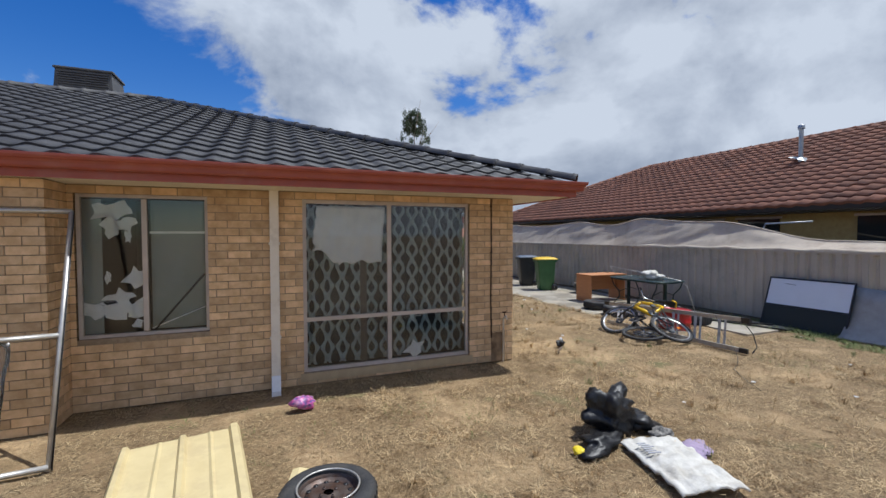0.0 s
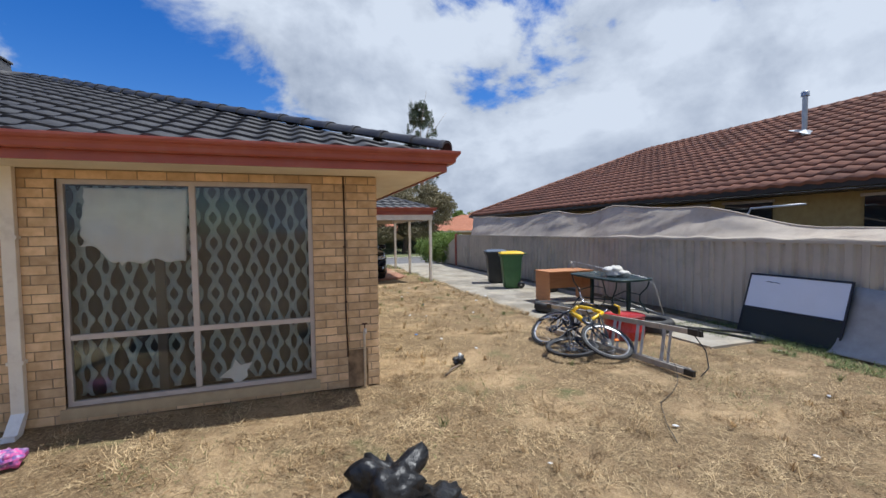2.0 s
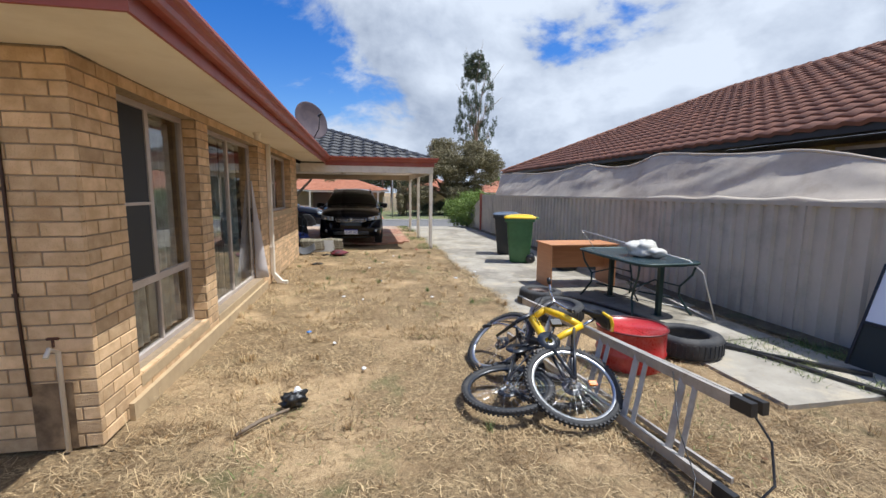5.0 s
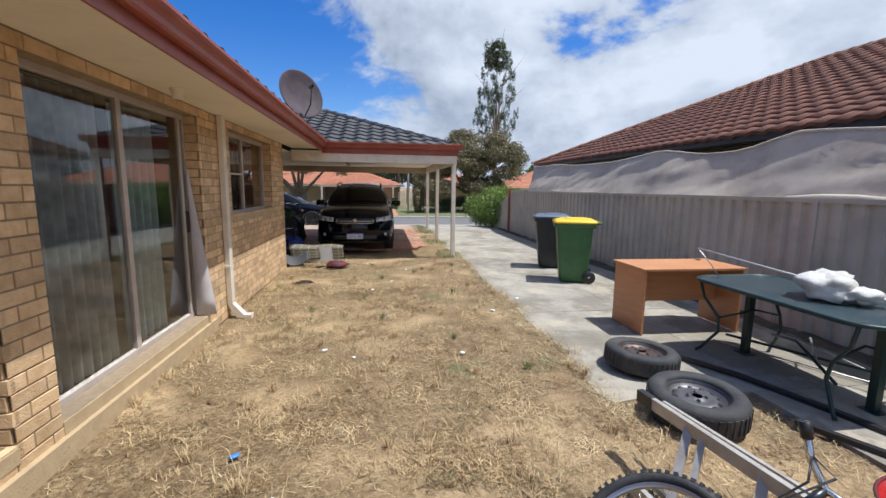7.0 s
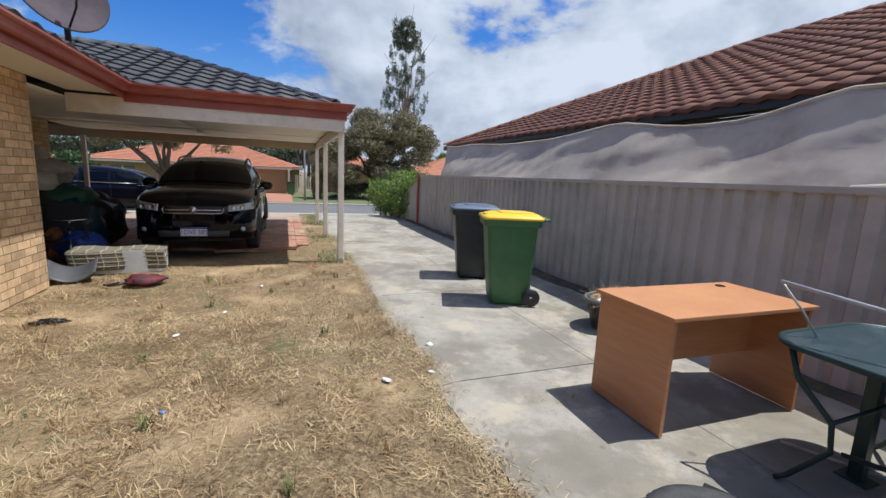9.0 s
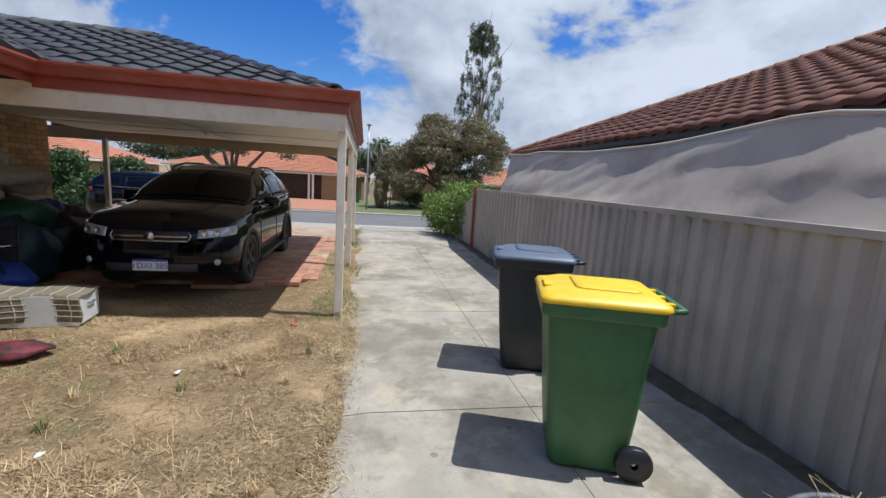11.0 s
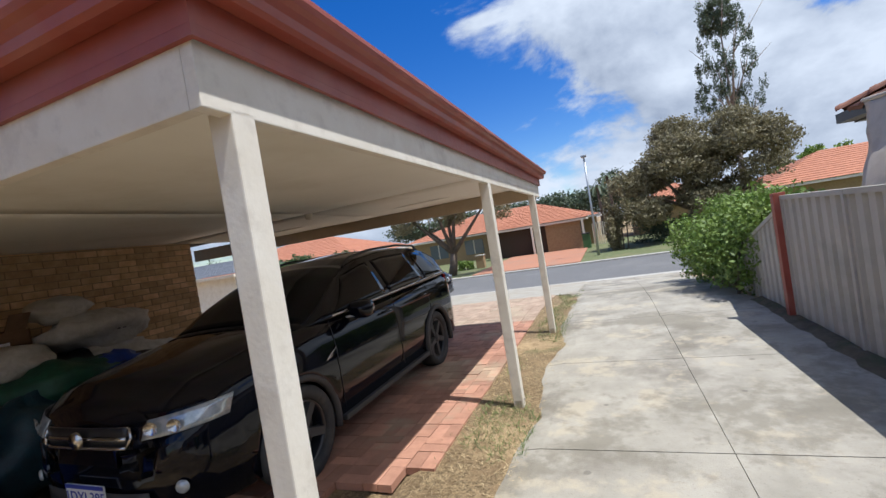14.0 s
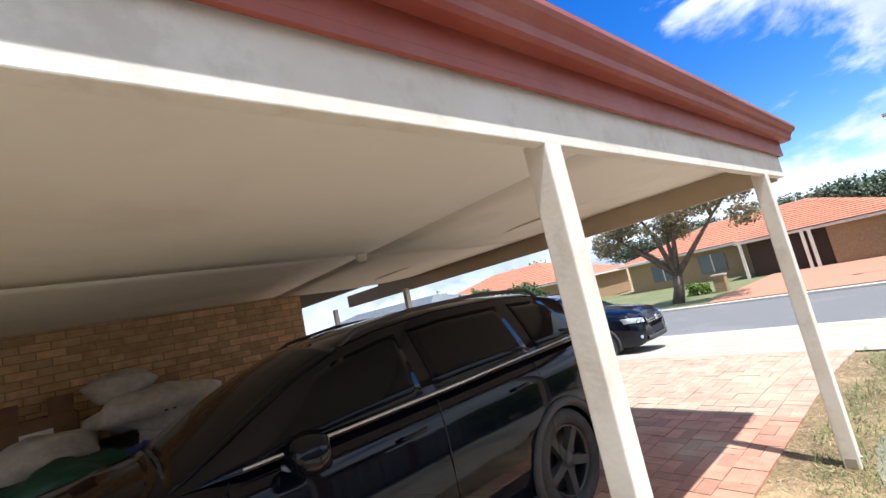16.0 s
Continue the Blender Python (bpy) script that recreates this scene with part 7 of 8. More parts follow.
# plastic drawer box with a tartan mat over it
mb = thing("storage_box", "white plastic drawer lying on its side under a woven mat", "storage box", pose(3.78, 14.42, 0, 0, 0, 6))
part("tray", bm_box(-.50, .50, -.18, .18, 0, .30), plastic_mat("white box plastic", (.62, .63, .62)), mb)
bm = bmesh.new(); box(bm, .50, .525, -.18, .18, .02, .29, .01); part("drawer_front", bm, plastic_mat("white box plastic", (.62, .63, .62)), mb)
bm = bmesh.new(); tube(bm, [(.53, -.06, .2), (.545, -.06, .2), (.545, .06, .2), (.53, .06, .2)], .008, 6); part("handle", bm, GREYD, mb)
wm = thing("woven_mat", "faded brown tartan mat draped over the plastic drawer", "mat", pose(3.78, 14.42, 0, 0, 0, 6))
TART = mat("faded tartan", (.22, .19, .13), .95, color2=(.15, .13, .09), scale=25, bump=.5, bump_scale=200)
TART2 = mat("pale tartan line", (.38, .35, .27), .95, bump=.4, bump_scale=200)
drape = lambda u, v: (-.52 + 1.06 * u + .012 * math.sin(v * 12), -.20 - .03 * math.sin(u * 7) if v < .45 else -.20 + .42 * (v - .45) / .55, (.05 + .26 * v / .45) if v < .45 else .315 + .01 * math.sin(u * 11))
bm = bmesh.new(); sheet(bm, 30, 16, drape, thick=.008); part("cloth", bm, TART, wm)
for k in range(7):
    u0 = .06 + .14 * k
    bm = bmesh.new(); sheet(bm, 1, 16, lambda u, v: Vector(drape(u0 + .015 * u, v)) + Vector((0, -.003, .003)), thick=.002); part("stripe", bm, TART2, wm)
for k in range(4):
    v0 = .08 + .1 * k
    bm = bmesh.new(); sheet(bm, 30, 1, lambda u, v: Vector(drape(u, v0 + .02 * v)) + Vector((0, -.004, .002)), thick=.002); part("stripe", bm, TART2, wm)
# black folding chair behind the mat, bucket and dustpan
fc = thing("folding_chair", "black folding camp chair standing behind the mat", "chair", pose(3.0, 14.9, 0, 0, 0, 10))
FAB = mat("black canvas", (.015, .016, .02), .8, bump=.3, bump_scale=150)
bm = bmesh.new(); sheet(bm, 8, 6, lambda u, v: (-.25 + .5 * u, .18 + .08 * v, .42 + .42 * v - .02 * math.sin(math.pi * u)), thick=.006); part("backrest", bm, FAB, fc)
bm = bmesh.new(); sheet(bm, 8, 6, lambda u, v: (-.25 + .5 * u, -.22 + .42 * v, .42 - .05 * math.sin(math.pi * u)), thick=.006); part("seat", bm, FAB, fc)
for a, b in (((-.27, -.25, 0), (-.27, .22, .44)), ((.27, -.25, 0), (.27, .22, .44)), ((-.27, .25, 0), (-.27, -.22, .60)), ((.27, .25, 0), (.27, -.22, .60)), ((-.27, .2, .4), (-.27, .28, .86)), ((.27, .2, .4), (.27, .28, .86))):
    bm = bmesh.new(); tube(bm, [a, b], .010, 6); part("leg", bm, BLACK, fc)
for x in (-.27, .27):
    bm = bmesh.new(); box(bm, x - .025, x + .025, -.25, .22, .60, .62, .005); part("armrest", bm, BLACK, fc)
bin3 = thing("dark_tray", "dark curved plastic tray tipped on the ground", "tray", pose(3.42, 13.95, .02, 12, 0, 12))
bm = bmesh.new(); sheet(bm, 12, 8, lambda u, v: (-.24 + .48 * u, -.16 + .34 * v, .02 + .12 * (2 * u - 1) ** 2 + .06 * v), thick=.01); part("shell", bm, GREYD, bin3)
bpk = thing("backpack", "black and dark red backpack lying on the straw", "backpack", pose(4.28, 13.55, 0, 0, 0, 15))
part("pack", crumple(.22, .14, .13, 51, amp=.22), mat("black nylon", (.02, .015, .018), .7, color2=(.16, .015, .025), scale=9, bump=.3), bpk)
bm = bmesh.new(); tube(bm, [(-.2, -.05, .05), (-.34, -.02, .03), (-.4, .06, .02), (-.25, .06, .04)], .012, 6); part("strap", bm, BLACK, bpk)
tuftd = thing("dark_scrap", "dark scrap of bark on the straw", "debris", pose(3.9, 12.2, 0)); part("scrap", crumple(.12, .05, .05, 8, amp=.5), BLKBAG, tuftd)


# ---- street side: hedge, trees, houses, lamp ----
def leaf_mat(name, c, c2):
    return mat(name, c, .6, color2=c2, scale=2.5, spread=.35, island_random=True, translucent=.25)


def leaves(name, parent, clumps, n, size, material, seed, shell=.55, aspect=.5, droop=0.0):
    """Small folded leaves gathered in clumps of (centre, radii)."""
    rng = np.random.default_rng(seed)
    vol = np.array([c[1][0] * c[1][1] * c[1][2] for c in clumps]) ** .7
    counts = np.maximum((n * vol / vol.sum()).astype(int), 1)
    P = []
    for (c, r), k in zip(clumps, counts):
        d = rng.normal(size=(k, 3)); d /= np.linalg.norm(d, axis=1)[:, None]
        rad = shell + (1 - shell) * rng.random(k) ** .6
        lump = 1 + .22 * np.sin(d[:, 0] * 7 + c[0]) * np.sin(d[:, 1] * 6 + c[1]) + .15 * np.sin(d[:, 2] * 11 + c[2])
        P.append(np.array(c) + d * rad[:, None] * lump[:, None] * np.array(r))
    P = np.concatenate(P)
    k = len(P)
    a = rng.normal(size=(k, 3)); a[:, 2] -= droop; a /= np.linalg.norm(a, axis=1)[:, None]
    b = np.cross(a, rng.normal(size=(k, 3))); b /= np.linalg.norm(b, axis=1)[:, None]
    s = size * rng.uniform(.6, 1.4, k)[:, None]
    V = np.empty((k, 4, 3))
    V[:, 0] = P - a * s; V[:, 1] = P + b * s * aspect; V[:, 2] = P + a * s; V[:, 3] = P - b * s * aspect
    me = bpy.data.meshes.new(name)
    me.from_pydata(V.reshape(-1, 3).tolist(), [], np.arange(k * 4).reshape(k, 4).tolist())
    me.materials.append(material)
    return part(name, me, material, parent, kind="")


BARK = mat("grey brown bark", (.16, .12, .09), .95, color2=(.09, .07, .05), scale=6, bump=.8, bump_scale=20)
PALEBARK = mat("pale gum bark", (.42, .36, .30), .8, color2=(.28, .23, .19), scale=3, bump=.3)


def limbs(parent, base, tips, r0, material, fork):
    bm = bmesh.new()
    tube(bm, [base, Vector(base).lerp(Vector(fork), .5) + Vector((.05, 0, 0)), fork], [r0, r0 * .85, r0 * .75], 10)
    part("trunk", bm, material, parent)
    bm = bmesh.new()
    rnd = random.Random(int(base[0] * 10))
    for t in tips:
        f, t = Vector(fork), Vector(t)
        mid = f.lerp(t, .5) + Vector((rnd.uniform(-.2, .2), rnd.uniform(-.2, .2), rnd.uniform(0, .25)))
        tube(bm, [f, mid, t], [r0 * .55, r0 * .33, r0 * .1], 7)
        for k in range(3):
            e = t + Vector((rnd.uniform(-1, 1), rnd.uniform(-1, 1), rnd.uniform(-.2, .8))) * (t - f).length * .3
            tube(bm, [mid.lerp(t, .5), e], [r0 * .18, r0 * .05], 5)
    part("branch_frame", bm, material, parent)


hedge = thing("hedge", "bright green leafy hedge beside the driveway entrance", "hedge", None)
HED = leaf_mat("hedge leaf", (.13, .21, .035), (.24, .31, .07))
hc = [((9.75 + .30 * math.sin(i * 2.1), 21.6 + i * .42, .60 + .1 * math.sin(i)), (.55, .5, .68)) for i in range(9)] + [((10.1, 21.4 + i * .5, 1.1 + .14 * math.sin(i * 1.7)), (.6, .5, .50)) for i in range(7)]
bm = bmesh.new()
for i in range(7):
    tube(bm, [(9.5 + .1 * (i % 2), 21.7 + i * .5, -.15), (9.6, 21.75 + i * .5, .6), (9.8, 21.7 + i * .5, 1.2)], [.03, .02, .01], 6)
part("stems", bm, BARK, hedge)
leaves("foliage", hedge, hc, 26000, .040, HED, 1, .35)
DARKL = leaf_mat("olive leaf", (.19, .17, .09), (.28, .235, .13))
GUML = leaf_mat("gum leaf", (.085, .12, .075), (.13, .16, .09))
t1 = thing("spreading_tree", "broad olive-brown spreading tree across the street", "tree")
limbs(t1, (12.0, 40.5, -.5), [(10.2, 40, 3.6), (12.5, 39.5, 4.9), (14.8, 40.5, 4.3), (15.8, 41, 3.0), (11.2, 41, 4.8), (10.0, 40.4, 2.2)], .22, BARK, (12.2, 40.5, 1.1))
rnd = random.Random(2)
cl1 = [((12.7 + rnd.uniform(-3.9, 3.9), 40.5 + rnd.uniform(-1.8, 1.8), 3.3 + rnd.uniform(-2.2, 2.6)), (rnd.uniform(.7, 1.2), rnd.uniform(.8, 1.3), rnd.uniform(.5, .85))) for _ in range(62)]
cl1 = [c for c in cl1 if ((c[0][0] - 12.7) / 3.9) ** 2 + ((c[0][2] - 3.1) / 2.75) ** 2 < 1.0 and not (c[0][2] < 1.3 and abs(c[0][0] - 12.2) < 1.6)]
leaves("foliage", t1, cl1, 80000, .075, DARKL, 3, .45)
t2 = thing("gum_tree", "tall slender gum tree with drooping clumps", "tree")
limbs(t2, (21.2, 66, -.5), [(20.2, 66, 12), (22.2, 66, 13), (20.2, 66, 16), (22.4, 66, 18), (23.6, 66, 10), (18.9, 66, 9.5), (23.2, 66, 15), (21.2, 66, 20.6)], .32, PALEBARK, (21.3, 66, 8.5))
rnd = random.Random(7)
cl2 = []
for i in range(170):
    z = 8.4 + 13.0 * rnd.random()
    w = 3.5 - .13 * (z - 8) - 1.5 * max(0, (z - 19.0) / 2.6) ** 1.5 - 1.2 * max(0, (10 - z) / 2)
    cl2.append(((21.3 + rnd.uniform(-w, w), 66 + rnd.uniform(-1, 1), z), (rnd.uniform(.16, .42), .4, rnd.uniform(.4, .95))))
cl2 += [((21.1 + rnd.uniform(-1.5, 1.5), 66, rnd.uniform(18.0, 21.4)), (rnd.uniform(.3, .6), .5, rnd.uniform(.4, .8))) for i in range(34)]
leaves("foliage", t2, cl2, 19000, .125, GUML, 4, .25, .3, 1.2)
t3 = thing("street_tree", "grey multi-stemmed tree with thin brown-green foliage", "tree")
limbs(t3, (-.9, 36.6, -.5), [(-3.2, 36.5, 3.4), (-1.6, 36, 4.4), (.4, 36.6, 4.2), (2.0, 36.4, 3.6), (-.4, 37, 3.8), (-2.4, 37, 2.6)], .26, BARK, (-.6, 36.6, .8))
rnd = random.Random(9)
cl3 = [((-.5 + rnd.uniform(-3.8, 3.6), 36.6 + rnd.uniform(-1.2, 1.2), 3.9 + rnd.uniform(-1.2, 1.3)), (rnd.uniform(.5, .95), .8, rnd.uniform(.35, .7))) for _ in range(24)]
leaves("foliage", t3, cl3, 15000, .075, DARKL, 5, .45)
for nm, lab, x, y, z, r, n, mt, seed in (("shrub", "dark green shrubs under the spreading tree", 12.8, 41.5, .1, (3.8, .9, .95), 12000, GUML, 11), ("shrub", "dark shrub beside the street lamp", 8.3, 39.2, .9, (.75, .8, 1.9), 8000, DARKL, 12),
        ("shrub", "green flowering shrub beyond the carport", -2.3, 26.5, .85, (2.1, .9, 1.35), 16000, leaf_mat("shrub leaf", (.05, .10, .03), (.08, .13, .05)), 13), ("shrub", "low green shrub by the letterbox", -.9, 39.3, -.15, (.55, .5, .4), 1500, HED, 14),
        ("shrub", "distant grey-green trees behind the houses", 4.0, 74, 3.4, (8, 2, 2.3), 9000, GUML, 15), ("shrub", "distant tall green trees behind the roofs", 13.5, 82, 5.2, (6, 2, 3.6), 9000, GUML, 16), ("shrub", "distant green trees behind the roofs", -14, 78, 3.2, (14, 2, 2.5), 12000, GUML, 17), ("shrub", "bright green trees behind the far roof", 24.5, 60, 2.6, (3.4, 2, 2.2), 6000, HED, 18)):
    o = thing(nm, lab, "shrub")
    bm = bmesh.new()
    for k in range(4):
        tube(bm, [(x + (k - 1.5) * r[0] * .3, y, ground_z(0, y) - .1), (x + (k - 1.5) * r[0] * .4, y, z + r[2] * .3)], [.05, .02], 6)
    part("stems", bm, BARK, o)
    rnd = random.Random(seed)
    cc = [((x + rnd.uniform(-.75, .75) * r[0], y + rnd.uniform(-.6, .6) * r[1], z + rnd.uniform(-.5, .6) * r[2]), (r[0] * .33, r[1] * .5, r[2] * .45)) for _ in range(12)]
    leaves("foliage", o, cc, n, .06 if y < 45 else .2, mt, seed, .35)


def palm(x, y, h, seed):
    p = thing("palm_tree", "distant palm with drooping fronds", "palm tree")
    bm = bmesh.new(); tube(bm, [(x, y, -.5), (x + .1, y, h * .5), (x, y, h)], [.2, .16, .14], 8); part("trunk", bm, BARK, p)
    for k in range(12):
        a = k * math.pi / 6 + .2
        bm = bmesh.new()
        sheet(bm, 6, 1, lambda u, v: (x + math.cos(a) * 1.7 * u + (v - .5) * .35 * math.sin(a) * (1 - u * .7), y + math.sin(a) * 1.7 * u - (v - .5) * .35 * math.cos(a) * (1 - u * .7), h + .7 * u - 1.7 * u * u))
        part("frond", bm, GUML, p)


palm(8.4, 60, 5.4, 1); palm(7.3, 63, 4.7, 2)

lamp = thing("street_lamp", "grey steel street lamp on the far verge", "street lamp", pose(7.1, 37.4, -.45))
bm = bmesh.new(); tube(bm, [(0, 0, 0), (0, 0, 2.5), (0, 0, 5.2)], [.07, .055, .04], 10); part("pole", bm, ZINC, lamp)
bm = bmesh.new(); box(bm, -.14, .14, -.30, .10, 5.18, 5.28, .03); part("lantern", bm, ZINC, lamp)


def tiled_house(name, label, x0, x1, y0, y1, zg, ze, pitch, wallm, roofm, rdown=True):
    h = thing(name, label, "house")
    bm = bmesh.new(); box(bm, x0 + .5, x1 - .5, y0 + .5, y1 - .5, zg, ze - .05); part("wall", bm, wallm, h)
    s = min(x1 - x0, y1 - y0) / 2
    zr = ze + s * pitch
    a, b = ((x0 + s, (y0 + y1) / 2), (x1 - s, (y0 + y1) / 2)) if x1 - x0 > y1 - y0 else (((x0 + x1) / 2, y0 + s), ((x0 + x1) / 2, y1 - s))
    bm = bmesh.new()
    rows = 14
    stack = []
    for k in range(rows):
        t0, t1 = k / rows, (k + 1) / rows

        def ring(t, dz):
            cs = [(x0, y0), (x1, y0), (x1, y1), (x0, y1)]
            tg = [a, b, b, a] if x1 - x0 > y1 - y0 else [a, a, b, b]
            return [(p[0] + (q[0] - p[0]) * t, p[1] + (q[1] - p[1]) * t, ze + (zr - ze) * t + dz) for p, q in zip(cs, tg)]
        stack += [ring(t0, .035), ring(t1, 0.0)]
    loft(bm, stack, cap=False)
    part("roof", bm, roofm, h)
    bm = bmesh.new(); box(bm, x0 + .02, x1 - .02, y0 + .02, y1 - .02, ze - .16, ze - .02); part("gutter", bm, CREAM, h)
    return h


TANB = mat("tan far brick", (.34, .24, .13), .9, color2=(.28, .19, .10), scale=9, bump=.3)
oh = tiled_house("far_house", "brick house with an orange tiled roof across the street", -9, 7.4, 47.5, 58, -.5, 1.75, .34, TANB, ROOF_ORANGE)
# solid wall box; the open carport's shade is put into its dark colour
oh2 = tiled_house("far_house", "orange roofed house wing with an open carport painted as dark shade", -0.4, 6.5, 44.5, 52, -.5, 1.68, .42, mat("carport shade colour", (.05, .035, .025), .9), ROOF_ORANGE)
for x in (-.2, 2.6, 2.9, 6.1):
    part("carport_post", bm_box(x, x + .14, 44.5, 44.64, -.5, 1.6), CREAM, oh2)
part("garage_wall", bm_box(3.6, 6.0, 44.8, 44.9, -.5, 1.55), TANB, oh2)
for x0, z0 in ((-3.6, .1), (-6.8, .1)):
    w = part("window", bm_box(x0, x0 + 1.6, 47.94, 48.0, z0, z0 + 1.2), mat("far window", (.12, .14, .15), .1), oh)
    part("frame", bm_box(x0 + .77, x0 + .83, 47.90, 47.95, z0, z0 + 1.2), CREAM, w)
gt = thing("picket_gate", "cream picket side fence beside the far house", "gate", pose(-1.2, 0, 0))
for k in range(12):
    part("picket", bm_box(7.9 + k * .14, 7.97 + k * .14, 46, 46.04, -.5, 1.1 + .1 * math.sin(k * .5)), CREAM, gt)
fb = thing("far_bin", "small dark wheelie bin by the far garage", "wheelie bin", pose(6.3, 44.2, -.42)); part("body", bm_box(-.25, .25, -.3, .3, 0, .95), plastic_mat("green bin plastic", (0.045, 0.135, 0.045)), fb); part("lid", bm_box(-.28, .28, -.34, .32, .95, 1.02), BLACK, fb)
lb = thing("letterbox", "tan brick letterbox on the far lawn", "letterbox", pose(.15, 39.2, -.42)); part("pillar", bm_box(-.25, .25, -.2, .2, 0, .75), TANB, lb); part("cap", bm_box(-.28, .28, -.23, .23, .75, .82), KERB, lb)
GREY_ROOF = mat("pale grey roof", (.27, .28, .30), .6, color2=(.22, .23, .25), scale=4)
for args in (("far_house", "far house with a terracotta roof behind the trees", 17, 30, 46, 56, -.5, 1.6, .4), ("far_house", "far orange-roofed house beyond the shrubs", -30, -12, 44, 56, -.5, 1.7, .36), ("far_house", "red-roofed house behind the spreading tree", 9.5, 17, 50, 60, -.5, 1.7, .42), ("far_house", "cream house with a pale grey roof beyond the carport", -22, -8.5, 28.5, 33.2, -.5, 1.7, .30)):
    grey = args[2] == -22
    tiled_house(*args[:2], *args[2:], CREAM if grey else TANB, GREY_ROOF if grey else ROOF_ORANGE)
for x0, x1, y, z in ((-60, -32, 70, 2), (34, 70, 62, 2)):
    o = thing("shrub", "row of distant grey-green trees", "trees")
    rnd = random.Random(int(x0))
    leaves("foliage", o, [((rnd.uniform(x0, x1), y + rnd.uniform(-3, 3), z + rnd.uniform(-1, 2)), (3, 2, 2)) for _ in range(14)], 6000, .25, GUML, 21, .35)


# ---- straw, tufts and litter ----
def blades(name, label, n, box_, length, width, material, seed, lie=.25, mask=None):
    rng = np.random.default_rng(seed)
    x = rng.uniform(box_[0], box_[1], n); y = rng.uniform(box_[2], box_[3], n)
    keep = np.array([mask(a, b) for a, b in zip(x, y)])
    x, y = x[keep], y[keep]
    z = np.array([yard_bumps(a, b) + ground_z(a, b) for a, b in zip(x, y)])
    k = len(x)
    ang = rng.uniform(0, 2 * np.pi, k)
    L = length * rng.uniform(.5, 1.6, k)
    rise = L * lie * rng.random(k) ** 1.5
    dx, dy = np.cos(ang) * L, np.sin(ang) * L
    bend = rng.normal(0, .18, k) * L
    px, py = -np.sin(ang), np.cos(ang)
    w = width * rng.uniform(.6, 1.3, k)
    P0 = np.stack([x, y, z + .003], 1)
    P1 = np.stack([x + dx * .5 + px * bend, y + dy * .5 + py * bend, z + .006 + rise * .7], 1)
    P2 = np.stack([x + dx, y + dy, z + .004 + rise * rng.uniform(0, 1, k)], 1)
    S = np.stack([px * w, py * w, np.zeros(k)], 1)
    V = np.stack([P0 - S, P0 + S, P1 - S * .8, P1 + S * .8, P2], 1)
    F = []
    idx = np.arange(k) * 5
    me = bpy.data.meshes.new(name)
    quads = np.stack([idx, idx + 1, idx + 3, idx + 2], 1).tolist()
    tris = np.stack([idx + 2, idx + 3, idx + 4], 1).tolist()
    me.from_pydata(V.reshape(-1, 3).tolist(), [], quads + tris)
    me.materials.append(material)
    return tagged(new(name, me), label, "grass", kind="stuff")


def on_lawn(x, y):
    if 6.96 + .22 * noise.noise((0, y * 1.6, 9)) + .08 * random.random() < x < 9.36 and y > 7.85 + .3 * noise.noise((x * 2, 0, 9)) or 8.0 < x < 9.36 and 5.3 < y < 8:
        return False
    if x < WX + .05 and y > WY - .02 or y > 5.13 and x < -1.8 or x > FX - .02:
        return False
    if CPW < x < 6.3 and y > 14.8:
        return False
    d = noise.noise((x * .9, y * .9, 11)) + .5 * noise.noise((x * 2.6, y * 2.6, 5))
    return random.random() < .25 + .9 * smooth_step((d + .30) * 1.6)


DRYS = mat("dry lawn straw", (0.50, 0.38, 0.21), .85, color2=(0.27, 0.19, 0.10), scale=3, spread=.45, island_random=True)
GRN = mat("green grass blade", (0.10, 0.15, 0.035), .7, color2=(0.19, 0.21, 0.07), scale=4, spread=.4, island_random=True)
blades("dry_grass", "dry cut straw lying over the yard", 170000, (-3.5, 9.7, .6, 15.2), .075, .0017, DRYS, 1, .45, on_lawn)
PALES = mat("bleached straw", (0.66, 0.49, 0.27), .85, color2=(0.38, 0.26, 0.13), scale=3, spread=.3, island_random=True)
BROWNS = mat("brown straw", (0.27, 0.165, 0.07), .9, color2=(0.13, 0.08, 0.036), scale=3, spread=.4, island_random=True)


def clumps(x, y):
    return on_lawn(x, y) and noise.noise((x * 2.2, y * 2.2, 40)) + .7 * noise.noise((x * 6, y * 6, 21)) > .12


blades("dry_grass", "pale dry straw on the near lawn", 150000, (.5, 8.2, 1.2, 12.5), .08, .0019, PALES, 5, .6, clumps)
blades("dry_grass", "brown matted straw in clumps", 190000, (.2, 8.6, 1.0, 15.0), .075, .0026, BROWNS, 8, .4, lambda x, y: on_lawn(x, y) and noise.noise((x * 1.7, y * 1.7, 60)) + .8 * noise.noise((x * 5, y * 5, 71)) > .16)
blades("dry_grass", "standing dry grass in clumps", 60000, (.5, 8.2, 1.2, 14.5), .07, .0022, PALES, 9, 1.6, lambda x, y: on_lawn(x, y) and noise.noise((x * 3, y * 3, 90)) + .6 * noise.noise((x * 9, y * 9, 91)) > .26)
blades("dry_grass", "dry straw beside the carport posts", 9000, (6.25, 6.95, 14.6, 24.4), .05, .0022, DRYS, 6, .6, lambda x, y: random.random() < .6)
blades("dry_grass", "straw drifted over the edge of the driveway", 16000, (6.75, 7.2, 7.7, 15.5), .07, .0022, DRYS, 12, .5, lambda x, y: random.random() < 1.1 - abs(x - 6.86 - .12 * noise.noise((0, y * 1.4, 9))) * 5.5)
blades("green_grass", "sparse green grass in the yard", 34000, (-1, 9.65, 3.5, 15), .05, .0022, GRN, 2, 1.0, lambda x, y: on_lawn(x, y) and noise.noise((x * .8, y * .8, 31)) + .4 * noise.noise((x * 3, y * 3, 2)) > .24)
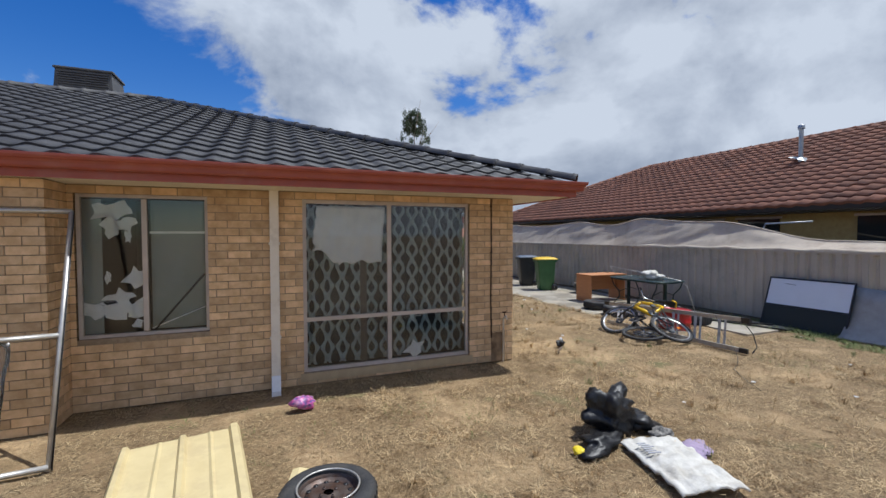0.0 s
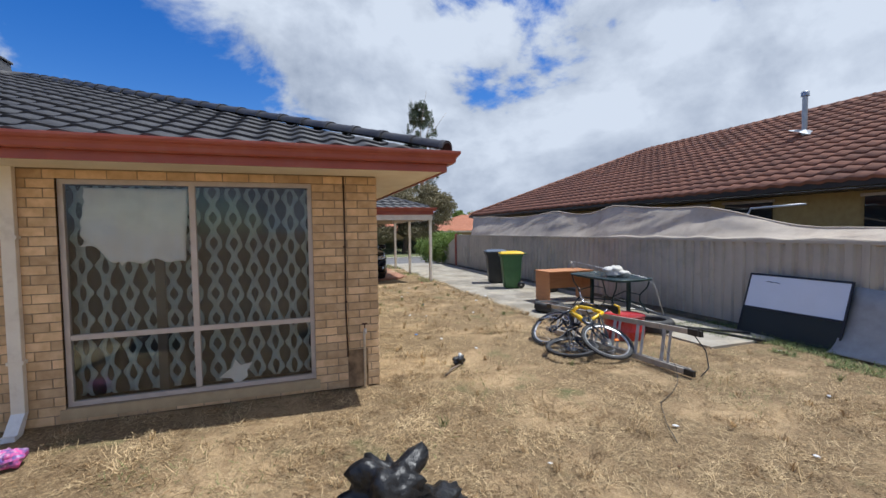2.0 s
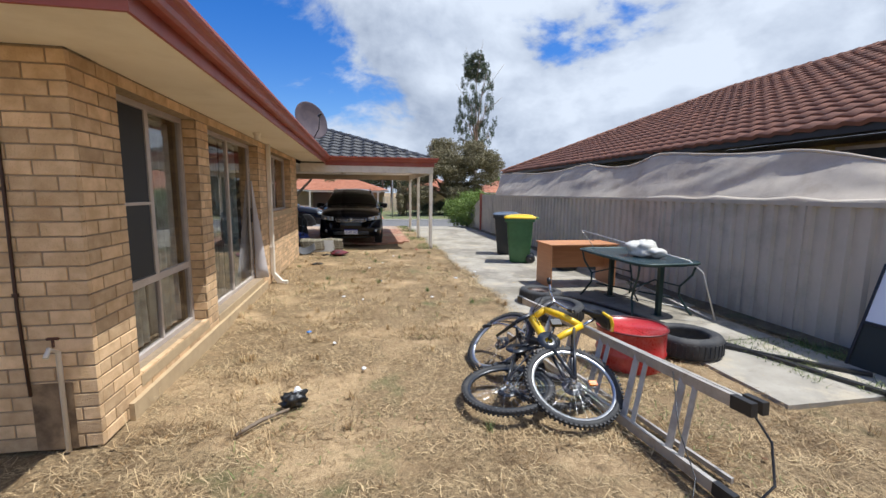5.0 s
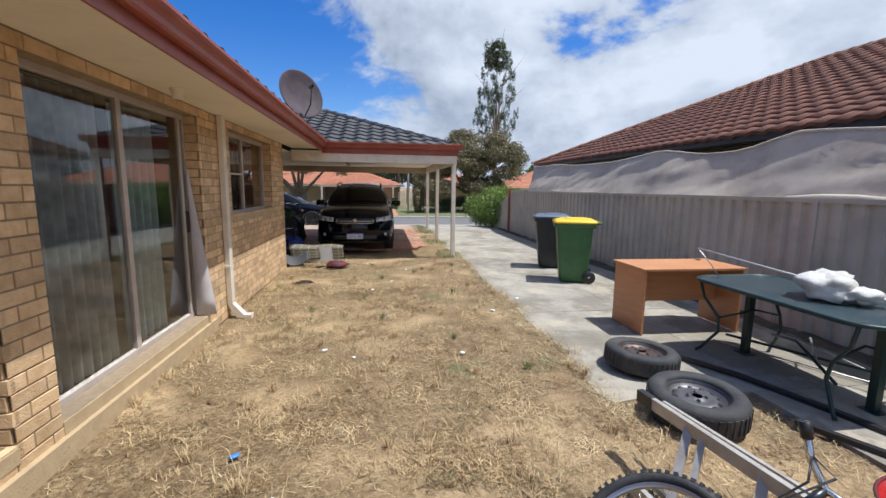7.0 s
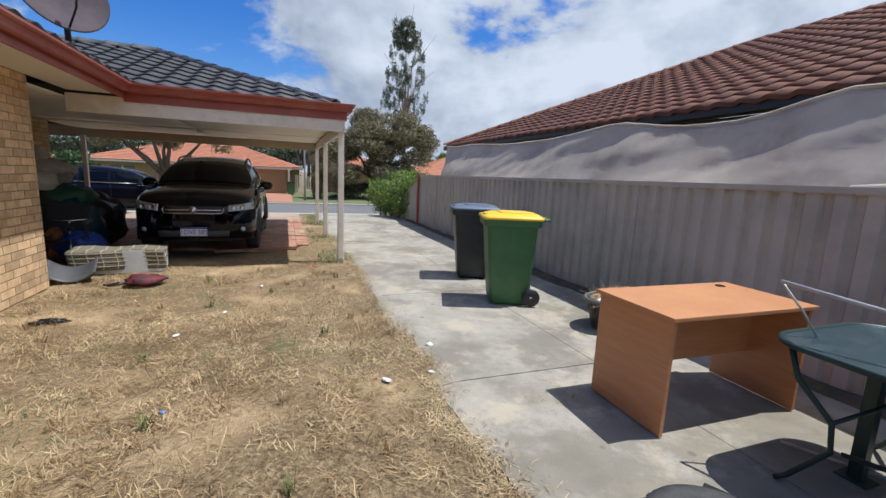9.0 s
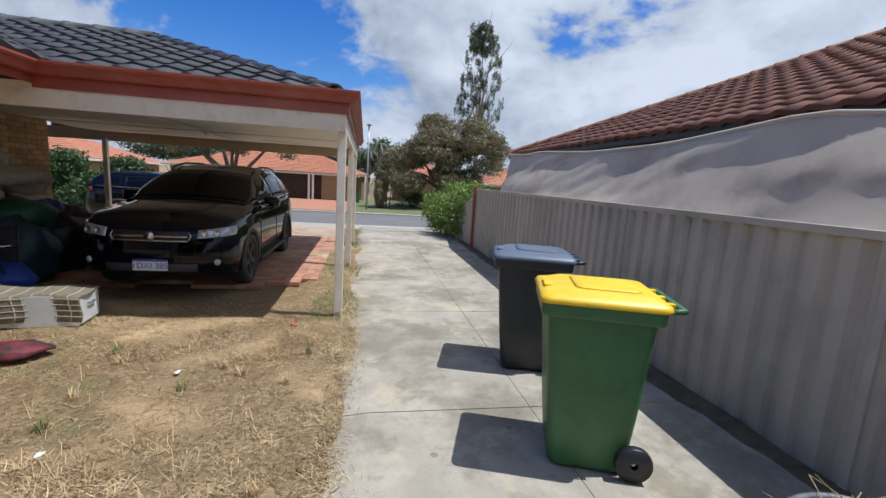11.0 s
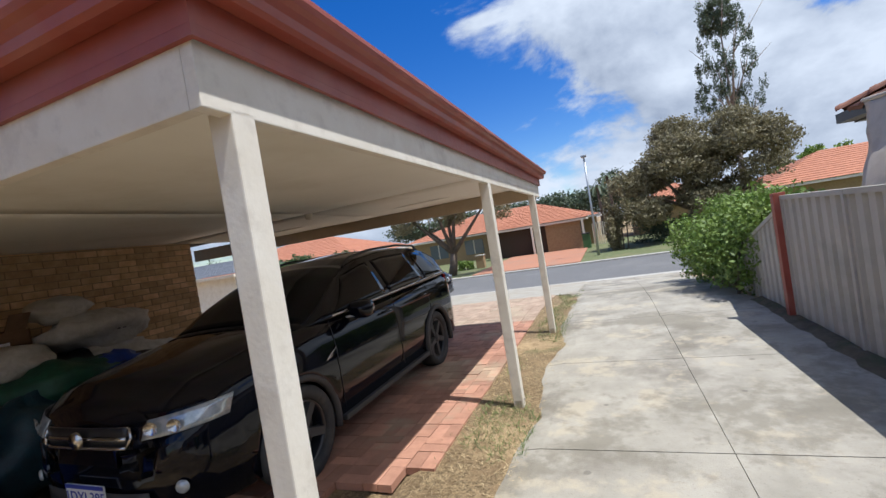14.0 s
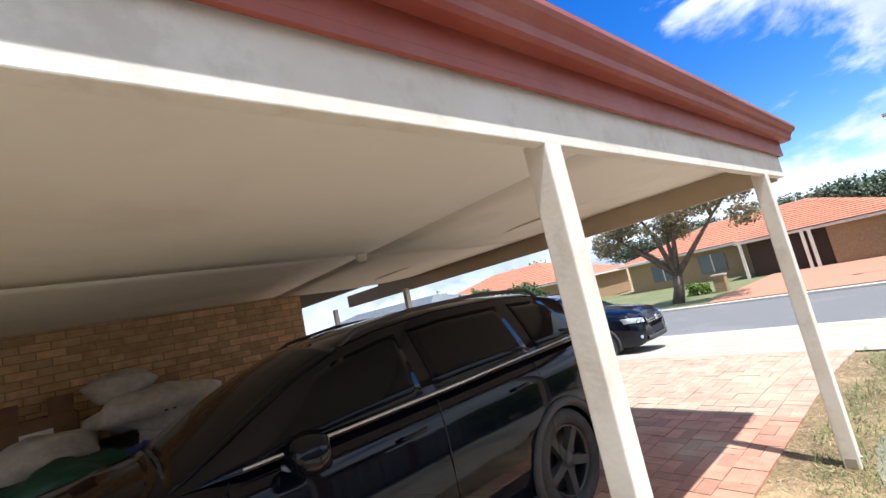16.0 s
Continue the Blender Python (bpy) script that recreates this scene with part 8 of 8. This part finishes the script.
blades("green_grass", "green weeds along the fence foot", 9000, (8.6, 9.66, 3.5, 6.6), .08, .003, GRN, 3, 1.0, lambda x, y: noise.noise((x * 2, y * 2, 8)) > -.1)
blades("green_grass", "green weeds beside the carport posts", 7000, (6.4, 6.95, 14.5, 25.0), .06, .0025, GRN, 4, 1.2, lambda x, y: noise.noise((x * 2, y * .9, 18)) > .05)
for k, (cx, cy, r) in enumerate(((7.55, 9.9, .24), (9.0, 11.9, .12), (9.0, 7.4, .45), (8.6, 6.0, .4))):
    blades("dry_grass", "clump of dry cuttings on the concrete", 1500 if k != 1 else 300, (cx - r, cx + r, cy - r, cy + r), .06, .002, DRYS, 40 + k, .5, lambda x, y: (x - cx) ** 2 + (y - cy) ** 2 < r * r * (.6 + .5 * noise.noise((x * 9, y * 9, 0))))
# upright tufts
rnd = random.Random(17)
for k in range(110):
    x, y = rnd.uniform(3.2, 6.9), rnd.uniform(5.2, 14.2)
    if k > 80:
        x, y = rnd.uniform(1, 8.5), rnd.uniform(2.6, 5.4)
    t = thing("grass_tuft", "short dry grass tuft with some green", "grass tuft", pose(x, y, 0), group="grass tufts")
    bm = bmesh.new()
    for j in range(26):
        a, l = rnd.uniform(0, 6.28), rnd.uniform(.04, .10)
        o = Vector((rnd.uniform(-.03, .03), rnd.uniform(-.03, .03), -.01))
        e = o + Vector((math.cos(a) * l * .6, math.sin(a) * l * .6, l))
        s = Vector((-math.sin(a), math.cos(a), 0)) * .0022
        vs = [bm.verts.new(p) for p in (o - s, o + s, o.lerp(e, .6) + s + Vector((0, 0, .01)), e, o.lerp(e, .6) - s + Vector((0, 0, .01)))]
        bm.faces.new(vs)
    part("tuft_grass", bm, GRN if k % 7 == 0 else PALES, t, kind="stuff")
# litter
LITTER = (WHITE_PLASTIC, WHITE_PLASTIC, mat("dead leaf", (.14, .07, .03), .9), mat("blue scrap", (.05, .2, .55), .5), mat("red scrap", (.5, .04, .04), .5))
rnd = random.Random(23)
spots = [(6.9, 10.4, 0), (6.55, 10.35, 0), (7.05, 10.9, 1), (5.3, 12.2, 0), (5.0, 11.6, 0), (5.2, 10.3, 3), (4.6, 7.2, 0), (4.9, 6.5, 0), (6.3, 14.3, 4), (4.3, 7.6, 3), (5.9, 9.0, 0), (6.1, 2.9, 0), (4.2, 3.5, 0), (7.5, 3.6, 0), (7.3, 4.1, 2), (6.9, 2.8, 2), (7.8, 2.4, 2), (3.9, 8.3, 2), (4.6, 9.2, 0), (5.6, 13.2, 0), (7.9, 3.2, 0)]
spots += [(rnd.uniform(3.6, 9), rnd.uniform(3, 14), rnd.choice((0, 2, 2, 2))) for _ in range(22)] + [(rnd.uniform(7.1, 9.2), rnd.uniform(9, 22), 2) for _ in range(14)]
for k, (x, y, c) in enumerate(spots):
    o = thing("litter_scrap" if c != 2 else "dead_leaf", ("small crumpled scrap of %s plastic on the ground" % ("white", "white", "", "blue", "red")[c]) if c != 2 else "small curled brown dead leaf on the ground", "litter", pose(x, y, .004, 0, 0, rnd.uniform(0, 360)), group="litter")
    sz = rnd.uniform(.011, .026) * (.55 if c == 2 else 1)
    part("scrap" if c != 2 else "blade", crumple(sz * 1.5, sz, sz * (.8 if c != 2 else .3), k + 60, 6, 9, .35), LITTER[c], o)


# ---- bricks last ----
lay_bricks()
lay_paving()
